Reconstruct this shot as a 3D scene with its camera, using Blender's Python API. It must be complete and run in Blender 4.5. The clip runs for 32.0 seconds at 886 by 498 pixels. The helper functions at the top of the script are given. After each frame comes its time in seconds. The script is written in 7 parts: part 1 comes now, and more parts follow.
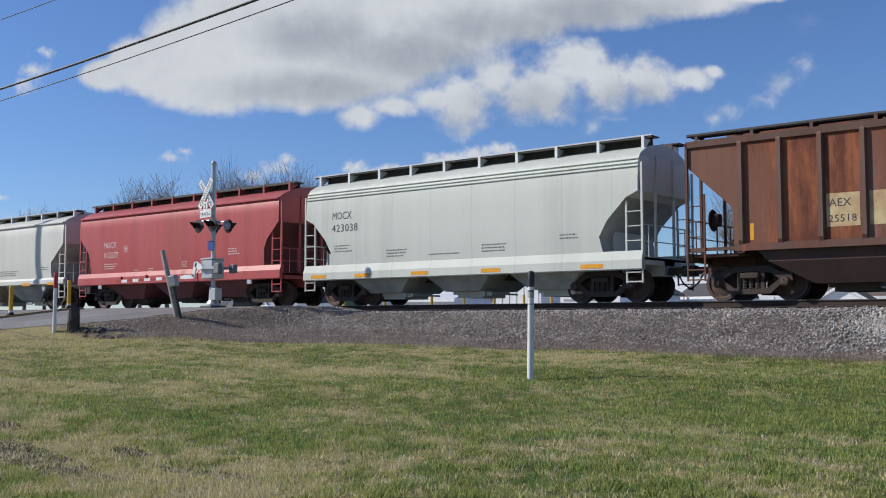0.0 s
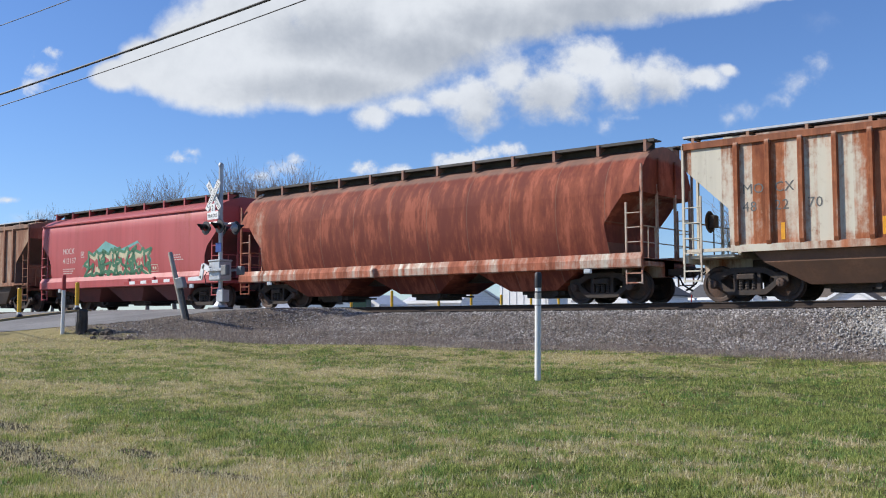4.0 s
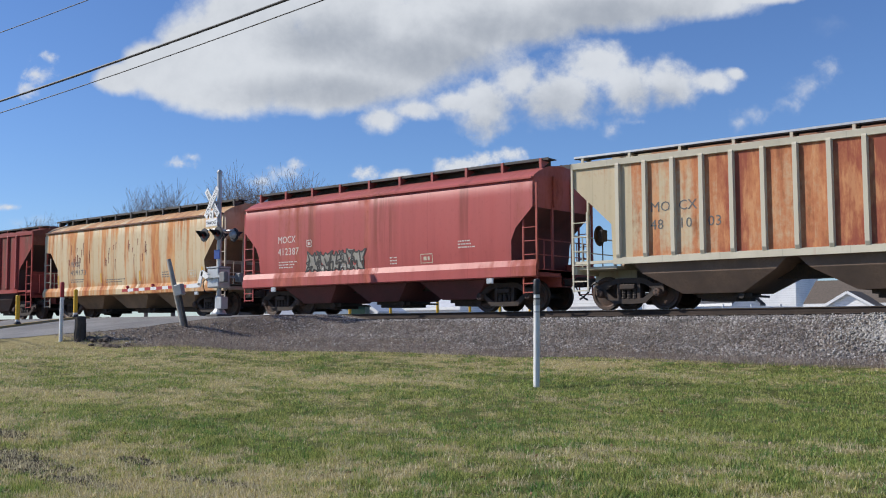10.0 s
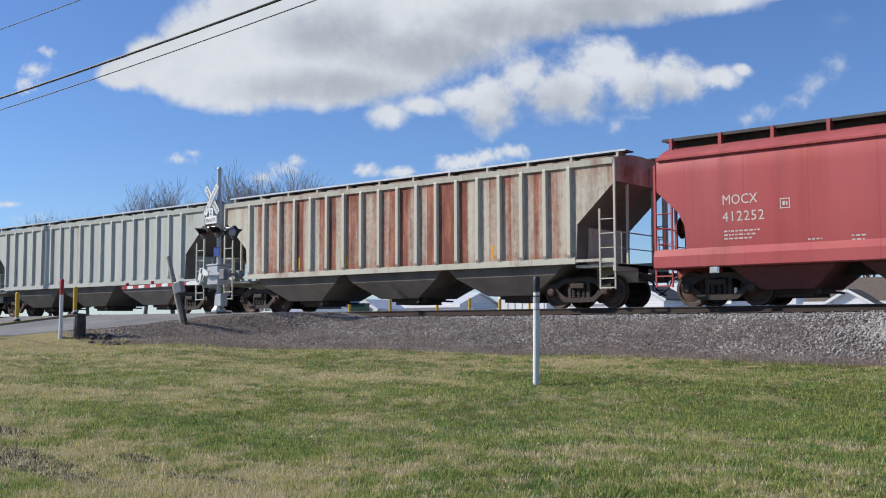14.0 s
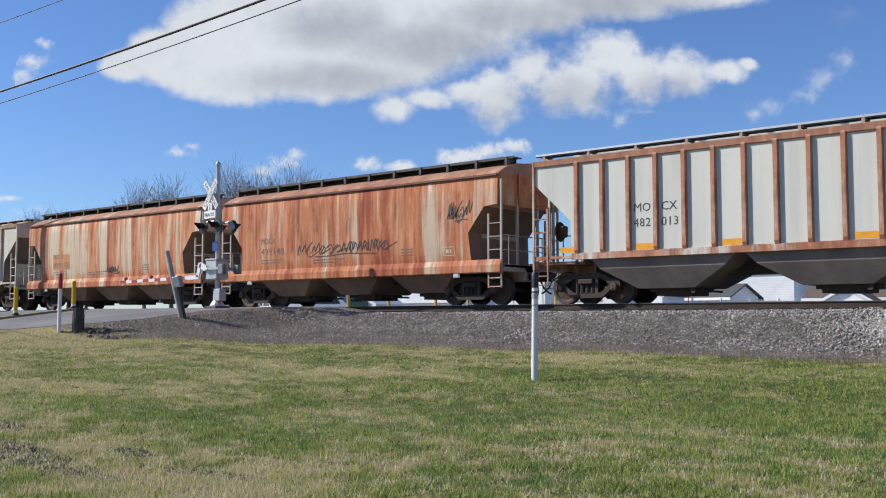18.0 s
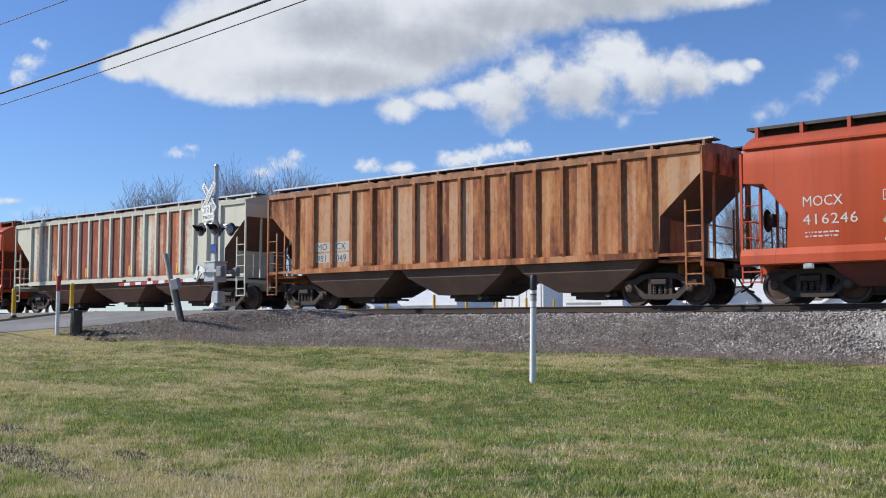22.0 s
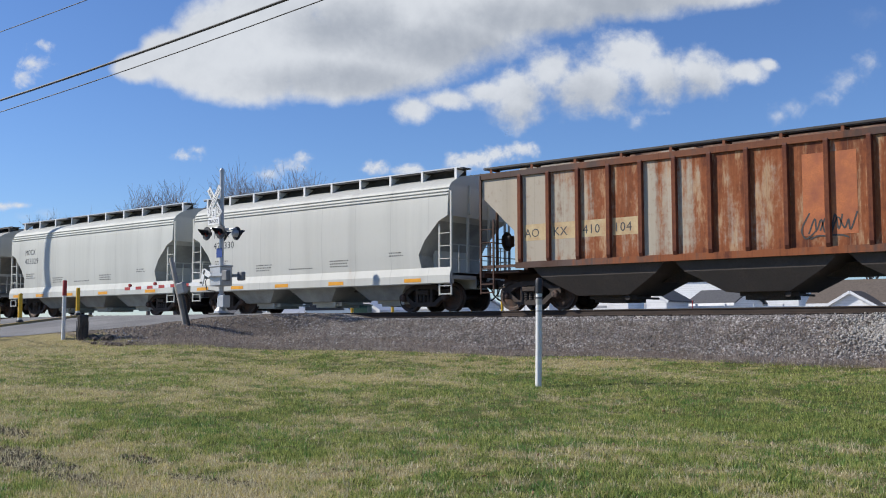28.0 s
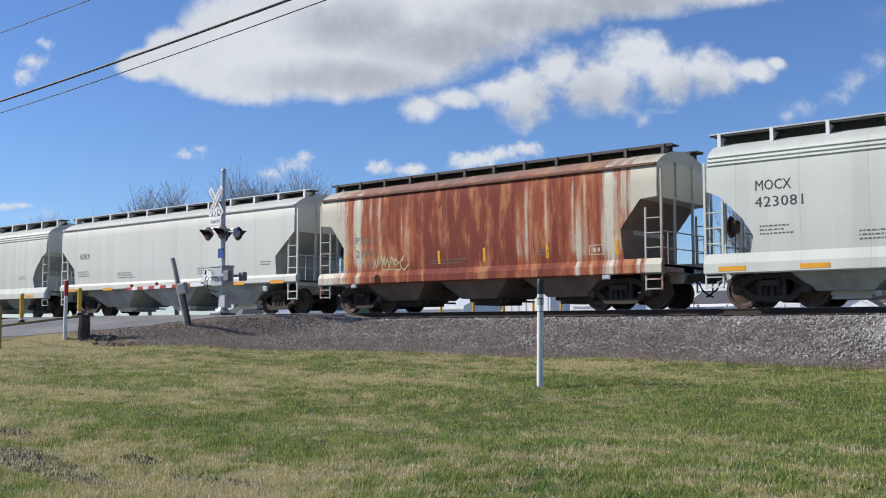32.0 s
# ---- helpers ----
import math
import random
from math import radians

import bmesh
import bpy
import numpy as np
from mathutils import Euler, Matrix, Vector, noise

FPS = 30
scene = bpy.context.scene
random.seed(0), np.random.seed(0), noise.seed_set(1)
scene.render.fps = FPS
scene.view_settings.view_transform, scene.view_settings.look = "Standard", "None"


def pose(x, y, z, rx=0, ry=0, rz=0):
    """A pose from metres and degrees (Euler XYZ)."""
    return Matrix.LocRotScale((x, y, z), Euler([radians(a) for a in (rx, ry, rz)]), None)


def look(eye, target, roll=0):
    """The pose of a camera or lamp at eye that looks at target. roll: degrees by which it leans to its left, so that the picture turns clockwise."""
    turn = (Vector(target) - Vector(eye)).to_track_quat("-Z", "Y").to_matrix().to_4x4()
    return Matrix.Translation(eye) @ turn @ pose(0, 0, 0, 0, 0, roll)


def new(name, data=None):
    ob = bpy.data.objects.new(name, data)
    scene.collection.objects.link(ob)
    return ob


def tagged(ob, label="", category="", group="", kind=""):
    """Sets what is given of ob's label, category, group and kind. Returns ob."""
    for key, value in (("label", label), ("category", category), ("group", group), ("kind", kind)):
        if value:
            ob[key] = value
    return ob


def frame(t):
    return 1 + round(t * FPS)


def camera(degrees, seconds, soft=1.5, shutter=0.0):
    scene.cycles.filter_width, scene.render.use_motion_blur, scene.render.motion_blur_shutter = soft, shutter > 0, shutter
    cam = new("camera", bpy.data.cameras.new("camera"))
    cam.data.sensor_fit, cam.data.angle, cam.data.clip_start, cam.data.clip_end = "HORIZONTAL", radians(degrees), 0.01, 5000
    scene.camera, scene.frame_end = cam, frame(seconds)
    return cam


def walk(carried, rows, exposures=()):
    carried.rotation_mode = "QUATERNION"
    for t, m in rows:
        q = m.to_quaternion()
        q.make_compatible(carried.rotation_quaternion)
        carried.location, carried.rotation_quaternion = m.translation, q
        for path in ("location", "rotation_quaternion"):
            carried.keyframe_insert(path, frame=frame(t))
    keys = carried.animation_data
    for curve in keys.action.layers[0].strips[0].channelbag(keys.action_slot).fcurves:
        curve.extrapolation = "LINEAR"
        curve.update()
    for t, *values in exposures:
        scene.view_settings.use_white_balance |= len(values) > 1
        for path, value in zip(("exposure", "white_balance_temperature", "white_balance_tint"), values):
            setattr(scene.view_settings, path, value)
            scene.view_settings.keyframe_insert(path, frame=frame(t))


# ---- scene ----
# World: the track runs along x at y = 0, rail tops at z = 0; the train rolls towards +x.
EYE = Vector((0.0, -26.05, -0.47))
AHEAD = 129.5           # compass turn of the view's middle, degrees from +x
# seconds, turn to the right, tilt up, roll, in degrees
PATH = [
    (0, 0.177, 3.949, -0.056),
    (0.5, 0.145, 3.966, -0.038),
    (1, 0.089, 3.974, -0.079),
    (1.5, 0.020, 3.971, -0.106),
    (2, -0.039, 3.958, -0.124),
    (2.5, -0.086, 3.957, -0.138),
    (3, -0.132, 3.978, -0.143),
    (3.5, -0.176, 4.001, -0.145),
    (5.5, -0.314, 4.096, -0.134),
    (6, -0.316, 4.140, -0.120),
    (6.5, -0.308, 4.169, -0.108),
    (7, -0.287, 4.205, -0.091),
    (7.5, -0.262, 4.263, -0.066),
    (8, -0.235, 4.320, -0.050),
    (8.5, -0.208, 4.358, -0.068),
    (9, -0.189, 4.376, -0.119),
    (9.5, -0.166, 4.385, -0.172),
    (10, -0.139, 4.399, -0.217),
    (10.5, -0.112, 4.432, -0.242),
    (11, -0.083, 4.475, -0.267),
    (11.5, -0.065, 4.499, -0.276),
    (12, -0.063, 4.475, -0.282),
    (12.5, -0.070, 4.414, -0.276),
    (13, -0.085, 4.356, -0.260),
    (13.5, -0.108, 4.312, -0.233),
    (14, -0.124, 4.263, -0.171),
    (14.5, -0.129, 4.192, -0.092),
    (16.5, -0.061, 4.010, -0.005),
    (17, -0.058, 3.994, 0.035),
    (17.5, -0.057, 3.986, 0.038),
    (18, -0.056, 4.000, 0.010),
    (18.5, -0.051, 4.025, -0.020),
    (19, -0.040, 4.044, -0.042),
    (19.5, -0.021, 4.057, -0.045),
    (20, -0.004, 4.064, -0.027),
    (20.5, 0.009, 4.076, -0.002),
    (21, 0.026, 4.102, 0.022),
    (21.5, 0.036, 4.129, 0.022),
    (22, 0.037, 4.140, 0.017),
    (22.5, 0.028, 4.141, 0.007),
    (23, 0.005, 4.151, -0.003),
    (23.5, -0.018, 4.175, -0.013),
    (24, -0.042, 4.207, -0.032),
    (24.5, -0.072, 4.234, -0.039),
    (25, -0.106, 4.255, -0.051),
    (25.5, -0.134, 4.268, -0.065),
    (27.5, -0.247, 4.337, -0.086),
    (28, -0.266, 4.341, -0.102),
    (28.5, -0.280, 4.343, -0.103),
    (29, -0.284, 4.344, -0.097),
    (29.5, -0.281, 4.348, -0.084),
    (30, -0.268, 4.357, -0.069),
    (30.5, -0.251, 4.362, -0.059),
    (31, -0.237, 4.358, -0.054),
    (31.5, -0.261, 4.355, -0.095),
    (32, -0.348, 4.369, -0.049),
]


def view(turn, tilt, roll):
    a, p = radians(AHEAD - turn), radians(tilt)
    return look(EYE, EYE + Vector((math.cos(p) * math.cos(a), math.cos(p) * math.sin(a), math.sin(p))), roll)


cam = camera(47.1, 32.0, soft=1.05)
# the lens opens and closes a little as bright and dark cars pass
EXPOSURE = [(0, -0.11), (1, 0.02), (2, -0.09), (3, 0.20), (6, 0.14), (7, -0.01), (8, -0.21), (9, -0.04), (10, 0.01), (11, 0.09), (12, 0.19), (13, 0.12), (14, 0.07), (17, 0.11), (18, 0.11), (19, 0.14), (20, 0.09), (21, 0.12), (22, 0.17), (23, 0.10), (24, 0.12), (25, -0.09), (28, 0.04), (29, -0.31), (30, 0.02), (31, 0.06), (32, 0.07)]
walk(cam, [(t, view(a, b, c)) for t, a, b, c in PATH], exposures=EXPOSURE)

# ---- light ----
SUN = Vector((4.6, 2.93, -3.74)).normalized()      # the way the sunlight goes
sun = new("sun", bpy.data.lights.new("sun", "SUN"))
sun.data.energy, sun.data.angle, sun.data.color = 5.0, radians(0.55), (1.0, 0.945, 0.87)
sun.matrix_world = Matrix.Translation((-60, -60, 60)) @ SUN.to_track_quat("-Z", "Y").to_matrix().to_4x4()
world = bpy.data.worlds.new("sky")
scene.world = world
world.use_nodes = True
wn, wl = world.node_tree.nodes, world.node_tree.links
sky = wn.new("ShaderNodeTexSky")
sky.sky_type, sky.sun_disc = "NISHITA", False
sky.sun_elevation = math.asin(-SUN.z)
sky.sun_rotation = math.atan2(-SUN.x, -SUN.y)
sky.air_density, sky.dust_density, sky.ozone_density = 1.0, 0.0, 4.5
deep = wn.new("ShaderNodeMix")
deep.data_type, deep.blend_type = "RGBA", "MULTIPLY"
deep.inputs[0].default_value, deep.inputs[7].default_value = 1.0, (0.84, 0.97, 1.25, 1)
wl.new(sky.outputs[0], deep.inputs[6])
wl.new(deep.outputs[2], wn["Background"].inputs[0])
wn["Background"].inputs[1].default_value = 0.098


# ---- materials ----
def nodes(name):
    m = bpy.data.materials.new(name)
    m.use_nodes = True
    return m, m.node_tree.nodes, m.node_tree.links, m.node_tree.nodes["Principled BSDF"]


def noise_at(n, l, vec, scale, detail=4.0, stretch=(1, 1, 1), rough=0.6):
    mp = n.new("ShaderNodeMapping")
    mp.inputs["Scale"].default_value = stretch
    l.new(vec, mp.inputs["Vector"])
    t = n.new("ShaderNodeTexNoise")
    t.inputs["Scale"].default_value, t.inputs["Detail"].default_value, t.inputs["Roughness"].default_value = scale, detail, rough
    l.new(mp.outputs[0], t.inputs["Vector"])
    return t.outputs[0]


def math_n(n, l, op, a, b=0.0, clamp=False):
    m = n.new("ShaderNodeMath")
    m.operation, m.use_clamp = op, clamp
    for i, v in enumerate((a, b)):
        if isinstance(v, (int, float)):
            m.inputs[i].default_value = v
        else:
            l.new(v, m.inputs[i])
    return m.outputs[0]


def ramp(n, l, fac, lo, hi):
    r = n.new("ShaderNodeMapRange")
    r.interpolation_type = "SMOOTHSTEP"
    r.inputs[1].default_value, r.inputs[2].default_value = lo, hi
    l.new(fac, r.inputs[0])
    return r.outputs[0]


def mix(n, l, fac, a, b, mode="MIX"):
    m = n.new("ShaderNodeMix")
    m.data_type, m.blend_type = "RGBA", mode
    for sock, v in ((m.inputs[0], fac), (m.inputs[6], a), (m.inputs[7], b)):
        if isinstance(v, (int, float)):
            sock.default_value = v
        elif isinstance(v, tuple):
            sock.default_value = (*v, 1)
        else:
            l.new(v, sock)
    return m.outputs[2]


def bump(n, l, b, height, strength=0.3, dist=0.02):
    k = n.new("ShaderNodeBump")
    k.inputs["Strength"].default_value, k.inputs["Distance"].default_value = strength, dist
    l.new(height, k.inputs["Height"])
    l.new(k.outputs[0], b.inputs["Normal"])


def coords(n):
    return n.new("ShaderNodeTexCoord").outputs["Object"]


def plain(name, color, rough=0.6, metal=0.0, vary=0.18, scale=3.0, tint=None, relief=0.15):
    """A worn surface of one colour, uneven at two scales."""
    m, n, l, b = nodes(name)
    c = coords(n)
    big, fine = noise_at(n, l, c, scale, 4), noise_at(n, l, c, scale * 14, 3)
    dark = tuple(v * (1 - 2 * vary) for v in color)
    col = mix(n, l, ramp(n, l, big, 0.3, 0.75), color, tint or dark)
    col = mix(n, l, ramp(n, l, fine, 0.35, 0.8), col, tuple(v * (1 - vary) for v in color))
    l.new(col, b.inputs["Base Color"])
    b.inputs["Roughness"].default_value, b.inputs["Metallic"].default_value = rough, metal
    bump(n, l, b, fine, relief, 0.01)
    return m


def car_paint(name, base, rust=(0.20, 0.06, 0.025), rust2=(0.36, 0.13, 0.05), amount=0.2, streak=0.5, mid=0.0, half=8.0,
              fade=0.0, dirt=0.25, seed=0.0, rough=0.45, grain=(0.9, 1, 0.16),
              panel=1.63, sheets=0.08, centre=0.0, sharp=1.0, lean=0.0, mottle=None, tear=0.26, stains=(), roof_dim=0.42):
    """Car paint with rust: patches, streaks that run down, a share that grows to the middle (mid > 0) or to the ends (mid < 0)."""
    m, n, l, b = nodes(name)
    at = n.new("ShaderNodeMapping")
    at.inputs["Location"].default_value = (seed * 17.3, seed * 3.1, seed * 5.7)
    o = coords(n)
    l.new(o, at.inputs["Vector"])
    c = at.outputs[0]
    sep = n.new("ShaderNodeSeparateXYZ")
    l.new(o, sep.inputs[0])
    streaks = noise_at(n, l, c, 1.5, 5, (1.0, 0.2, 0.06), 0.6)
    thin = noise_at(n, l, c, 6.0, 4, (1.0, 0.3, 0.05), 0.6)
    blotch = noise_at(n, l, c, 0.55, 4, grain, 0.55)
    fine = noise_at(n, l, c, 7.0, 6, (1, 1, 0.7), 0.7)
    # the side is made of sheets; each has weathered in its own way
    sheet = math_n(n, l, "FLOOR", math_n(n, l, "DIVIDE", math_n(n, l, "ADD", sep.outputs[0], 20.0 * panel), panel))
    wn_ = n.new("ShaderNodeTexWhiteNoise")
    wn_.noise_dimensions = "1D"
    l.new(math_n(n, l, "ADD", sheet, seed * 7.77), wn_.inputs["W"])
    each = wn_.outputs["Value"]
    v = math_n(n, l, "MULTIPLY", streaks, streak)
    v = math_n(n, l, "ADD", v, math_n(n, l, "MULTIPLY", blotch, 1.0 - streak))
    v = math_n(n, l, "ADD", v, math_n(n, l, "MULTIPLY", math_n(n, l, "SUBTRACT", thin, 0.5), 0.5 * streak))
    v = math_n(n, l, "ADD", v, math_n(n, l, "MULTIPLY", math_n(n, l, "SUBTRACT", fine, 0.5), tear))
    v = math_n(n, l, "ADD", v, math_n(n, l, "MULTIPLY", math_n(n, l, "SUBTRACT", each, 0.5), sheets))
    far = math_n(n, l, "DIVIDE", math_n(n, l, "ABSOLUTE", math_n(n, l, "SUBTRACT", sep.outputs[0], centre)), half)
    v = math_n(n, l, "ADD", v, math_n(n, l, "MULTIPLY", math_n(n, l, "SUBTRACT", 0.55, far), 0.45 * mid))
    if lean:
        v = math_n(n, l, "ADD", v, math_n(n, l, "MULTIPLY", sep.outputs[0], -lean / half))
    # rust starts under the roof and along the lower edge
    high = math_n(n, l, "MULTIPLY", ramp(n, l, sep.outputs[2], 3.3, 4.25), 0.08)
    v = math_n(n, l, "ADD", v, math_n(n, l, "ADD", high, math_n(n, l, "MULTIPLY", ramp(n, l, sep.outputs[2], 1.75, 1.35), 0.06)))
    cut = 0.86 - 0.72 * amount
    r1, r2 = ramp(n, l, v, cut - 0.16 * sharp, cut + 0.07 * sharp), ramp(n, l, v, cut + 0.06 - 0.06 * sharp, cut + 0.06 + 0.18 * sharp)
    worn = mix(n, l, ramp(n, l, blotch, 0.3, 0.75), base, tuple(x + (0.62 - x) * fade for x in base))
    worn = mix(n, l, math_n(n, l, "MULTIPLY", ramp(n, l, streaks, 0.42, 0.75), dirt), worn, tuple(x * 0.55 for x in base))
    worn = mix(n, l, math_n(n, l, "MULTIPLY", ramp(n, l, fine, 0.5, 0.85), 0.6 * dirt), worn, tuple(x * 0.65 for x in base))
    worn = mix(n, l, math_n(n, l, "MULTIPLY", each, 0.16), worn, tuple(x * 0.72 for x in base))
    if amount > 0.25:
        # the rust itself is uneven: brighter scale in runs, dark pits
        runs = noise_at(n, l, c, 2.6, 6, (1.0, 0.4, 0.22), 0.68)
        pale = mottle or tuple(min(0.62, x * 1.5 + 0.015) for x in rust2)
        rusty = mix(n, l, math_n(n, l, "MULTIPLY", ramp(n, l, runs, 0.50, 0.64), 0.85), rust2, pale)
        rusty = mix(n, l, math_n(n, l, "MULTIPLY", ramp(n, l, runs, 0.47, 0.34), 0.8), rusty, tuple(x * 0.5 for x in rust2))
    else:
        rusty = rust2
    if amount > 0.25:
        r2 = math_n(n, l, "MULTIPLY", r2, math_n(n, l, "ADD", 0.3, math_n(n, l, "MULTIPLY", ramp(n, l, runs, 0.60, 0.44), 0.65)))
    col = mix(n, l, r1, worn, rusty)
    col = mix(n, l, r2, col, rust)
    col = mix(n, l, math_n(n, l, "MULTIPLY", ramp(n, l, fine, 0.55, 0.8), 0.35), col, tuple(x * 0.6 for x in rust2))  if amount > 0.25 else col
    # stains that run down from the hatches: place, half width, colour, strength
    for x0, hw, tone, k in stains:
        away_ = math_n(n, l, "ABSOLUTE", math_n(n, l, "SUBTRACT", math_n(n, l, "ADD", sep.outputs[0], math_n(n, l, "MULTIPLY", math_n(n, l, "SUBTRACT", streaks, 0.5), hw * 3)), x0))
        cover = math_n(n, l, "MULTIPLY", ramp(n, l, away_, hw, hw * 0.25), math_n(n, l, "MULTIPLY", ramp(n, l, thin, 0.32, 0.6), k))
        col = mix(n, l, math_n(n, l, "MULTIPLY", cover, ramp(n, l, math_n(n, l, "ADD", sep.outputs[2], math_n(n, l, "MULTIPLY", blotch, 3.0)), 2.6, 4.4)), col, tone)
    # grey dust tone over the roof sheets, put in to tame their sunlit brightness
    roof_dimmed = math_n(n, l, "MULTIPLY", ramp(n, l, math_n(n, l, "ADD", sep.outputs[2], math_n(n, l, "MULTIPLY", math_n(n, l, "SUBTRACT", thin, 0.5), 0.2)), 3.93, 4.06), roof_dim)
    col = mix(n, l, roof_dimmed, col, tuple(0.5 * x + 0.04 for x in base))
    # weld seams between the sheets
    part_ = math_n(n, l, "FRACT", math_n(n, l, "DIVIDE", math_n(n, l, "ADD", sep.outputs[0], 20.0 * panel), panel))
    seam = math_n(n, l, "LESS_THAN", math_n(n, l, "ABSOLUTE", math_n(n, l, "SUBTRACT", part_, 0.5)), 0.008)
    col = mix(n, l, math_n(n, l, "MULTIPLY", seam, 0.3), col, tuple(x * 0.5 for x in base))
    l.new(col, b.inputs["Base Color"])
    b.inputs["Specular IOR Level"].default_value = 0.24
    rr = n.new("ShaderNodeMapRange")
    rr.inputs[3].default_value, rr.inputs[4].default_value = rough, 0.8
    l.new(r1, rr.inputs[0])
    l.new(rr.outputs[0], b.inputs["Roughness"])
    dents = math_n(n, l, "ADD", math_n(n, l, "MULTIPLY", blotch, 2.0), math_n(n, l, "MULTIPLY", fine, 0.12))
    dents = math_n(n, l, "ADD", dents, math_n(n, l, "MULTIPLY", math_n(n, l, "SINE", math_n(n, l, "MULTIPLY", part_, 6.283)), 0.22))
    bump(n, l, b, dents, 0.4, 0.03)
    return m


DARK = plain("grimy_black_steel", (0.035, 0.032, 0.03), 0.75, 0.0, 0.3, 2.0, (0.075, 0.05, 0.035))
TRUCK = plain("dusty_cast_steel", (0.04, 0.034, 0.03), 0.85, 0.0, 0.3, 3.0, (0.085, 0.055, 0.04))
WHEEL = plain("rolled_wheel_steel", (0.06, 0.05, 0.045), 0.65, 0.3, 0.3, 4.0, (0.14, 0.075, 0.05))
TREAD = plain("polished_tread_steel", (0.45, 0.43, 0.41), 0.3, 0.9, 0.1, 6.0)
GRATE = plain("weathered_walkway_steel", (0.10, 0.095, 0.09), 0.75, 0.2, 0.25, 3.0)
GALV = plain("galvanized_steel", (0.55, 0.57, 0.58), 0.45, 0.5, 0.12, 5.0)
RAIL = plain("brown_rail_steel", (0.06, 0.04, 0.03), 0.8, 0.1, 0.25, 1.5)
SHINE = plain("rail_head_steel", (0.5, 0.48, 0.46), 0.25, 0.9, 0.1, 2.0)
TIE = plain("creosoted_wood", (0.075, 0.06, 0.05), 0.9, 0.0, 0.3, 3.0)
WHITE = plain("white_paint", (0.78, 0.78, 0.76), 0.5, 0, 0.08, 3.0)
RED = plain("red_paint", (0.42, 0.035, 0.03), 0.5, 0, 0.12, 4.0)
BLACK = plain("black_paint", (0.02, 0.02, 0.022), 0.5, 0, 0.1, 4.0)
YELLOW = plain("yellow_paint", (0.72, 0.42, 0.02), 0.5, 0, 0.1, 4.0)
ORANGE = plain("orange_reflective_tape", (0.85, 0.38, 0.02), 0.4, 0, 0.12, 6.0)
AMBER = plain("dull_yellow_reflective_tape", (0.72, 0.40, 0.06), 0.5, 0, 0.2, 6.0)
LETTER_DARK = plain("dark_lettering", (0.05, 0.055, 0.06), 0.6, 0, 0.15, 9.0)
LETTER_WHITE = plain("white_lettering", (0.72, 0.66, 0.6), 0.6, 0, 0.15, 9.0)
STENCIL = plain("cream_stencil_paint", (0.62, 0.56, 0.42), 0.6, 0, 0.15, 9.0)
LETTER_GREY = plain("faded_grey_lettering", (0.17, 0.17, 0.16), 0.7, 0, 0.25, 9.0)


# ---- mesh helpers ----
def box(bm, x0, x1, y0, y1, z0, z1, bevel=0.0):
    g = bmesh.ops.create_cube(bm, size=1.0)
    for v in g["verts"]:
        v.co = Vector(((x0 + x1) / 2 + v.co.x * (x1 - x0), (y0 + y1) / 2 + v.co.y * (y1 - y0), (z0 + z1) / 2 + v.co.z * (z1 - z0)))
    if bevel:
        edges = {e for v in g["verts"] for e in v.link_edges}
        bmesh.ops.bevel(bm, geom=list(edges), offset=bevel, segments=1, affect="EDGES")
    return g["verts"]


def rod(bm, a, b, r, sides=6, r2=None):
    a, b = Vector(a), Vector(b)
    q = (b - a).to_track_quat("Z", "Y")
    rings = []
    for p, rad in ((a, r), (b, r if r2 is None else r2)):
        rings.append([bm.verts.new(p + q @ Vector((rad * math.cos(2 * math.pi * i / sides), rad * math.sin(2 * math.pi * i / sides), 0))) for i in range(sides)])
    for i in range(sides):
        j = (i + 1) % sides
        bm.faces.new((rings[0][i], rings[0][j], rings[1][j], rings[1][i]))
    bm.faces.new(rings[0][::-1])
    bm.faces.new(rings[1])


def path_rod(bm, pts, r, sides=6):
    """One bent tube through the points."""
    pts = [Vector(p) for p in pts]
    rings = []
    for i, p in enumerate(pts):
        d = (pts[min(i + 1, len(pts) - 1)] - pts[max(i - 1, 0)]).normalized()
        q = d.to_track_quat("Z", "Y")
        rings.append([bm.verts.new(p + q @ Vector((r * math.cos(2 * math.pi * k / sides), r * math.sin(2 * math.pi * k / sides), 0))) for k in range(sides)])
    for a, b in zip(rings, rings[1:]):
        best = min(range(sides), key=lambda o: (a[0].co - b[o].co).length)
        for k in range(sides):
            j = (k + 1) % sides
            bm.faces.new((a[k], a[j], b[(j + best) % sides], b[(k + best) % sides]))
    bm.faces.new(rings[0][::-1])
    bm.faces.new(rings[-1])


def plate(bm, points, faces, y0, y1):
    """A flat plate with holes: x-z points and the faces between them, with thickness along y."""
    a = [bm.verts.new((x, y0, z)) for x, z in points]
    b = [bm.verts.new((x, y1, z)) for x, z in points]
    count = {}
    for f in faces:
        bm.faces.new([a[i] for i in f])
        bm.faces.new([b[i] for i in reversed(f)])
        for i, j in zip(f, f[1:] + f[:1]):
            count[frozenset((i, j))] = count.get(frozenset((i, j)), 0) + 1
    for e, c in count.items():
        if c == 1:
            i, j = tuple(e)
            bm.faces.new((a[i], a[j], b[j], b[i]))


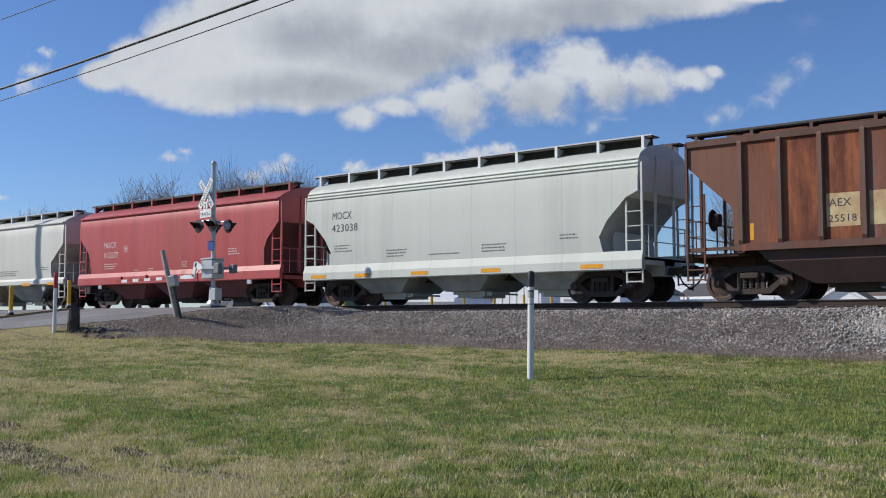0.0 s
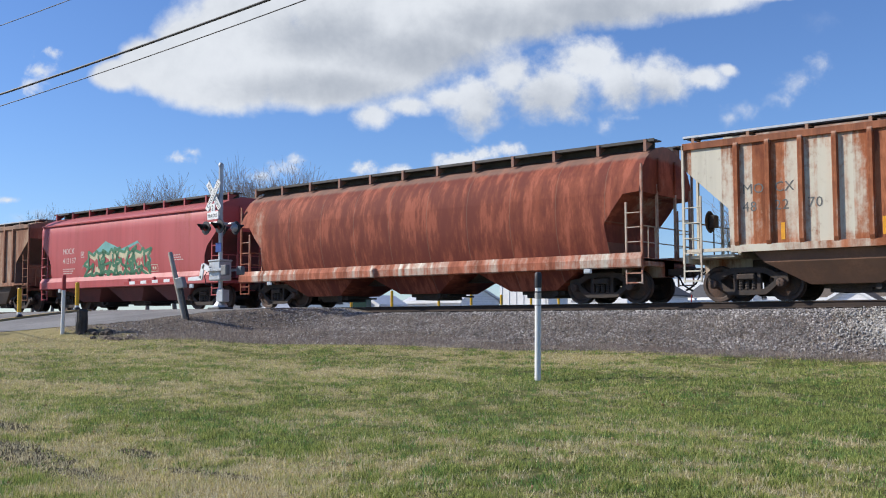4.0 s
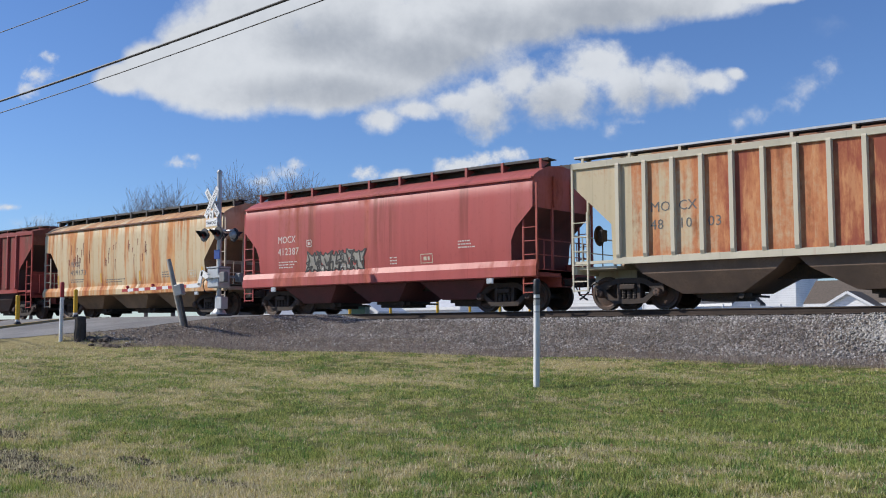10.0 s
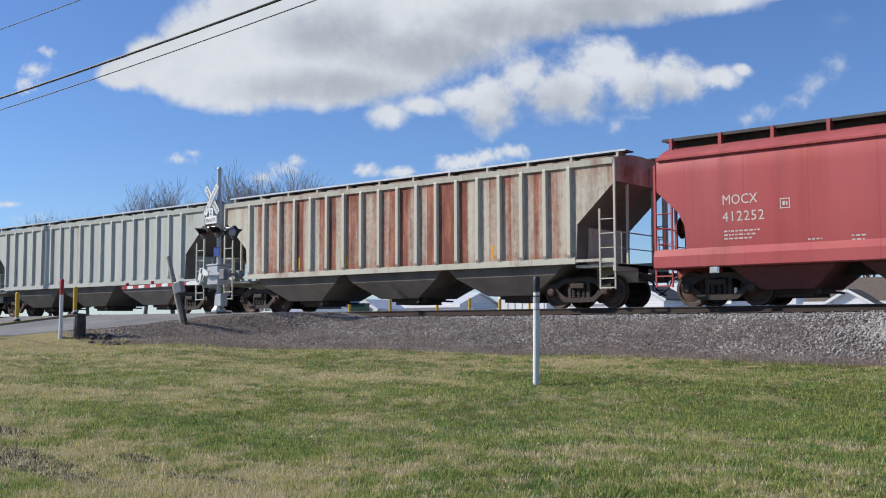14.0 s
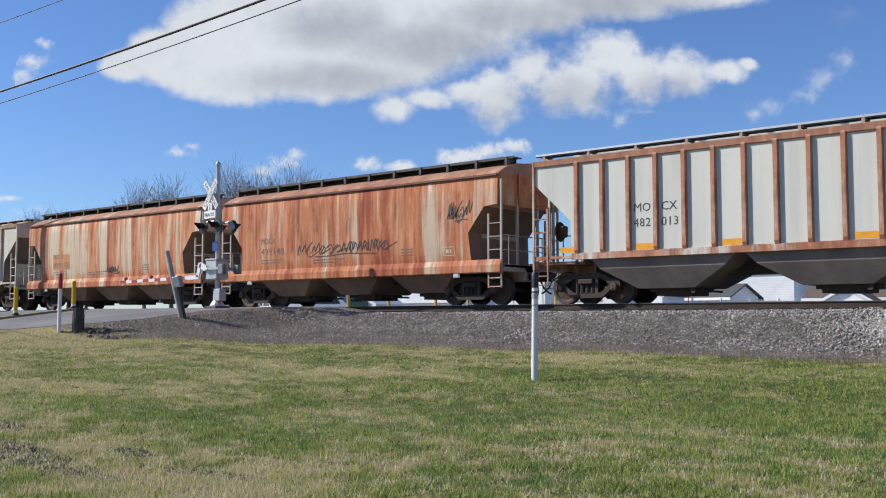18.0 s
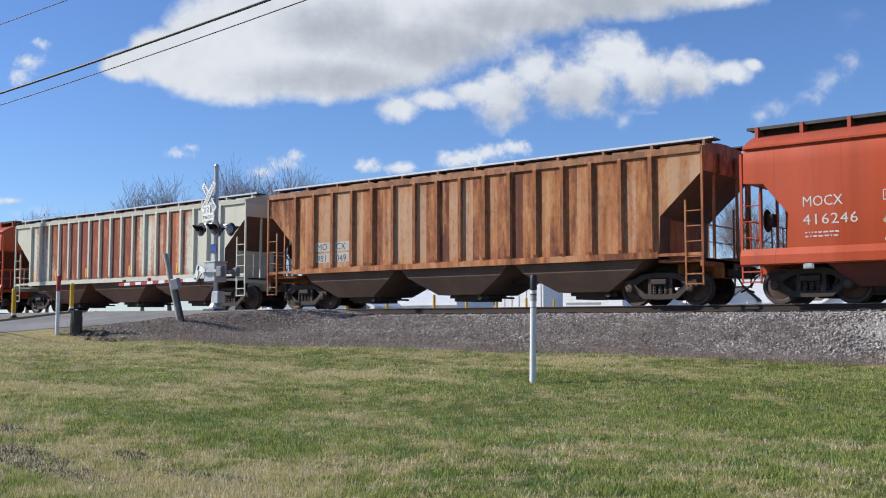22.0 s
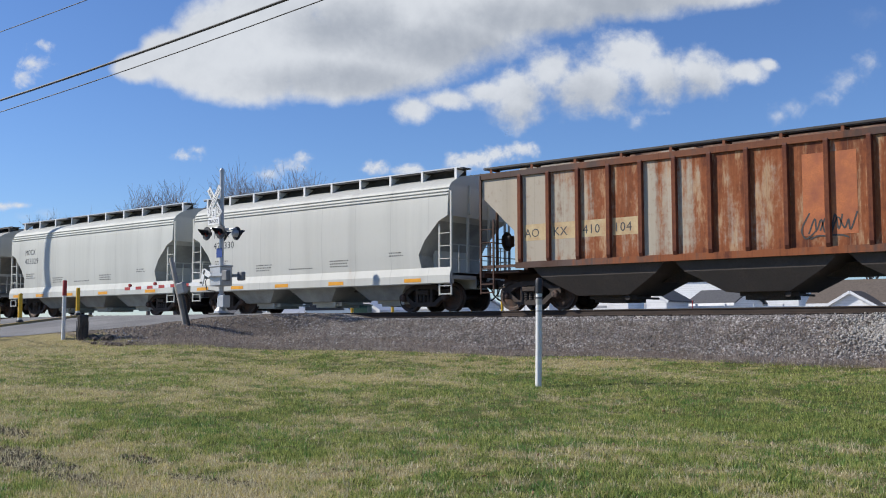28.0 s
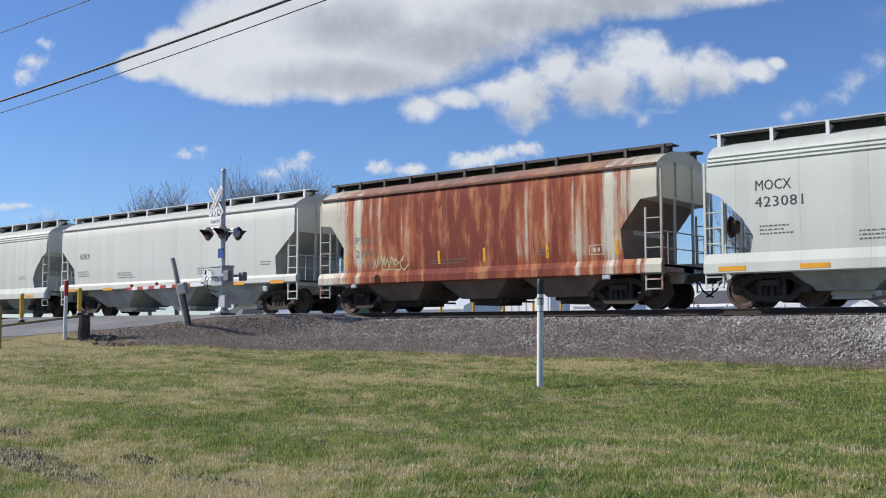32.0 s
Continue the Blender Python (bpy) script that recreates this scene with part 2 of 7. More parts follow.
def bar(bm, a, b, wide, deep):
    """A flat bar from a to b in an x-z plane, deep along y."""
    a, b = Vector(a), Vector(b)
    d = (b - a).normalized()
    s = Vector((-d.z, 0, d.x)) * wide / 2
    k = Vector((0, deep / 2, 0))
    c = [bm.verts.new(p + i * s + j * k) for p in (a, b) for i, j in ((-1, -1), (1, -1), (1, 1), (-1, 1))]
    for f in ((0, 1, 2, 3), (7, 6, 5, 4), (0, 4, 5, 1), (1, 5, 6, 2), (2, 6, 7, 3), (3, 7, 4, 0)):
        bm.faces.new([c[i] for i in f])


def prism(bm, outline, y0, y1):
    """An x-z outline pushed along y."""
    a = [bm.verts.new((x, y0, z)) for x, z in outline]
    b = [bm.verts.new((x, y1, z)) for x, z in outline]
    n = len(outline)
    bm.faces.new(a)
    bm.faces.new(b[::-1])
    for i in range(n):
        bm.faces.new((a[i], b[i], b[(i + 1) % n], a[(i + 1) % n]))


def lathe(bm, profile, axis="y", sides=24, at=(0, 0, 0)):
    """Turns (radius, along) pairs round an axis."""
    rings = []
    for r, h in profile:
        ring = []
        for i in range(sides):
            c, s = r * math.cos(2 * math.pi * i / sides), r * math.sin(2 * math.pi * i / sides)
            p = {"y": (c, h, s), "z": (c, s, h), "x": (h, c, s)}[axis]
            ring.append(bm.verts.new(Vector(p) + Vector(at)))
        rings.append(ring)
    for a, b in zip(rings, rings[1:]):
        for i in range(sides):
            j = (i + 1) % sides
            bm.faces.new((a[i], a[j], b[j], b[i]))
    bm.faces.new(rings[0][::-1])
    bm.faces.new(rings[-1])


def finish(bm, name, material, smooth=False):
    bmesh.ops.recalc_face_normals(bm, faces=bm.faces[:])
    me = bpy.data.meshes.new(name)
    bm.to_mesh(me)
    bm.free()
    for m in (material if isinstance(material, (list, tuple)) else (material,)):
        me.materials.append(m)
    if smooth:
        me.polygons.foreach_set("use_smooth", [True] * len(me.polygons))
        me.set_sharp_from_angle(angle=radians(38))
    return me


def part(name, bm, material, parent, label="", smooth=False):
    """One mesh object under a thing or a part; bm may be a ready mesh."""
    me = bm if isinstance(bm, bpy.types.Mesh) else finish(bm, name, material, smooth)
    ob = new(name, me)
    ob.parent = parent
    if label:
        ob["label"] = label
    return ob


def thing(name, at, label, category, group="", kind=""):
    ob = tagged(new(name), label, category, group, kind)
    ob.matrix_basis = at if isinstance(at, Matrix) else pose(*at)
    return ob


SHARED = {}


def shared(key, material, make, smooth=False):
    """The one mesh for alike pieces in one material."""
    k = (key, material.name)
    if k not in SHARED:
        bm = bmesh.new()
        make(bm)
        SHARED[k] = finish(bm, key if isinstance(key, str) else key[0], material, smooth)
    return SHARED[k]


def text_mesh(body, size, material, spacing=1.0):
    """Letters as a mesh in the x-z plane, origin at lower left, facing -y."""
    cu = bpy.data.curves.new("letters", "FONT")
    cu.body, cu.size, cu.resolution_u, cu.space_character, cu.offset = body, size, 2, spacing, 0.0
    ob = new("letters", cu)
    me = bpy.data.meshes.new_from_object(ob.evaluated_get(bpy.context.evaluated_depsgraph_get()))
    bpy.data.objects.remove(ob)
    bpy.data.curves.remove(cu)
    me.transform(pose(0, 0, 0, 90))
    me.materials.clear()
    me.materials.append(material)
    return me


# ---- ground ----
def ease(a, b, v):
    v = np.clip((v - a) / (b - a), 0, 1)
    return v * v * (3 - 2 * v)


def road_side(d):
    """Where the paving ends beside the crossing, d metres on the near side of the track."""
    return np.interp(d, (-40, -6, -1.5, 1, 5, 7, 9, 10, 11, 13, 30), (-30.3, -30.3, -25.6, -25.4, -25.9, -26.3, -27.3, -28.7, -30.2, -31.3, -31.5))


def height(x, y):
    """The lie of the land; x and y may be arrays."""
    x, y = np.asarray(x, float), np.asarray(y, float)
    d = -y
    toe = np.interp(x, (-60, -40, -29.5, -28, -25, -20, -10, 0, 12), (-0.3, -0.2, -0.3, -0.38, -0.64, -0.92, -1.18, -1.34, -1.42))
    mid = np.interp(x, (-60, -40, -28, -20, -10, 0, 12), (-1.0, -0.95, -1.08, -1.22, -1.5, -1.7, -1.75))
    far = np.interp(x, (-45, -29, -10, 5), (-1.55, -1.7, -2.0, -2.05))
    bed = np.interp(np.abs(y), (0, 1.75, 2.1, 4.6), (0, 0, 0.08, 1.0))
    near = np.where(d < 11.5, toe + (mid - toe) * np.clip((d - 4.6) / 6.9, 0, 1), mid + (far - mid) * np.clip((d - 11.5) / 18.0, 0, 1))
    near = near + 0.07 * np.exp(-((x + 25.6) ** 2 / 5 + (d - 7.5) ** 2 / 2.6))
    flat_top = -0.24
    z = np.where(d < 4.6, flat_top + (near - flat_top) * bed, near)
    behind = -0.24 + np.interp(y, (1.9, 4.6, 9, 45, 120), (0, -0.7, -0.6, 0.2, 0.3))
    z = np.where(y > 1.75, behind, z)
    side = road_side(d)
    road = ease(side + 2.2, side - 0.2, x) * ease(-41.5, -40.2, x)
    deck = np.interp(d, (-130, -45, -20, -2.5, 2.2, 5.5, 7.7, 11, 16, 26, 60), (0.15, -0.1, -0.12, -0.02, -0.02, -0.12, -0.38, -0.8, -1.12, -1.4, -1.6))
    z = z + (deck - z) * road
    rough = 0.05 * np.sin(x * 0.7 + 1.3 * np.sin(y * 0.5)) * np.sin(y * 0.9 + x * 0.21)
    return z + rough * (d > 5) * (1 - road) * (np.abs(y) < 80)


def lattice(x, y, cell, seed):
    """Smooth noise from random values on a lattice, 0 to 1."""
    t = np.random.default_rng(seed).random((256, 256))
    u, w = x / cell, y / cell
    i, j = np.floor(u).astype(int), np.floor(w).astype(int)
    a, b = u - i, w - j
    a, b = a * a * (3 - 2 * a), b * b * (3 - 2 * b)
    g = lambda p, q_: t[(i + p) % 256, (j + q_) % 256]
    return (g(0, 0) * (1 - a) + g(1, 0) * a) * (1 - b) + (g(0, 1) * (1 - a) + g(1, 1) * a) * b


# where the lawn is drier (+) or greener (-): x, y, half length, half depth, by how much
PATCHES = ((-26.0, -11.4, 6.0, 2.0, 0.16), (-17.4, -15.6, 2.4, 0.9, -0.14), (-12.9, -12.4, 2.0, 0.55, 0.26), (-10.3, -18.5, 1.8, 0.9, -0.22), (-6.3, -17.6, 2.2, 1.0, -0.10),
           (-7.8, -10.6, 4.5, 2.2, -0.14), (-4.6, -13.2, 3.2, 2.2, -0.16), (-7.7, -21.0, 1.7, 0.55, 0.30), (-15.0, -17.4, 2.6, 0.9, 0.10), (-11.2, -7.4, 1.2, 0.35, 0.3), (-20.5, -9.6, 3.0, 1.2, -0.08), (-12.5, -20.4, 1.6, 0.6, 0.2))
SOILS = ((-9.9, -20.8, 0.8, 0.24, 0.8), (-8.4, -21.1, 0.9, 0.2, 0.6), (-7.3, -20.4, 0.7, 0.16, 0.6), (-11.6, -20.2, 0.7, 0.22, 0.7), (-5.0, -20.0, 0.4, 0.14, 0.5), (-8.9, -20.1, 0.4, 0.14, 0.55))


def hills(x, y, spots):
    return sum(k * np.exp(-((x - px) / rx) ** 2 - ((y - py) / ry) ** 2) for px, py, rx, ry, k in spots)


def dryness(x, y):
    """How much straw stands in the lawn, about 0 to 1."""
    x, y = np.asarray(x, float), np.asarray(y, float)
    v = 0.36 * lattice(x, y * 1.2, 0.17, 21) + 0.28 * lattice(x, y * 1.3, 0.55, 22) + 0.20 * lattice(x, y * 1.6, 1.9, 23) + 0.16 * lattice(x, y, 0.07, 24)
    return v + hills(x, y, PATCHES) + np.interp(x, (-28, -14, -4), (0.07, 0.02, -0.04))


def soil_share(x, y):
    """How bare the lawn is, 0 to 1."""
    x, y = np.asarray(x, float), np.asarray(y, float)
    grain = 0.5 * lattice(x, y, 0.35, 31) + 0.5 * lattice(x, y, 0.12, 32)
    return np.clip(hills(x, y, SOILS) * (0.35 + 1.5 * grain) + 2.2 * np.clip(0.45 * lattice(x, y * 1.4, 0.5, 33) + 0.55 * lattice(x, y * 1.4, 1.7, 34) - 0.74, 0, 1), 0, 1)


def give(me, name, values):
    """Stores one number for each point of a mesh."""
    me.attributes.new(name, "FLOAT", "POINT").data.foreach_set("value", np.ascontiguousarray(values, np.float32))


def told(n, name):
    a = n.new("ShaderNodeAttribute")
    a.attribute_name = name
    return a.outputs["Fac"]


def grid_mesh(name, xs, ys, fn, material, lift=0.0):
    xx, yy = np.meshgrid(xs, ys)
    zz = fn(xx, yy) + lift
    co = np.stack([xx, yy, zz], -1).reshape(-1, 3)
    nx, ny = len(xs), len(ys)
    i = (np.arange(ny - 1)[:, None] * nx + np.arange(nx - 1)[None]).ravel()
    faces = np.stack([i, i + 1, i + nx + 1, i + nx], -1)
    me = bpy.data.meshes.new(name)
    me.vertices.add(len(co))
    me.vertices.foreach_set("co", co.ravel())
    me.loops.add(faces.size)
    me.loops.foreach_set("vertex_index", faces.ravel().astype(np.int32))
    me.polygons.add(len(faces))
    me.polygons.foreach_set("loop_start", np.arange(0, faces.size, 4, dtype=np.int32))
    me.polygons.foreach_set("use_smooth", np.ones(len(faces), bool))
    me.materials.append(material)
    me.update(calc_edges=True)
    return me


def ground_material():
    m, n, l, b = nodes("lawn_and_track_bed")
    g = n.new("ShaderNodeNewGeometry").outputs["Position"]
    sep = n.new("ShaderNodeSeparateXYZ")
    l.new(g, sep.inputs[0])
    big, mid, fine, grit = noise_at(n, l, g, 0.35, 4), noise_at(n, l, g, 1.7, 5), noise_at(n, l, g, 16, 5), noise_at(n, l, g, 55, 3)
    dry = math_n(n, l, "ADD", told(n, "dry"), math_n(n, l, "MULTIPLY", math_n(n, l, "SUBTRACT", fine, 0.5), 0.5))
    lawn = mix(n, l, ramp(n, l, dry, 0.36, 0.68), (0.095, 0.108, 0.03), (0.33, 0.275, 0.13))
    lawn = mix(n, l, ramp(n, l, fine, 0.54, 0.8), lawn, (0.045, 0.045, 0.02))
    lawn = mix(n, l, math_n(n, l, "MULTIPLY", ramp(n, l, grit, 0.55, 0.75), 0.5), lawn, (0.33, 0.28, 0.15))
    soil = mix(n, l, ramp(n, l, fine, 0.3, 0.7), (0.10, 0.082, 0.066), (0.205, 0.17, 0.14))
    soil = mix(n, l, ramp(n, l, grit, 0.5, 0.7), soil, (0.30, 0.265, 0.215))
    # bare earth shows here and there in the lawn
    bare_ = math_n(n, l, "ADD", told(n, "bare"), math_n(n, l, "MULTIPLY", math_n(n, l, "SUBTRACT", fine, 0.5), 0.4))
    earth = mix(n, l, ramp(n, l, fine, 0.3, 0.7), (0.07, 0.058, 0.034), (0.17, 0.14, 0.085))
    earth = mix(n, l, ramp(n, l, grit, 0.52, 0.72), earth, (0.28, 0.235, 0.15))
    lawn = mix(n, l, ramp(n, l, bare_, 0.25, 0.5), lawn, earth)
    west = math_n(n, l, "MULTIPLY", math_n(n, l, "ADD", sep.outputs[0], 6.0), -0.21)
    west = math_n(n, l, "MINIMUM", math_n(n, l, "MAXIMUM", west, 0.0), 4.6)
    edge = math_n(n, l, "ADD", math_n(n, l, "ADD", sep.outputs[1], west), math_n(n, l, "MULTIPLY", math_n(n, l, "SUBTRACT", mid, 0.5), 2.6))
    edge = math_n(n, l, "ADD", edge, math_n(n, l, "MULTIPLY", math_n(n, l, "SUBTRACT", fine, 0.5), 1.2))
    col = mix(n, l, ramp(n, l, edge, -5.5, -4.7), lawn, soil)
    l.new(col, b.inputs["Base Color"])
    b.inputs["Roughness"].default_value = 0.95
    b.inputs["Specular IOR Level"].default_value = 0.15
    bump(n, l, b, fine, 0.8, 0.06)
    return m


GROUND = ground_material()
xs = np.unique(np.concatenate([np.linspace(-2500, -120, 12), np.linspace(-120, -60, 16), np.arange(-60, -30, 0.3), np.arange(-30, 2, 0.12), np.arange(2, 14, 0.3), np.linspace(14, 60, 16), np.linspace(60, 2500, 12)]))
ys = np.unique(np.concatenate([np.linspace(-900, -60, 8), np.linspace(-60, -30, 10), np.arange(-30, -24, 0.3), np.arange(-24, -4, 0.12), np.arange(-4, 8, 0.3), np.linspace(8, 60, 12), np.linspace(60, 2800, 14)]))
sheet_ = grid_mesh("ground", xs, ys, height, GROUND)
gx, gy = (c.ravel() for c in np.meshgrid(xs, ys))
give(sheet_, "dry", dryness(gx, gy))
give(sheet_, "bare", soil_share(gx, gy))
ground = tagged(new("ground", sheet_), "mown lawn with straw patches beside a railway bank", "ground", kind="structure")


def asphalt():
    m, n, l, b = nodes("old_asphalt")
    g = n.new("ShaderNodeNewGeometry").outputs["Position"]
    big, fine = noise_at(n, l, g, 0.5, 5), noise_at(n, l, g, 40, 4)
    col = mix(n, l, ramp(n, l, big, 0.35, 0.65), (0.16, 0.155, 0.15), (0.24, 0.235, 0.225))
    col = mix(n, l, ramp(n, l, fine, 0.45, 0.75), col, (0.11, 0.105, 0.10))
    l.new(col, b.inputs["Base Color"])
    b.inputs["Roughness"].default_value = 0.9
    bump(n, l, b, fine, 0.5, 0.01)
    return m


ASPHALT = asphalt()
ru = np.linspace(0, 1, 24)
ry = np.concatenate([np.arange(-60, -14, 0.8), np.arange(-14, 8, 0.25), np.linspace(8, 150, 30)])
bm = bmesh.new()
rows = []
for yy in ry:
    side = float(road_side(-yy))
    wob = 0.12 * math.sin(yy * 2.1) + 0.07 * math.sin(yy * 5.3)
    rows.append([bm.verts.new((xx, yy, float(height(xx, yy)) + 0.012)) for xx in -39.6 + ru * (side + wob + 39.6)])
for a, b in zip(rows, rows[1:]):
    for i in range(len(ru) - 1):
        bm.faces.new((a[i], a[i + 1], b[i + 1], b[i]))
road = tagged(new("road", finish(bm, "road", ASPHALT, True)), "worn grey asphalt road over the level crossing", "road", kind="structure")

# ---- track ----
track = tagged(new("track"), "single railway track with worn rails on wooden ties", "track", kind="structure")


def rail_mesh(bm):
    prof = ((-0.07, -0.175), (0.07, -0.175), (0.07, -0.16), (0.012, -0.145), (0.012, -0.045), (0.036, -0.03), (0.036, -0.004), (-0.036, -0.004), (-0.036, -0.03), (-0.012, -0.045), (-0.012, -0.145), (-0.07, -0.16))
    a = [bm.verts.new((-900, y, z)) for y, z in prof]
    b = [bm.verts.new((900, y, z)) for y, z in prof]
    for i in range(len(prof)):
        j = (i + 1) % len(prof)
        bm.faces.new((a[i], a[j], b[j], b[i]))


for s in (-1, 1):
    r = part("rail", shared("rail", RAIL, rail_mesh), RAIL, track)
    r.location = (0, s * 0.755, 0)
    h = part("rail_head", shared("rail_head", SHINE, lambda bm: box(bm, -900, 900, -0.034, 0.034, -0.0035, 0.0)), SHINE, track)
    h.location = (0, s * 0.755, 0)
for i in range(150):
    x = -68 + i * 0.56
    if -40.2 < x < -25.2:
        continue
    o = part("tie", shared("tie", TIE, lambda bm: box(bm, -0.11, 0.11, -1.3, 1.3, -0.36, -0.178, 0.012)), TIE, track)
    o.matrix_basis = pose(x, 0.04 * math.sin(i * 2.3), 0, 0, 0, 0.8 * math.sin(i * 1.7))
# planks of the level crossing
for i in range(5):
    for j, y in enumerate((-1.05, -0.35, 0.0, 0.35, 1.05)):
        o = part("crossing_plank", shared("crossing_plank", TIE, lambda bm: box(bm, -1.36, 1.36, -0.16, 0.16, -0.14, -0.012, 0.01)), TIE, track)
        o.location = (-39.1 + i * 2.75, y, 0)


# ---- the train ----
# kind: length over couplers, half of the body side, truck centre, hopper centres, half top of a hopper
KINDS = {
    "R": dict(pitch=18.22, hl=8.5, truck=7.0, bays=(-4.55, 0.0, 4.55), reach=2.25),
    "S": dict(pitch=14.42, hl=6.5, truck=5.05, bays=(-3.25, 0.0, 3.25), reach=1.6),
    "L": dict(pitch=17.15, hl=7.85, truck=6.4, bays=(-4.2, 0.0, 4.2), reach=2.05),
    "M": dict(pitch=18.11, hl=8.4, truck=6.9, bays=(-4.5, 0.0, 4.5), reach=2.2),
}
# the cut-away lower corner of a body side: (inwards, height), from the top down
CUTS = {
    "rib": ((0, 3.5), (1.24, 2.36), (1.28, 1.34)),
    "round": ((0, 3.0), (0.35, 2.85), (0.95, 2.25), (1.22, 1.8), (1.12, 1.36)),
    "step": ((0, 3.02), (0.5, 2.98), (1.12, 2.2), (1.05, 1.36)),
    "narrow": ((0.0, 3.05), (0.62, 2.45), (0.78, 2.1), (0.82, 1.36)),
    "slant": ((0, 2.95), (1.02, 2.1), (1.02, 1.36)),
}
SMOOTH = ((1.52, 1.21), (1.535, 1.36), (1.575, 1.7), (1.60, 2.1), (1.61, 2.6), (1.61, 3.05), (1.605, 3.45), (1.585, 3.9), (1.50, 4.0), (1.28, 4.13), (0.98, 4.26), (0.6, 4.36), (0.0, 4.42))
ROUNDED = ((1.53, 1.13), (1.55, 1.36), (1.58, 1.7), (1.605, 2.1), (1.61, 2.6), (1.605, 3.05), (1.59, 3.45), (1.555, 3.72), (1.51, 3.92), (1.40, 4.06), (1.15, 4.2), (0.78, 4.33), (0.35, 4.4), (0.0, 4.42))
RIBBED = ((1.5, 1.34), (1.5, 1.85), (1.5, 2.36), (1.5, 2.9), (1.5, 3.5), (1.5, 4.12), (1.44, 4.17), (1.0, 4.27), (0.5, 4.33), (0.0, 4.35))
RUSTY_ROUND = ((1.36, 1.36), (1.47, 1.7), (1.56, 2.1), (1.61, 2.6), (1.59, 3.05), (1.50, 3.45), (1.36, 3.74), (1.14, 4.0), (0.85, 4.2), (0.5, 4.34), (0.2, 4.4), (0.0, 4.42))


def cut_at(cut, z):
    pts = [(c, h) for c, h in cut]
    if z >= pts[0][1]:
        return 0.0
    for (c0, h0), (c1, h1) in zip(pts, pts[1:]):
        if z >= h1:
            return c0 + (c1 - c0) * (h0 - z) / max(h0 - h1, 1e-6)
    return pts[-1][0]


def side_y(section, z):
    for (y0, z0), (y1, z1) in zip(section, section[1:]):
        if z0 <= z <= z1:
            return y0 + (y1 - y0) * (z - z0) / max(z1 - z0, 1e-6)
    return section[0][0]


def body_mesh(bm, kind, section, cut):
    hl = KINDS[kind]["hl"]
    zs = sorted({z for _, z in section} | {h for _, h in cut if h > section[0][1]})
    half = []
    for z in zs:
        if z <= section[-1][1]:
            half.append((side_y(section, z), z))
    half = [p for p in half if p[1] < section[-1][1] - 1e-6]
    near = [(-y, z) for y, z in half]
    ring = near + [(0.0, section[-1][1])] + [(y, z) for y, z in reversed(half)]
    cols = 13
    grid = []
    for y, z in ring:
        e = hl - cut_at(cut, z)
        grid.append([bm.verts.new((-e + 2 * e * i / (cols - 1), y, z)) for i in range(cols)])
    for a, b in zip(grid, grid[1:]):
        for i in range(cols - 1):
            bm.faces.new((a[i], a[i + 1], b[i + 1], b[i]))
    for i in range(cols - 1):
        bm.faces.new((grid[-1][i], grid[-1][i + 1], grid[0][i + 1], grid[0][i]))
    n = len(grid)
    for k in (0, cols - 1):
        for i in range(n // 2):
            quad = list(dict.fromkeys((grid[i][k], grid[i + 1][k], grid[n - 2 - i][k], grid[n - 1 - i][k])))
            if len(quad) > 2:
                bm.faces.new(quad)


def hopper_mesh(bm, x, reach, wide):
    top = [(x - reach, 1.35), (x + reach, 1.35)]
    low = 0.3 + 0.24 * reach
    lo = [(x - low, 0.40), (x + low, 0.40)]
    rows = []
    for (xa, z), (xb, _), y in ((top[0], top[1], wide), ((x - 0.80 * reach - 0.05, 0.96), (x + 0.80 * reach + 0.05, 0.96), wide * 0.97), (lo[0], lo[1], 1.0)):
        rows.append([bm.verts.new(p) for p in ((xa, -y, z), (xb, -y, z), (xb, y, z), (xa, y, z))])
    for a, b in zip(rows, rows[1:]):
        for i in range(4):
            j = (i + 1) % 4
            bm.faces.new((a[i], a[j], b[j], b[i]))
    bm.faces.new(rows[-1])


def gate_mesh(bm, x):
    box(bm, x - 0.62, x + 0.62, -0.68, 0.68, 0.30, 0.40)
    box(bm, x - 0.5, x + 0.5, -0.6, 0.6, 0.20, 0.30)
    rod(bm, (x + 0.75, -0.9, 0.32), (x + 0.75, 0.9, 0.32), 0.035)
    box(bm, x + 0.6, x + 0.95, -0.75, -0.66, 0.26, 0.38)
    lathe(bm, ((0.08, -0.92), (0.08, -0.86)), "y", 8, (x + 0.75, 0, 0.32))


def ladder_mesh(bm, xe, s, y, top, rungs, out=1):
    """A corner ladder; s: -1 or 1 for the car's end, xe: its outer rail."""
    xi = xe - s * 0.48
    box(bm, xe - 0.03, xe + 0.03, y - 0.03, y + 0.03, 0.98, top)
    box(bm, xi - 0.025, xi + 0.025, y - 0.025, y + 0.025, 1.0, min(top, 2.75))
    for i in range(rungs):
        z = 1.25 + 0.40 * i
        if z < min(top, 2.75):
            rod(bm, (xi, y - 0.02 * out, z), (xe, y - 0.02 * out, z), 0.016, 5)


def step_mesh(bm, xe, s, y):
    xi = xe - s * 0.48
    for x in (xi, xe):
        box(bm, x - 0.02, x + 0.02, y - 0.02, y + 0.02, 0.5, 1.05)
    for z in (0.52, 0.78):
        box(bm, min(xi, xe), max(xi, xe), y - 0.03, y + 0.03, z, z + 0.035)


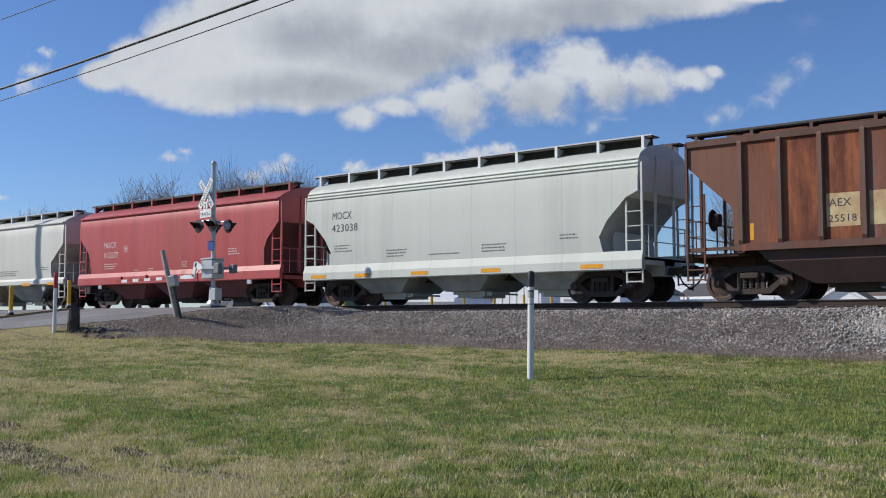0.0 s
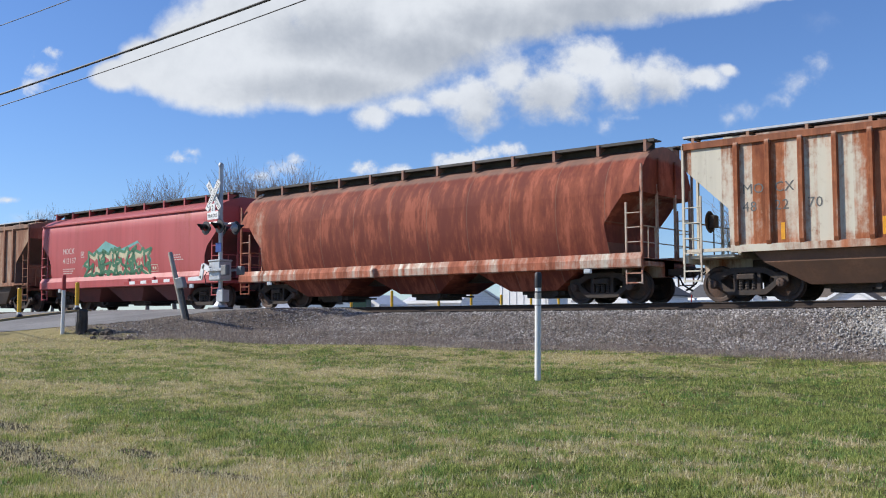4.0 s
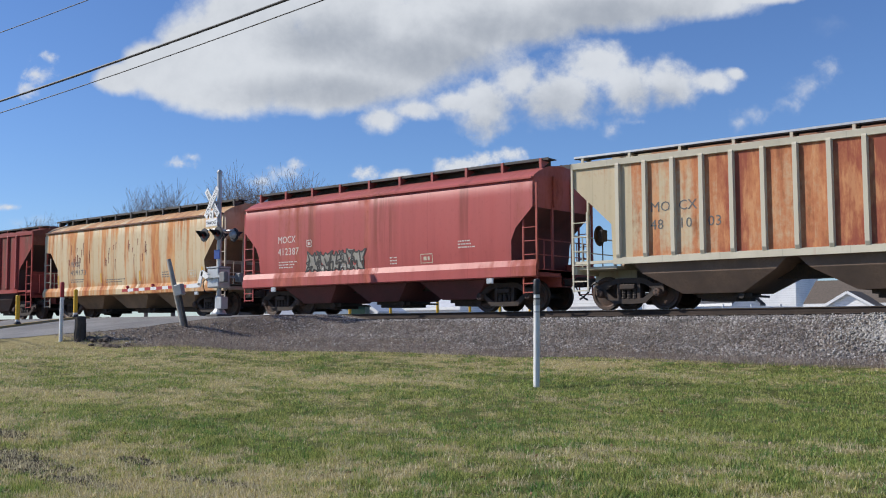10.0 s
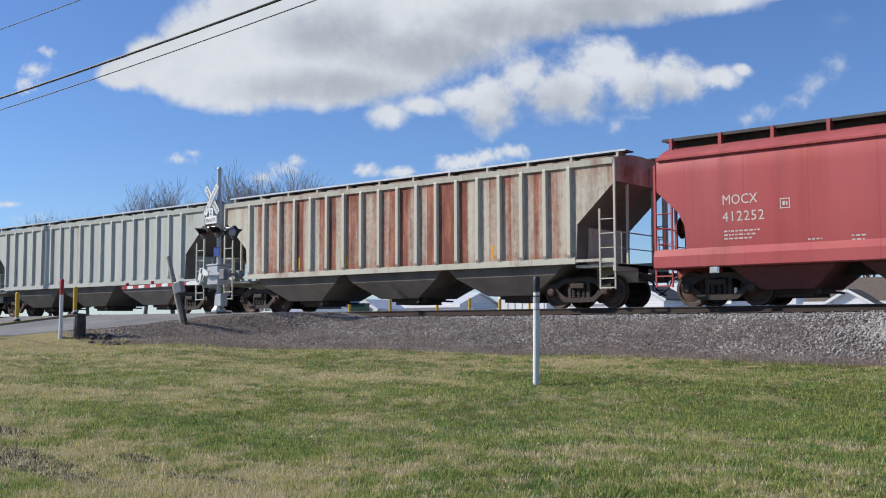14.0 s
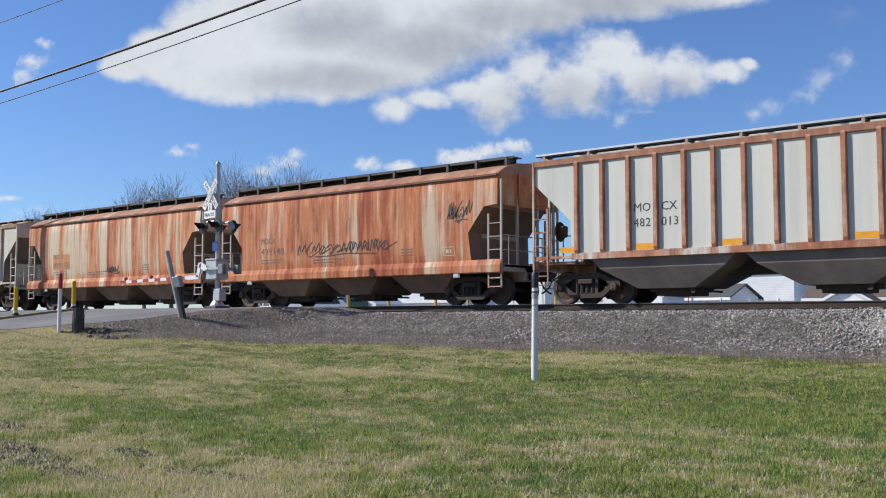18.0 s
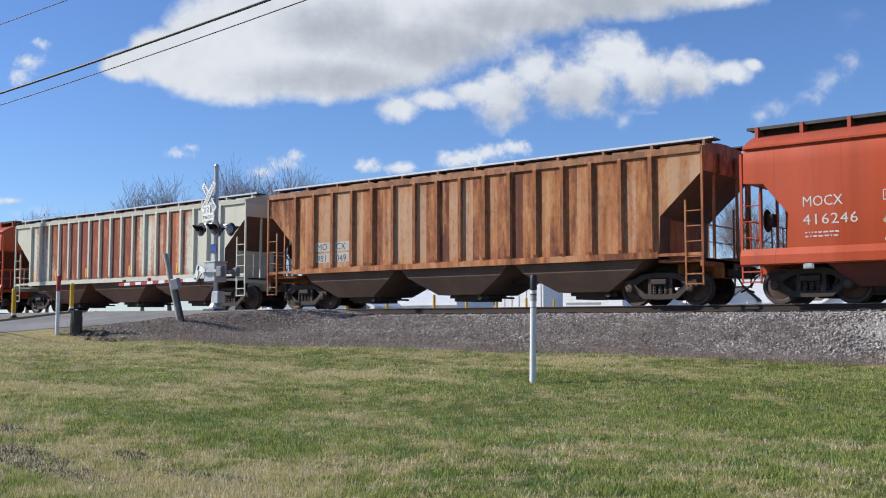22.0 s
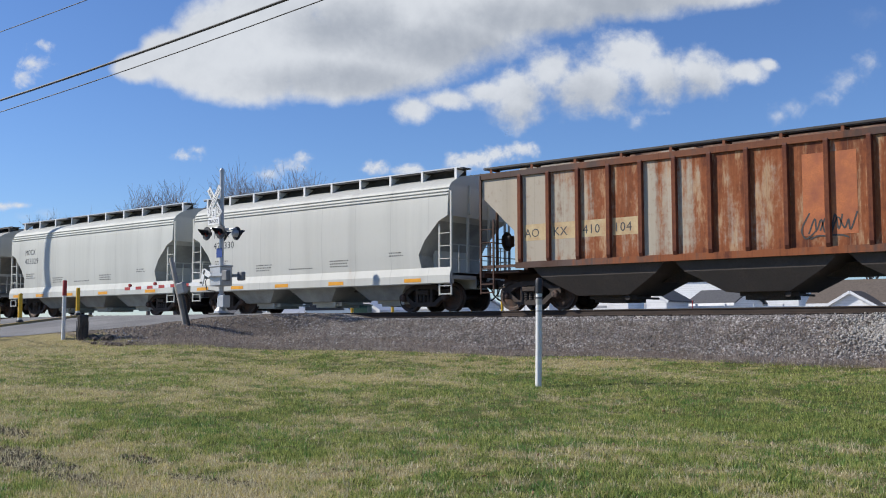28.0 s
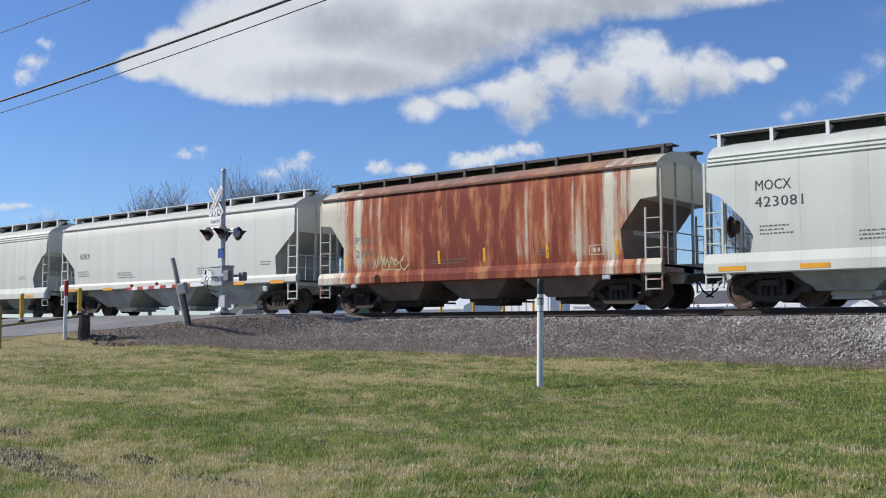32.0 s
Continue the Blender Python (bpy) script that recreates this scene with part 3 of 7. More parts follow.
def platform_mesh(bm, e, s):
    a, b = sorted((s * (e - 1.35), s * e))
    box(bm, a, b, -1.42, 1.42, 1.13, 1.2)
    box(bm, min(s * (e - 0.12), s * e), max(s * (e - 0.12), s * e), -1.5, 1.5, 1.0, 1.22, 0.01)
    box(bm, a, b, -0.3, 0.3, 0.72, 1.14)
    prism(bm, [(s * (e - 1.3), 1.2), (s * (e - 1.22), 1.2), (s * (e - 1.22), 2.3), (s * (e - 1.3), 2.3)], -0.9, 0.9)


def end_posts(kind_of, e, s, hl):
    """The places of the upright posts across an end."""
    if kind_of == "rib":
        return [(s * (hl - 0.05), y) for y in (-0.75, 0.75)] + [(s * (hl - 0.05), 1.42)]
    return [(s * (hl - 0.02), y) for y in (-0.55, 0.55)] + [(s * (hl + 0.02), 1.4)]


def sideframe_mesh(bm):
    """A cast truck side: one plate with three windows, and bosses."""
    pts = [(0.0, 0.87), (0.34, 0.87), (0.55, 0.83), (0.75, 0.72), (1.06, 0.68), (1.08, 0.50), (0.98, 0.40), (0.78, 0.40), (0.50, 0.17), (0.0, 0.155),
           (0.0, 0.73), (0.26, 0.73), (0.26, 0.30), (0.0, 0.30), (0.36, 0.72), (0.50, 0.69), (0.72, 0.56), (0.70, 0.50), (0.44, 0.31), (0.36, 0.31)]
    fs = [(0, 1, 14, 11, 10), (1, 2, 15, 14), (2, 3, 16, 15), (3, 4, 5, 6, 7, 17, 16), (7, 8, 18, 17), (8, 9, 13, 12, 19, 18), (11, 14, 19, 12)]
    n = len(pts)
    both = pts + [(-x, z) for x, z in pts]
    twin = {i: i if pts[i][0] == 0 else i + n for i in range(n)}
    faces = [list(f) for f in fs] + [[twin[i] for i in reversed(f)] for f in fs]
    used = sorted({i for f in faces for i in f})
    at = {i: k for k, i in enumerate(used)}
    plate(bm, [both[i] for i in used], [[at[i] for i in f] for f in faces], -0.07, 0.07)


def bolster_end_mesh(bm):
    box(bm, -0.24, 0.24, -0.17, 0.1, 0.55, 0.70, 0.025)


def spring_mesh(bm):
    lathe(bm, [(0.075 if i % 2 else 0.058, 0.29 + i * 0.034) for i in range(9)], "z", 8)


def cap_mesh(bm):
    lathe(bm, ((0.03, -0.17), (0.10, -0.16), (0.125, -0.12), (0.125, 0.05)), "y", 12, (0, 0, 0))
    for i in range(3):
        a = i * 2.094
        lathe(bm, ((0.02, -0.185), (0.02, -0.15)), "y", 6, (0.06 * math.cos(a), 0, 0.06 * math.sin(a)))


def wheelset_mesh(bm):
    for s in (-1, 1):
        prof = ((0.10, 0.85), (0.12, 0.80), (0.13, 0.74), (0.34, 0.70), (0.38, 0.735), (0.455, 0.735), (0.46, 0.65), (0.49, 0.625), (0.49, 0.60), (0.38, 0.60), (0.33, 0.655), (0.13, 0.68), (0.10, 0.60))
        lathe(bm, [(r, s * h) for r, h in prof], "y", 28)
    lathe(bm, ((0.085, -0.95), (0.085, 0.95)), "y", 10)


def bolster_mesh(bm):
    box(bm, -0.22, 0.22, -0.95, 0.95, 0.52, 0.74, 0.02)
    box(bm, -0.5, -0.42, -0.85, 0.85, 0.36, 0.46)
    box(bm, 0.42, 0.5, -0.85, 0.85, 0.36, 0.46)
    lathe(bm, ((0.2, 0.74), (0.2, 0.82)), "z", 12)


def coupler_mesh(bm, e, s, half):
    x0, x1 = sorted((s * (e - 0.1), s * (half - 0.05)))
    box(bm, x0, x1, -0.09, 0.09, 0.76, 0.95, 0.02)
    k = s * half
    box(bm, min(k - 0.16 * s, k + 0.1 * s), max(k - 0.16 * s, k + 0.1 * s), -0.2, 0.13, 0.70, 1.0, 0.03)
    box(bm, min(k, k + 0.14 * s), max(k, k + 0.14 * s), 0.06, 0.2, 0.72, 0.98, 0.03)


def hose_mesh(bm, e, s, half):
    pts = [(s * (e - 0.05), 0.35 * s, 0.82), (s * (e + 0.12), 0.36 * s, 0.72), (s * (e + 0.24), 0.34 * s, 0.52), (s * (half - 0.14), 0.28 * s, 0.38), (s * half, 0.2 * s, 0.34)]
    path_rod(bm, pts, 0.028, 6)


def brake_mesh(bm, x, s):
    lathe(bm, ((0.28, -0.02), (0.30, 0.0), (0.28, 0.02), (0.25, 0.0)), "x", 20, (x, -0.55, 2.15))
    for i in range(6):
        a = i * math.pi / 3
        rod(bm, (x, -0.55, 2.15), (x, -0.55 + 0.27 * math.cos(a), 2.15 + 0.27 * math.sin(a)), 0.014, 4)
    box(bm, min(x, x - s * 0.2), max(x, x - s * 0.2), -0.68, -0.42, 1.98, 2.32, 0.03)
    rod(bm, (x - s * 0.1, -0.55, 2.0), (x - s * 0.1, -0.55, 1.2), 0.02)


def tank_mesh(bm, x):
    lathe(bm, ((0.05, -0.5), (0.2, -0.45), (0.2, 0.45), (0.05, 0.5)), "y", 14, (x, 0, 1.5))


SIDE, SPRING, CAP, AXLE, BOLSTER = "sideframe", "spring", "bearing_cap", "wheelset", "bolster"


def add_truck(car, x, wheel_store):
    tr = thing("truck", (x, 0, 0), "", "")
    tr.parent = car
    for s in (-1, 1):
        m = shared(SIDE, TRUCK, sideframe_mesh)
        f = part("sideframe", m, TRUCK, tr)
        f.matrix_basis = pose(0, s * 0.99, 0, 0, 0, 0 if s < 0 else 180)
        part("bolster_end", shared("bolster_end", TRUCK, bolster_end_mesh), TRUCK, tr).matrix_basis = pose(0, s * 0.99, 0, 0, 0, 0 if s < 0 else 180)
        for a in (-0.17, 0.0, 0.17):
            part("spring", shared(SPRING, TRUCK, spring_mesh, True), TRUCK, tr).location = (a, s * 0.99 - 0.02, 0)
        for a in (-0.9, 0.9):
            c = part("bearing_cap", shared(CAP, WHEEL, cap_mesh), WHEEL, tr)
            c.matrix_basis = pose(a, s * 0.99, 0.46, 0, 0, 0 if s < 0 else 180)
    part("bolster", shared(BOLSTER, TRUCK, bolster_mesh), TRUCK, tr)
    for a in (-0.9, 0.9):
        w = part("wheelset", shared(AXLE, WHEEL, wheelset_mesh), WHEEL, tr)
        w.location = (a, 0, 0.46)
        wheel_store.append(w)


def decal(car, me, section, x, z, name="lettering", lift=0.006, sag=True):
    """Lays a flat x-z mesh on the car's near side."""
    for v in me.vertices:
        v.co.x += x
        v.co.z += z
        v.co.y = -(side_y(section, v.co.z) + lift)
    return part(name, me, None, car)


def strip(material, w, h, cells=1):
    """A flat rectangle in the x-z plane, split in height so that it follows a curved side."""
    bm = bmesh.new()
    vs = [[bm.verts.new((x, 0, h * i / cells)) for x in (0, w)] for i in range(cells + 1)]
    for a, b in zip(vs, vs[1:]):
        bm.faces.new((a[0], a[1], b[1], b[0]))
    return finish(bm, "strip", material)


def bars_mesh(material, lines, w, gap, thick, seed):
    """Rows of short bars in place of small writing."""
    rnd = random.Random(seed)
    bm = bmesh.new()
    for i in range(lines):
        x, z = 0.0, -i * gap
        end = w * rnd.uniform(0.7, 1.0)
        while x < end:
            k = rnd.uniform(0.03, 0.11)
            vs = [bm.verts.new(p) for p in ((x, 0, z), (x + k, 0, z), (x + k, 0, z + thick), (x, 0, z + thick))]
            bm.faces.new(vs)
            x += k + 0.035
    return finish(bm, "bars", material)


def outline_mesh(material, w, h, t=0.022):
    """A painted frame with two bars in it, in the x-z plane."""
    bm = bmesh.new()
    for x0, x1, z0, z1 in ((0, w, 0, t), (0, w, h - t, h), (0, t, t, h - t), (w - t, w, t, h - t), (0.25 * w, 0.5 * w, 0.3 * h, 0.7 * h), (0.6 * w, 0.75 * w, 0.3 * h, 0.7 * h)):
        bm.faces.new([bm.verts.new(p) for p in ((x0, 0, z0), (x1, 0, z0), (x1, 0, z1), (x0, 0, z1))])
    return finish(bm, "frame", material)


def ribbon(material, strokes, width):
    """Painted strokes, each a smooth line through its points."""
    bm = bmesh.new()
    for pts in strokes:
        fine = []
        n = len(pts)
        for i in range(n - 1):
            p0, p1, p2, p3 = (Vector(pts[max(0, min(n - 1, j))]) for j in (i - 1, i, i + 1, i + 2))
            for k in range(5):
                t = k / 5
                fine.append(0.5 * (2 * p1 + (p2 - p0) * t + (2 * p0 - 5 * p1 + 4 * p2 - p3) * t * t + (3 * p1 - p0 - 3 * p2 + p3) * t ** 3))
        fine.append(Vector(pts[-1]))
        prev = None
        for i, p in enumerate(fine):
            d = (fine[min(i + 1, len(fine) - 1)] - fine[max(i - 1, 0)])
            d = d.normalized() if d.length > 1e-6 else Vector((1, 0))
            o = Vector((-d.y, d.x)) * width / 2
            cur = [bm.verts.new((q.x, 0, q.y)) for q in (p + o, p - o)]
            if prev:
                bm.faces.new((prev[0], prev[1], cur[1], cur[0]))
            prev = cur
    return finish(bm, "strokes", material)


def blob(material, outline):
    bm = bmesh.new()
    bm.faces.new([bm.verts.new((x, 0, z)) for x, z in outline])
    bmesh.ops.triangulate(bm, faces=bm.faces[:])
    return finish(bm, "blob", material)


def hopper_car(spec, x0):
    """A covered hopper car; its origin is at its middle, on the rails."""
    kind, cut_name, paint = spec["kind"], spec["cut"], spec["paint"]
    k = KINDS[kind]
    ribbed = kind == "R"
    section = RIBBED if ribbed else RUSTY_ROUND if kind == "M" else ROUNDED if cut_name == "round" else SMOOTH
    cut = CUTS[cut_name]
    hl, half = k["hl"], k["pitch"] / 2
    e = half - 0.6
    car = thing("covered_hopper_car", (x0, 0, 0), spec["label"], "freight car", "cars of the freight train")
    bm = bmesh.new()
    body_mesh(bm, kind, section, cut)
    bm.normal_update()
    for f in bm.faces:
        # sheets sloping in under the ends take the paint darkened for shade and dirt
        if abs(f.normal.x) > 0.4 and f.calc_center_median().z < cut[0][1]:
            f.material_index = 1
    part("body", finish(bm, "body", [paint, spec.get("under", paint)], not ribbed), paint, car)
    trim = spec.get("trim", paint)
    if ribbed:
        n = spec.get("ribs", 18)
        rib = shared("rib", trim, lambda bm: prism_rib(bm))
        for i in range(n):
            x = -7.02 + i * 14.04 / (n - 1)
            for s in (-1, 1):
                o = part("rib", rib, trim, car)
                o.matrix_basis = pose(x, s * 1.5, 0, 0, 0, 0 if s < 0 else 180)
        for s in (-1, 1):
            part("side_sill", shared(("side_sill", kind, s), trim, lambda bm: box(bm, -e, e, min(s * 1.40, s * 1.53), max(s * 1.40, s * 1.53), 1.28, 1.36) and box(bm, -hl + 1.3, hl - 1.3, min(s * 1.42, s * 1.54), max(s * 1.42, s * 1.54), 1.24, 1.42)), trim, car)
            part("top_chord", shared(("top_chord", kind, s), spec.get("chord", trim), lambda bm: box(bm, -hl, hl, min(s * 1.47, s * 1.56), max(s * 1.47, s * 1.56), 3.98, 4.16, 0.012)), trim, car)
    else:
        sill, chord = spec.get("sill", trim), spec.get("chord", trim)
        foot = {"round": (0.86, 1.13, 1.38), "step": (0.95, 1.19, 1.36), "slant": (1.13, 1.33, 1.43)}.get(cut_name, (0.99, 1.31, 1.5))
        for s in (-1, 1):
            part("side_sill", shared(("side_sill", kind, cut_name, s), sill, lambda bm: prism_y(bm, [(s * y, z) for y, z in ((1.44, foot[0]), (1.60, foot[0]), (1.63, foot[0] + 0.03), (1.63, foot[1]), (1.55, foot[2]), (1.44, foot[2]))], e)), sill, car)
            for z, h, out in ((3.68, 0.028, 0.04), (3.78, 0.028, 0.04), (3.89, 0.028, 0.04)) if cut_name == "round" else () if kind == "M" else ((3.91, 0.07, 0.075),):
                y = side_y(section, z)
                part("top_chord", shared(("top_chord", kind, cut_name, s, z), chord, lambda bm: box(bm, -hl, hl, min(s * (y - 0.03), s * (y + out)), max(s * (y - 0.03), s * (y + out)), z - h / 2, z + h / 2, 0.008)), trim, car)
    # hoppers
    for x in k["bays"]:
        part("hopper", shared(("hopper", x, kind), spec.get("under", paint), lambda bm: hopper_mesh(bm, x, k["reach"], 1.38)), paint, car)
        part("outlet_gate", shared(("outlet_gate", x), spec.get("gate", DARK), lambda bm: gate_mesh(bm, x)), DARK, car)
    part("center_sill", shared(("center_sill", kind), DARK, lambda bm: box(bm, -e, e, -0.27, 0.27, 0.74, 1.1)), DARK, car)
    # roof walk
    zw = 4.40 if ribbed else 4.58 if cut_name == "round" else 4.5 if cut_name == "slant" else 4.52 if cut_name == "step" else 4.55
    yw = 1.12 if ribbed else 0.95 if cut_name in ("step", "narrow") else 1.0
    for s in (-1, 1):
        part("running_board", shared(("running_board", kind, s, zw, yw), GRATE, lambda bm: walk_mesh(bm, hl, s, yw, zw, ribbed)), GRATE, car)
        if ribbed:
            rim = GRATE if spec.get("dark_edge") else GALV
            part("walk_edge", shared(("walk_edge", kind, s), rim, lambda bm: box(bm, -hl - 0.16, hl + 0.16, min(s * (yw + 0.022), s * (yw + 0.045)), max(s * (yw + 0.022), s * (yw + 0.045)), zw - 0.03, zw + 0.025)), rim, car)
        if cut_name in ("round", "slant"):
            part("walk_edge", shared(("walk_edge", kind, cut_name, s), GALV, lambda bm: box(bm, -hl - 0.16, hl + 0.16, min(s * (yw + 0.022), s * (yw + 0.04)), max(s * (yw + 0.022), s * (yw + 0.04)), zw - 0.012, zw + 0.028)), GALV, car)
        n = 12 if ribbed or cut_name == "step" else int(hl * 1.55)
        for i in range(n):
            x = -hl + 0.12 + i * (2 * hl - 0.24) / (n - 1)
            o = part("walk_bracket", shared(("walk_bracket", ribbed, zw, yw), spec.get("bracket", trim), lambda bm: bracket_mesh(bm, ribbed, yw, zw)), trim, car)
            o.matrix_basis = pose(x, 0, 0, 0, 0, 0 if s < 0 else 180)
    part("roof_hatch", shared(("roof_hatch", kind), paint, lambda bm: hatch_mesh(bm, hl)), paint, car)
    # ends
    for s in (-1, 1):
        part("end_platform", shared(("end_platform", kind, s), trim, lambda bm: platform_mesh(bm, e, s)), trim, car)
        top = 4.12 if ribbed else 3.78
        for sy in (-1, 1):
            y = sy * 1.53
            part("ladder", shared(("ladder", kind, s, sy, ribbed), trim, lambda bm: ladder_mesh(bm, s * (e - 0.02), s, y, top if sy * s < 5 else 2.8, 9)), trim, car)
            part("step", shared(("step", kind, s, sy), trim, lambda bm: step_mesh(bm, s * (e - 0.02), s, y)), trim, car)
        for i, (x, y) in enumerate(end_posts("rib" if ribbed else cut_name, e, s, hl)):
            part("end_post", shared(("end_post", kind, s, i), trim, lambda bm: box(bm, x - 0.03, x + 0.03, y - 0.04, y + 0.04, 1.18, 3.9 if ribbed else 3.3)), trim, car)
        part("end_rail", shared(("end_rail", kind, s), trim, lambda bm: end_rail_mesh(bm, e, s)), trim, car)
        for y in (-0.5, 0.5):
            part("end_stiffener", shared(("end_stiffener", kind, s, y), paint, lambda bm: box(bm, min(s * hl, s * (hl + 0.07)), max(s * hl, s * (hl + 0.07)), y - 0.06, y + 0.06, 3.1 if not ribbed else 3.52, 4.05, 0.015)), paint, car)
        if not ribbed and cut_name != "round":
            xp = s * (e - 1.7)
            part("card_holder", shared(("card_holder", kind, s), GALV, lambda bm: (box(bm, xp - 0.13, xp + 0.13, -1.6, -1.57, 0.83, 1.02, 0.008), box(bm, xp - 0.09, xp + 0.09, -1.612, -1.6, 0.86, 0.99))), GALV, car)
        part("coupler", shared(("coupler", kind, s), TRUCK, lambda bm: coupler_mesh(bm, e, s, half)), TRUCK, car)
        part("air_hose", shared(("air_hose", kind, s), BLACK, lambda bm: hose_mesh(bm, e, s, half)), BLACK, car)
    part("brake_wheel", shared(("brake_wheel", kind), TRUCK, lambda bm: brake_mesh(bm, -e + 0.3, -1)), TRUCK, car)
    part("air_tank", shared(("air_tank", kind), DARK, lambda bm: tank_mesh(bm, -e + 0.95)), DARK, car)
    wheels = []
    for s in (-1, 1):
        add_truck(car, s * k["truck"], wheels)
    # reflective strips, lettering
    tape, zt, ht = spec.get("tape", AMBER), (1.5, 0.55) , 0
    for x in spec.get("marks", ()):
        if spec.get("flat_marks"):
            me = strip(tape, 0.72, 0.12)
            for v in me.vertices:
                v.co += Vector((x, -1.637, 0.93 if cut_name == "round" else 1.1))
            part("reflector", me, tape, car)
        else:
            decal(car, strip(tape, 0.1, 0.42, 3), section, x, 1.5, "reflector")
    for body, x, z, size, mat, *wide in spec.get("text", ()):
        me = text_mesh(body, size, mat, 1.08 if body.isdigit() else 1.0)
        if wide:
            me.transform(Matrix.Diagonal((wide[0] / max(v.co.x for v in me.vertices), 1, 1, 1)))
        decal(car, me, section, x, z)
    for x, z, lines, w, mat in spec.get("bars", ()):
        decal(car, bars_mesh(mat, lines, w, 0.095, 0.038, x), section, x, z, "small_print", 0.005)
    for x, z, w, h, mat in spec.get("panels", ()):
        decal(car, strip(mat, w, h, 4), section, x, z, "painted_patch", 0.003)
    for x, z, w, h, mat in spec.get("frames", ()):
        decal(car, outline_mesh(mat, w, h), section, x, z, "stencil", 0.005)
    for me, x, z in spec.get("runs", ()):
        decal(car, me, section, x, z, "rust_runs", 0.004)
    for me, x, z, lift in spec.get("art", ()):
        decal(car, me, section, x, z, "spray_paint", lift)
    return car, wheels


def prism_rib(bm):
    """A hat-shaped upright rib that narrows to its ends, on the plane y = 0, out to -y."""
    ring = []
    for z, d in ((1.36, 0.02), (1.5, 0.095), (3.98, 0.095), (4.10, 0.02)):
        ring.append([bm.verts.new(p) for p in ((-0.08, 0, z), (-0.055, -d, z), (0.055, -d, z), (0.08, 0, z))])
    for a, b in zip(ring, ring[1:]):
        for i in range(3):
            bm.faces.new((a[i], a[i + 1], b[i + 1], b[i]))
    bm.faces.new(ring[0])
    bm.faces.new(ring[-1][::-1])


def walk_mesh(bm, hl, s, yw, zw, ribbed):
    if not ribbed:
        # dark skirt added below the inner edge in place of the shade there
        y2, y3 = sorted((s * (yw - 0.42), s * (yw - 0.39)))
        box(bm, -hl + 0.05, hl - 0.05, y2, y3, 4.28, zw - 0.035)
    y0, y1 = sorted((s * yw, s * (yw - 0.42)))
    box(bm, -hl - 0.15, hl + 0.15, y0, y1, zw - 0.035, zw)
    box(bm, -hl - 0.15, hl + 0.15, min(s * yw, s * (yw + 0.02)), max(s * yw, s * (yw + 0.02)), zw - 0.06, zw + 0.02)
    for i in range(int(hl * 5)):
        x = -hl + i * 2 * hl / int(hl * 5)
        box(bm, x, x + 0.03, y0, y1, zw, zw + 0.018)


def bracket_mesh(bm, ribbed, yw, zw):
    if ribbed:
        box(bm, -0.04, 0.04, -yw - 0.03, -yw + 0.40, zw - 0.09, zw - 0.04)
        box(bm, -0.04, 0.04, -yw - 0.035, -yw - 0.005, 4.22, zw)
    else:
        box(bm, -0.045, 0.045, -yw - 0.05, -yw - 0.015, 4.2, zw + 0.01)
        prism_y(bm, ((-yw - 0.02, 4.22), (-yw - 0.02, zw - 0.06), (-yw + 0.38, zw - 0.06)), 0.03)


def prism_y(bm, outline, t):
    """A y-z outline pushed along x."""
    a = [bm.verts.new((-t, y, z)) for y, z in outline]
    b = [bm.verts.new((t, y, z)) for y, z in outline]
    n = len(outline)
    bm.faces.new(a)
    bm.faces.new(b[::-1])
    for i in range(n):
        bm.faces.new((a[i], b[i], b[(i + 1) % n], a[(i + 1) % n]))


def hatch_mesh(bm, hl):
    box(bm, -hl + 0.6, hl - 0.6, -0.32, 0.32, 4.33, 4.5, 0.03)
    n = int(hl * 1.1)
    for i in range(n):
        x = -hl + 0.9 + i * (2 * hl - 1.8) / (n - 1)
        box(bm, x - 0.05, x + 0.05, -0.4, 0.4, 4.44, 4.54)


def end_rail_mesh(bm, e, s):
    x = s * (e - 0.06)
    for y in (-1.1, -0.7, 0.7, 1.1):
        rod(bm, (x, y, 1.2), (x, y, 2.1), 0.018, 5)
    rod(bm, (x, -1.5, 2.1), (x, 1.5, 2.1), 0.02, 5)
    rod(bm, (x, -1.5, 1.65), (x, 1.5, 1.65), 0.016, 5)


def lettered(lines, x, z, size, mat, gap=0.43, wide=(0.94, 1.1)):
    """Lines of lettering, one below the other, each of a given width."""
    return [(s, x, z - i * gap, size, mat, wide[i]) for i, s in enumerate(lines)]


def split_lines(rows, z, size, mat, ribs=18):
    """Lettering broken by the ribs: each row a list of (text, panel)."""
    out = []
    for i, row in enumerate(rows):
        for s, p in row:
            out.append((s, -7.02 + p * 14.04 / (ribs - 1) + 0.14, z - i * size * 1.25, size, mat))
    return out


CREAM, PALE, STEEL_WHITE = (0.62, 0.58, 0.47), (0.60, 0.60, 0.55), (0.61, 0.635, 0.57)
BARN, ROSE, BRICK = (0.36, 0.075, 0.06), (0.47, 0.098, 0.095), (0.50, 0.078, 0.024)
GREYS = (0.50, 0.50, 0.46)


def grimy_shaded(name, base, k=0.3):
    """Darker copy of a car's paint for hoppers: dirt and shade in one colour."""
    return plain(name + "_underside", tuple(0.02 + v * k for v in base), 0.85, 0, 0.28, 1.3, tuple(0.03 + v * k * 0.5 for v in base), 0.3)


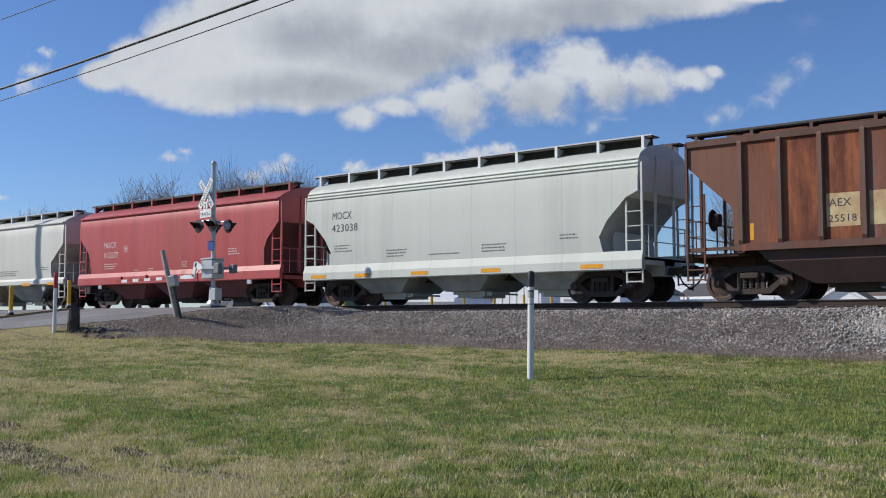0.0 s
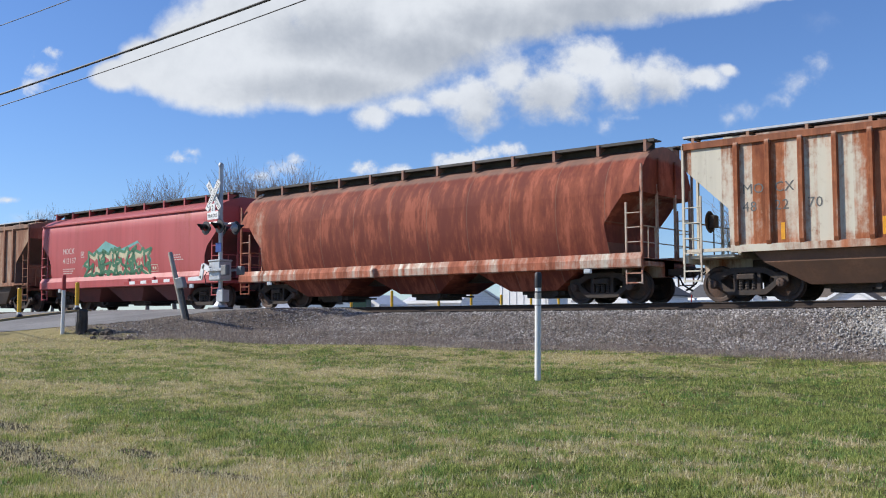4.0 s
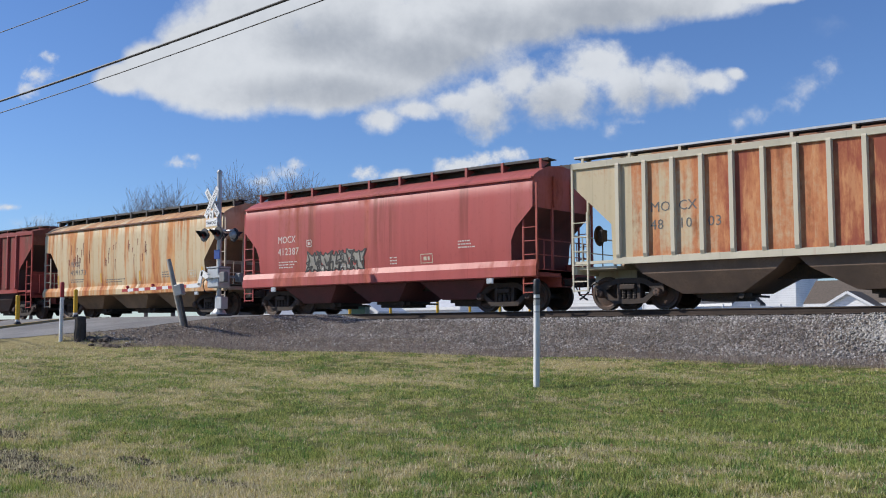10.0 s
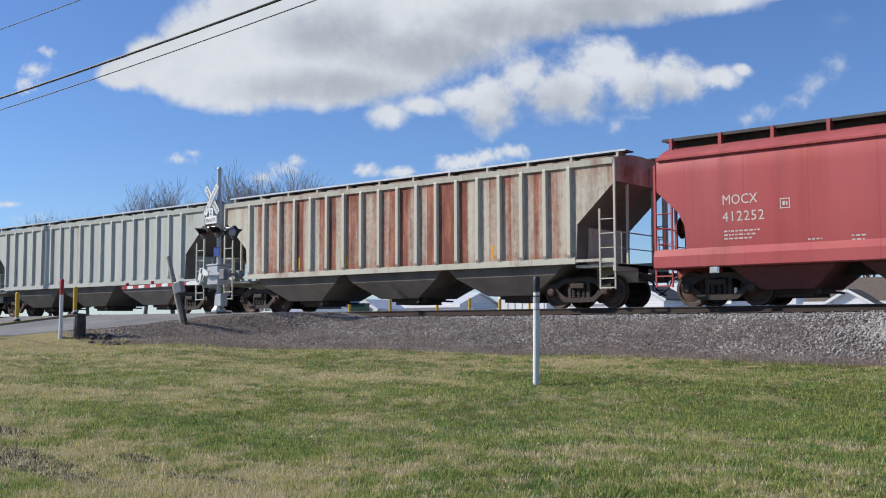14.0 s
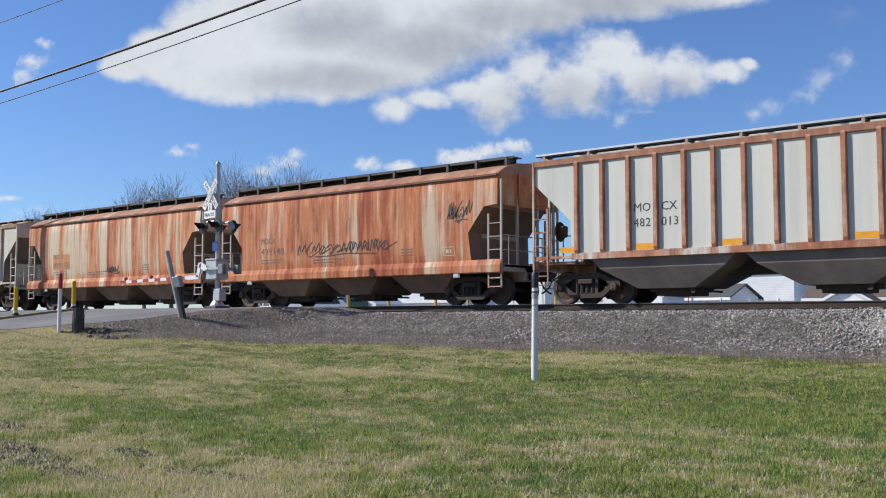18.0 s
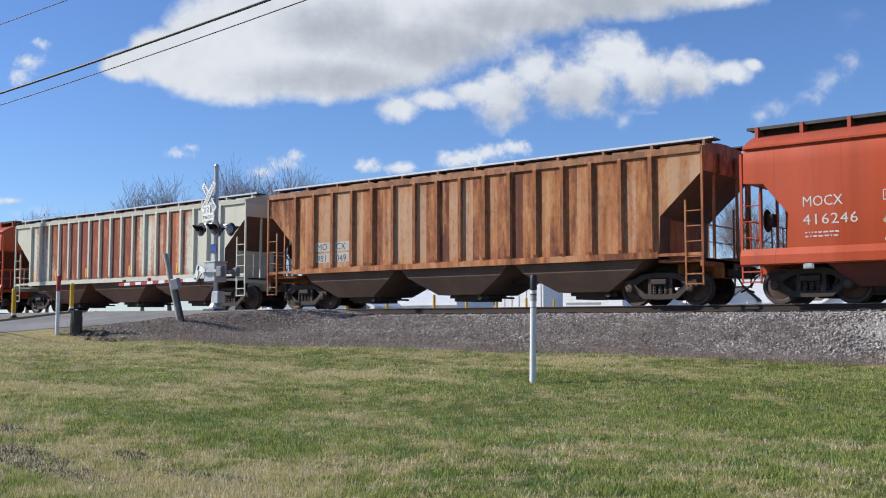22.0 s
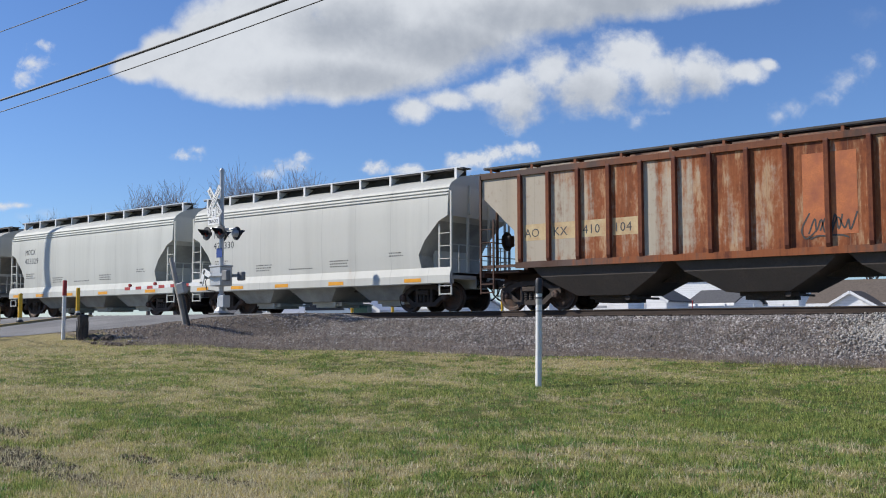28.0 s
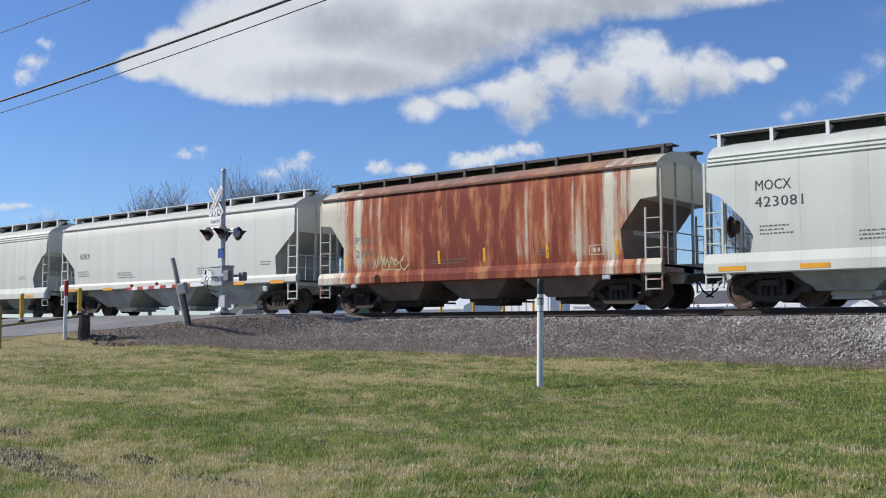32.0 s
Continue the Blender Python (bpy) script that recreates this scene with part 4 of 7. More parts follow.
def red_car(name, mark, seed, base=ROSE, amount=0.1, marks=(), **more):
    p = car_paint(name, base, (0.20, 0.05, 0.03), (0.34, 0.09, 0.06), amount + 0.06, 0.55, seed=seed, fade=0.05, dirt=0.45, stains=more.pop("stains", ()))
    d = dict(kind="S", cut="narrow", paint=p, under=grimy_shaded(name, base, 0.34), label="faded red smooth-sided covered hopper car with white lettering", marks=marks,
             text=lettered(("MOCX", mark), -4.66, 2.56, 0.36, LETTER_WHITE) if more.get("cut") != "step" else lettered(("MOCX", mark), -5.03, 2.33, 0.36, LETTER_WHITE, 0.44, (0.97, 1.3)), gate=TRUCK,
             frames=[(-3.15, 2.36, 0.25, 0.25, LETTER_WHITE), (2.14, 1.56, 0.5, 0.3, STENCIL)],
             bars=[(-4.63, 1.86, 3, 0.95, LETTER_WHITE) if more.get("cut") != "step" else (-4.98, 1.68, 2, 0.95, LETTER_WHITE), (3.69, 2.16, 3, 0.6, LETTER_WHITE), (0.81, 1.78, 3, 0.35, LETTER_WHITE), (-1.47, 1.58, 2, 0.3, LETTER_WHITE), (-2.5, 1.55, 1, 0.4, LETTER_WHITE)])
    d.update(more)
    return d


def white_car(name, mark, seed, amount=0.0, base=STEEL_WHITE, **more):
    p = car_paint(name, base, (0.35, 0.16, 0.08), (0.52, 0.40, 0.30), amount, 0.7, seed=seed, fade=0.05, dirt=0.3, rough=0.6, stains=more.pop("stains", ()))
    d = dict(kind="S", cut="round", paint=p, under=grimy_shaded(name, base, 0.7), label="clean white smooth-sided covered hopper car with black lettering", flat_marks=True, tape=ORANGE, bracket=WHITE,
             marks=(-6.2, -4.1, -1.6, 1.2, 4.7), gate=p, text=lettered(("MOCX", mark), -5.21, 2.92, 0.37, LETTER_DARK, 0.42, (0.93, 1.22)),
             bars=[(-5.1, 2.0, 3, 0.8, LETTER_GREY), (-2.7, 1.75, 3, 0.9, LETTER_GREY), (1.2, 1.75, 3, 1.1, LETTER_GREY), (-0.9, 1.55, 1, 1.3, LETTER_GREY), (4.0, 1.9, 2, 0.6, LETTER_GREY)])
    d.update(more)
    return d


def long_white(name, lines, seed, **more):
    p = car_paint(name, (0.64, 0.64, 0.58), (0.35, 0.2, 0.1), (0.5, 0.44, 0.34), 0.04, 0.7, seed=seed, fade=0.05, dirt=0.2, rough=0.6, stains=more.pop("stains", ()))
    d = dict(kind="L", cut="slant", paint=p, under=grimy_shaded(name, STEEL_WHITE, 0.7), label="long white smooth-sided covered hopper car with orange strips", flat_marks=True, tape=ORANGE, bracket=WHITE,
             marks=(-7.3, -4.4, -1.6, 1.5, 4.4, 6.6), text=lettered(lines, -6.4, 2.52, 0.36, LETTER_DARK, 0.39, (0.86, 1.2 if len(lines[-1]) == 6 else 0.78)), gate=p,
             bars=[(-6.5, 1.95, 3, 0.9, LETTER_GREY), (-3.4, 1.8, 3, 1.3, LETTER_GREY), (2.2, 1.8, 3, 1.6, LETTER_GREY), (6.0, 1.9, 2, 0.6, LETTER_GREY)])
    d.update(more)
    return d


def ribbed_car(name, base, seed, label, rust=(0.16, 0.05, 0.028), rust2=(0.33, 0.115, 0.05), amount=0.4, streak=0.55, mid=0.0, trim_amount=None, trim_base=None, **more):
    pitch = 14.04 / (more.get("ribs", 18) - 1)
    extra = dict(panel=pitch, centre=more.pop("centre", 0.0))
    p = car_paint(name, base, rust, rust2, amount, streak, mid, 8.5, seed=seed, fade=more.pop("fade", 0.1), dirt=0.4, rough=0.6, sheets=more.pop("sheets", 0.2), sharp=more.pop("sharp", 0.8), mottle=more.pop("mottle", None), **extra)
    t = car_paint(name + "_ribs", trim_base or base, rust, rust2, amount * 0.5 if trim_amount is None else trim_amount, streak, 0.0 if (trim_amount or 1) < 0.2 else mid, 8.5, seed=seed + 3, fade=0.1, dirt=0.3, rough=0.6)
    if "chord" in more:
        more["chord"] = car_paint(name + "_chord", rust2, rust, rust2, 0.5, 0.6, seed=seed + 5, rough=0.7)
    d = dict(kind="R", cut="rib", paint=p, trim=t, under=grimy_shaded(name, more.pop("below", None) or tuple((a + b) / 2 for a, b in zip(base, rust)), more.pop("depth", 0.5)), label=label, marks=())
    d.update(more)
    return d


def streaked_car(name, base, seed, mark, rust, rust2, amount, label, **more):
    p = car_paint(name, base, rust, rust2, amount, 0.8, seed=seed, fade=0.1, dirt=0.3, rough=0.55, tear=0.07, sharp=more.pop("sharp", 0.6), **{k: more.pop(k) for k in ("mid", "half", "lean", "mottle", "stains") if k in more})
    trim = car_paint(name + "_trim", tuple(0.5 * x + 0.2 for x in base), rust, rust2, 0.2 if amount > 0.1 else 0.04, 0.6, seed=seed + 2, dirt=0.35, rough=0.6)
    d = dict(kind="S", cut="step", bracket=GRATE, paint=p, trim=trim, sill=p, chord=plain(name + "_chord", (0.13, 0.055, 0.035), 0.7, 0, 0.3, 2.0, (0.2, 0.1, 0.06)) if amount > 0.1 else trim, under=grimy_shaded(name, tuple((a + b) / 2 for a, b in zip(base, rust2)), 0.48), label=label, gate=TRUCK, text=lettered(("MOCX", mark), -4.28, 2.28, 0.33, LETTER_GREY, 0.38, (0.78, 1.24)),
             frames=[(4.36, 1.53, 0.46, 0.28, STENCIL)],
             bars=[(-4.28, 1.68, 2, 1.2, LETTER_GREY), (-1.5, 1.6, 2, 1.6, LETTER_GREY), (2.6, 1.78, 3, 0.6, LETTER_GREY)])
    d.update(more)
    return d


OR1, OR2 = (0.28, 0.06, 0.032), (0.47, 0.18, 0.085)
BR1, BR2 = (0.11, 0.04, 0.026), (0.22, 0.09, 0.05)
LEFT_EDGES = (41.58, 56.07, 70.52, 87.67, 105.89, 124.22, 142.33, 156.79, 175.08, 189.51, 203.84, 218.27, 232.65, 250.87, 265.29, 279.65, 297.87, 316.12,
              330.49, 348.71, 366.95, 384.16, 398.58, 416.77, 431.13, 445.54, 463.78, 478.26, 492.97, 511.01, 529.28, 543.68, 558.0, 575.11, 593.35,
              607.76, 625.81, 640.16, 654.56, 669.0, 687.26, 701.71, 716.14, 733.26, 747.68)


def train_specs():
    W, D, G, Y = LETTER_WHITE, LETTER_DARK, LETTER_GREY, plain("cream_patch_paint", (0.62, 0.5, 0.28), 0.7, 0, 0.25, 2.0, (0.4, 0.2, 0.09))
    old_white = plain("old_white_patch_paint", (0.5, 0.48, 0.44), 0.7, 0, 0.2, 2.0)
    pale_patch = plain("pale_green_patch_paint", (0.50, 0.41, 0.27), 0.7, 0, 0.2, 2.0)
    black_spray, teal, cream_spray = plain("black_spray", (0.06, 0.055, 0.05), 0.6), plain("teal_spray", (0.16, 0.42, 0.38), 0.6), plain("cream_spray", (0.62, 0.56, 0.36), 0.6)
    tan_spray, tan_dark = plain("faded_orange_spray", (0.27, 0.105, 0.05), 0.7, 0, 0.3, 2.0, (0.22, 0.07, 0.05)), plain("brown_spray", (0.2, 0.075, 0.045), 0.7)
    green_spray = plain("green_spray", (0.05, 0.2, 0.1), 0.6)
    rnd = random.Random(4)

    def scrawl(n, w, h, slant=0.3):
        """Looping, waving and slashing strokes side by side, no letters."""
        out = []
        k = w / n
        for i in range(n):
            x, u = i * w / n, rnd.uniform
            style = rnd.choice((1, 1, 3, 2, 1))
            k = w / n * rnd.uniform(1.1, 1.9)
            x -= 0.3 * k
            if style == 0:
                c, r = (x + 0.5 * k, h * u(0.4, 0.6)), u(0.3, 0.5)
                a = [(c[0] + r * k * math.cos(q * 0.9 + u(0, 0.3)) * (1 - q * 0.03), c[1] + h * u(0.32, 0.45) * math.sin(q * 0.9)) for q in range(9)]
            elif style == 1:
                a = [(x + k * q / 5 + u(-0.08, 0.08) * k, h * (u(0.65, 1.05) if q % 2 else u(-0.05, 0.3))) for q in range(6)]
            elif style == 2:
                a = [(x + u(0.3, 0.6) * k + slant * h * 0.4, h * u(0.95, 1.15)), (x + u(0.2, 0.4) * k, h * u(0.3, 0.5)), (x + u(0.4, 0.6) * k, h * u(-0.25, 0.0)), (x + u(0.9, 1.2) * k, h * u(0.1, 0.35))]
            elif style == 3:
                a = [(x, h * u(0.2, 0.5)), (x + 0.35 * k, h * u(0.6, 0.9)), (x + 0.6 * k, h * u(0.2, 0.4)), (x + 0.3 * k, h * u(0.0, 0.2)), (x + 1.1 * k, h * u(0.4, 0.7))]
            else:
                a = [(x + u(0, 0.2) * k, h * u(0.7, 1.0)), (x + u(0.4, 0.7) * k, h * u(0.75, 1.05)), (x + u(0.3, 0.5) * k, h * u(0.3, 0.6)), (x + u(0.0, 0.2) * k, h * u(0.0, 0.2)), (x + u(0.7, 1.0) * k, h * u(-0.1, 0.15))]
            out.append([(p + slant * 0.4 * (z - h / 2), z) for p, z in a])
        if n > 3:
            out.append([(w * q / 6 + rnd.uniform(-0.1, 0.1), h * rnd.uniform(-0.18, -0.02)) for q in range(1, 6)])
        return out

    def puffs(n, w, h):
        """Outlines of swollen shapes side by side, for filled spray paint."""
        out = []
        for i in range(n):
            cx, rx = (i + 0.5 + rnd.uniform(-0.18, 0.18)) * w / n, rnd.uniform(0.48, 0.8) * w / n
            out.append([(cx + rx * rnd.uniform(0.6, 1.25) * math.cos(a), h / 2 + h / 2 * rnd.uniform(0.6, 1.2) * math.sin(a)) for a in [j * math.pi / 7 for j in range(14)]])
        return out

    def spiky(n, w, h):
        """Angular, pointed outlines that overlap side by side."""
        out = []
        for i in range(n):
            cx, rx, u = (i + 0.5) * w / n, 0.66 * w / n, rnd.uniform
            ring = []
            for j in range(16):
                a = j * math.pi / 8 + u(-0.08, 0.08)
                far_ = u(0.95, 1.3) if j % 2 == 0 else u(0.62, 0.85)
                box_ = 1 / max(abs(math.cos(a)), abs(math.sin(a)))
                ring.append((cx + rx * min(1.25, box_ * 0.9) * far_ * math.cos(a) + 0.12 * h * math.sin(a), h / 2 + h / 2 * min(1.2, box_ * 0.85) * far_ * math.sin(a)))
            out.append(ring)
        return out

    def angles(n, w, h):
        """Short straight strokes that bend sharply."""
        out, u = [], rnd.uniform
        for i in range(n * 2):
            x, k = (i + 0.3) * w / (2 * n), w / n
            p = [(x + u(-0.1, 0.1) * k, h * u(0.7, 1.0)), (x + u(-0.15, 0.15) * k, h * u(0.3, 0.5)), (x + u(0.2, 0.5) * k, h * u(0.35, 0.6)), (x + u(0.0, 0.5) * k, h * u(0.0, 0.2))]
            out += [[a, ((a[0] + b[0]) / 2, (a[1] + b[1]) / 2), b] for a, b in zip(p, p[1:])]
        return out

    def filled(n, w, h, fill, edge, thick=0.07, inner=None):
        ps = spiky(n, w, h)
        sharp_ = [[v for a, b in zip(p, p[1:] + p[:1]) for v in (a, ((a[0] + b[0]) / 2, (a[1] + b[1]) / 2))] + [p[0]] for p in ps]
        return [(blob(fill, p), 0.008) for p in ps] + [(ribbon(edge, sharp_, thick), 0.012), (ribbon(inner or edge, angles(n, w, h * 0.9), thick), 0.013)]

    def drips(n, w, h):
        """Dark runs of rust below rivet holes."""
        out = []
        for i in range(n):
            x, z, k = rnd.uniform(0, w), rnd.uniform(0.2, 1) * h, rnd.uniform(0.15, 0.5)
            out += [[(x, z), (x + rnd.uniform(-0.01, 0.01), z - k / 2), (x + rnd.uniform(-0.01, 0.01), z - k)], [(x - 0.02, z), (x + 0.015, z + 0.03), (x + 0.03, z - 0.01)]]
        return ribbon(plain("dark_rust_runs", (0.26, 0.07, 0.04), 0.8, 0, 0.3, 5.0), out, 0.035)

    def at(items, x, z):
        return [(me, x, z, lift) for me, lift in items]

    S = []
    S.append(ribbed_car("brown_paint", (0.19, 0.085, 0.055), 1, "rust-brown ribbed covered hopper car with cream lettered patches", BR1, (0.22, 0.075, 0.04), 0.52, 0.5, mottle=(0.34, 0.12, 0.055), sheets=0.3, dark_edge=True,
                        ribs=15, tape=ORANGE, panels=[(-4.90, 1.72, 0.78, 0.8, Y), (-3.90, 1.72, 0.78, 0.8, Y)], text=[("AEX", -4.84, 2.2, 0.28, D), ("25518", -4.86, 1.83, 0.25, D)], marks=(-6.8, -2.9), trim_base=(0.12, 0.055, 0.035)))
    S.append(white_car("white_paint_first", "423038", 2))
    S.append(red_car("red_paint_second", "412277", 3, stains=((0.2, 0.9, (0.36, 0.10, 0.06), 0.6), (2.9, 0.4, (0.33, 0.08, 0.05), 0.5))))
    S.append(long_white("white_paint_third", ("AOKX", "9476"), 4, stains=((-3.2, 0.45, (0.36, 0.29, 0.24), 0.75), (-4.9, 0.15, (0.4, 0.35, 0.3), 0.6))))
    S.append(ribbed_car("dark_brown_paint", (0.20, 0.16, 0.12), 5, "dark rusty ribbed covered hopper car with white number patches", BR1, (0.20, 0.085, 0.055), 0.5, 0.5, tape=ORANGE, trim_base=(0.13, 0.1, 0.08),
                        panels=[(-5.25, 2.42, 0.62, 0.34, old_white), (-5.25, 2.0, 0.62, 0.34, old_white), (-4.42, 2.42, 0.62, 0.34, old_white), (-4.42, 2.04, 0.4, 0.34, old_white), (-3.6, 2.05, 0.62, 0.34, old_white)],
                        depth=0.28, text=[("AEX", -5.2, 2.47, 0.27, D), ("218", -5.2, 2.05, 0.27, D), ("89", -4.4, 2.09, 0.27, D)], marks=()))
    S.append(ribbed_car("cream_rust_paint", CREAM, 6, "cream ribbed covered hopper car with heavy rust", below=(0.42, 0.2, 0.1), amount=0.40, streak=0.5, mid=0.35, trim_amount=0.4, chord=1, sheets=0.3, marks=(-5.9, -3.5, -0.6, 2.2, 6.0), tape=ORANGE,
                        text=split_lines(((("MO", 0), ("CX", 1)), (("48", 0), ("22", 1), ("70", 2))), 2.7, 0.36, G)))
    S.append(dict(kind="M", cut="step", paint=car_paint("rusted_round_paint", (0.42, 0.36, 0.27), (0.15, 0.038, 0.027), (0.27, 0.075, 0.04), 0.8, 0.5, 0.6, 8.4, seed=7, rough=0.5), marks=(),
                  trim=car_paint("rusted_round_trim", (0.5, 0.46, 0.38), (0.17, 0.05, 0.03), (0.34, 0.11, 0.06), 0.45, 0.6, seed=8), label="rust-red round-sided covered hopper car, paint worn away"))
    S.append(red_car("red_paint_seventh", "412157", 9, art=at(filled(4, 4.6, 1.25, cream_spray, green_spray, 0.12), -2.6, 1.42) + at([(blob(teal, [(0, 0), (5.4, 0), (5.6, 0.7), (4.6, 1.5), (3.4, 1.2), (2.2, 1.6), (1.2, 1.1), (0.4, 0.6)]), 0.005)], -3.4, 1.4)))
    S.append(ribbed_car("tan_rust_paint", (0.40, 0.33, 0.26), 10, "tan and rust ribbed covered hopper car", (0.13, 0.055, 0.038), (0.28, 0.135, 0.08), 0.52, 0.45, trim_amount=0.5, mottle=(0.40, 0.27, 0.18), sharp=1.6, marks=(-4.9, -2.4, 1.2, 3.9, 6.8), tape=ORANGE, text=split_lines(((("6", 1), ("32", 2)),), 1.9, 0.34, G)))
    S.append(red_car("red_paint_ninth", "412049", 11, stains=((3.8, 0.5, (0.36, 0.11, 0.07), 0.5), (-1.2, 0.4, (0.37, 0.10, 0.08), 0.5))))
    S.append(streaked_car("grey_paint_tenth", GREYS, 12, "20833", (0.3, 0.14, 0.07), (0.45, 0.33, 0.22), 0.05, "plain grey smooth-sided covered hopper car", text=lettered(("PTEX", "20833"), -4.7, 2.26, 0.36, D, 0.46, (0.82, 0.92)), marks=(-5.5, -2.2, 0.2, 2.9, 5.3), tape=AMBER, stains=((2.15, 0.1, (0.55, 0.27, 0.13), 1.0), (-1.5, 0.3, (0.38, 0.36, 0.32), 0.5))))
    S.append(white_car("white_paint_eleventh", "423323", 13, 0.03, stains=((2.2, 0.3, (0.50, 0.33, 0.27), 0.8), (-2.1, 0.25, (0.45, 0.38, 0.33), 0.5))))
    S.append(red_car("red_paint_twelfth", "412390", 14, (0.42, 0.085, 0.06), 0.2, marks=(-5.6, -3.6, -0.8, 3.4), tape=ORANGE, stains=((0.8, 0.9, (0.20, 0.06, 0.045), 0.8), (-2.6, 0.7, (0.25, 0.065, 0.045), 0.6))))
    S.append(ribbed_car("cream_orange_paint", (0.55, 0.46, 0.3), 15, "cream and orange-rust ribbed covered hopper car with a patched panel", (0.28, 0.075, 0.05), (0.50, 0.2, 0.09), 0.52, 0.4, 0.9, trim_amount=0.12, trim_base=(0.62, 0.57, 0.44),
                        text=split_lines(((("MO", 1), ("CX", 2)), (("48", 1), ("10", 2), ("03", 3))), 2.6, 0.38, G), big_patch=True))
    S.append(red_car("red_paint_fourteenth", "412387", 16, (0.44, 0.10, 0.09), 0.2, stains=((-3.0, 0.5, (0.22, 0.06, 0.04), 0.8), (0.6, 0.7, (0.22, 0.06, 0.04), 0.7), (3.9, 0.3, (0.2, 0.055, 0.04), 0.6)), art=at(filled(5, 2.7, 0.75, plain("grey_spray", (0.35, 0.33, 0.28), 0.6), black_spray, 0.05), -3.1, 1.42)))
    S.append(streaked_car("cream_streak_paint", (0.60, 0.48, 0.29), 17, "499173", OR1, (0.52, 0.22, 0.08), 0.42, "cream smooth-sided covered hopper car with orange rust streaks", runs=[(drips(34, 6.2, 1.1), -4.6, 2.2)], marks=(-5.4, -1.9, 1.0, 5.2)))
    S.append(ribbed_car("maroon_paint", (0.25, 0.034, 0.028), 18, "maroon ribbed covered hopper car with white lettering", (0.09, 0.035, 0.028), (0.15, 0.06, 0.045), 0.42, 0.4, sheets=0.3, fade=0.02, depth=0.22, dark_edge=True, text=split_lines(((("IT", 2), ("FX", 3)), (("366", 2), ("440", 3))), 2.6, 0.36, W),
                        trim_base=(0.33, 0.05, 0.04), trim_amount=0.1, marks=(-2.0, 1.6), tape=ORANGE, art=[(ribbon(W, scrawl(1, 0.35, 0.4), 0.05), x, 1.5, 0.008) for x in (-6.0, -5.2, -4.35)] + at([(blob(tan_spray, p), 0.006) for p in puffs(9, 6.0, 0.6)], -3.5, 1.52) + at([(ribbon(tan_dark, scrawl(10, 5.6, 0.5), 0.05), 0.0075)], -3.4, 1.55)))
    S.append(ribbed_car("grey_rust_paint", (0.45, 0.41, 0.31), 19, "grey ribbed covered hopper car with brown rust", (0.10, 0.045, 0.03), (0.25, 0.11, 0.055), 0.46, 0.4, 0.1, trim_amount=0.5, sheets=0.1, marks=(-6.9, -4.1, -0.7, 3.3), tape=ORANGE,
                        text=split_lines(((("M", 1), ("OC", 2), ("980", 3), ("059", 4)),), 2.08, 0.34, D), panels=[(-5.3, 2.02, 0.55, 0.36, old_white), (-4.46, 2.02, 0.66, 0.36, old_white), (-3.63, 2.02, 0.66, 0.36, old_white)]))
    S.append(red_car("red_paint_eighteenth", "412252", 20, stains=((1.4, 1.0, (0.36, 0.085, 0.05), 0.6), (-2.4, 0.5, (0.36, 0.085, 0.06), 0.5))))
    S.append(ribbed_car("pale_rust_paint", (0.55, 0.53, 0.43), 21, "pale grey-green ribbed covered hopper car with rust patches", (0.15, 0.05, 0.04), (0.28, 0.105, 0.065), 0.40, 0.6, 0.3, trim_amount=0.16, sharp=1.5, marks=(-4.4, -2.0, 1.2, 4.2, 6.9), tape=ORANGE))
    S.append(ribbed_car("pale_grey_paint", (0.47, 0.49, 0.44), 22, "pale grey ribbed covered hopper car", (0.2, 0.1, 0.06), (0.34, 0.24, 0.16), 0.12, 0.7, trim_amount=0.05))
    S.append(long_white("white_paint_twentyfirst", ("AOKX", "244135"), 23))
    S.append(streaked_car("cream_heavy_streak_paint", (0.60, 0.54, 0.42), 24, "499214", (0.25, 0.055, 0.032), (0.44, 0.15, 0.075), 0.49, label= "cream smooth-sided covered hopper car with red rust streaks and scrawled paint",
                          lean=0.11, half=6.5, sharp=0.5, marks=(-5.2, 0.9, 5.2), art=at([(ribbon(black_spray, scrawl(5, 1.2, 0.4), 0.03), 0.008)], -1.3, 1.55) + at([(ribbon(black_spray, scrawl(5, 1.5, 0.4), 0.04), 0.008), (blob(black_spray, [(1.6, -0.1), (1.95, -0.1), (1.95, 0.3), (1.6, 0.3)]), 0.009)], 3.0, 1.6), ))
    S.append(ribbed_car("white_ribbed_paint", (0.62, 0.62, 0.56), 25, "white ribbed covered hopper car with orange strips and rusty top edge", (0.3, 0.1, 0.06), (0.42, 0.2, 0.12), 0.06, 0.7, trim_amount=0.5, chord=1, sheets=0.1, tape=ORANGE, low_marks=True,
                        text=split_lines(((("MO", 2), ("CX", 3)), (("482", 2), ("013", 3))), 2.47, 0.33, D)))
    S.append(streaked_car("orange_streak_paint", (0.55, 0.43, 0.31), 26, "499140", OR1, OR2, 0.54, sharp=0.6, label= "orange-rusted smooth-sided covered hopper car with scrawled paint", art=at([(ribbon(black_spray, scrawl(12, 4.4, 0.42), 0.03), 0.008)], -2.15, 1.8) + at([(ribbon(black_spray, scrawl(5, 0.85, 0.55), 0.03), 0.008), (ribbon(black_spray, scrawl(2, 0.5, 0.2), 0.03), 0.008)], 4.65, 2.65)))
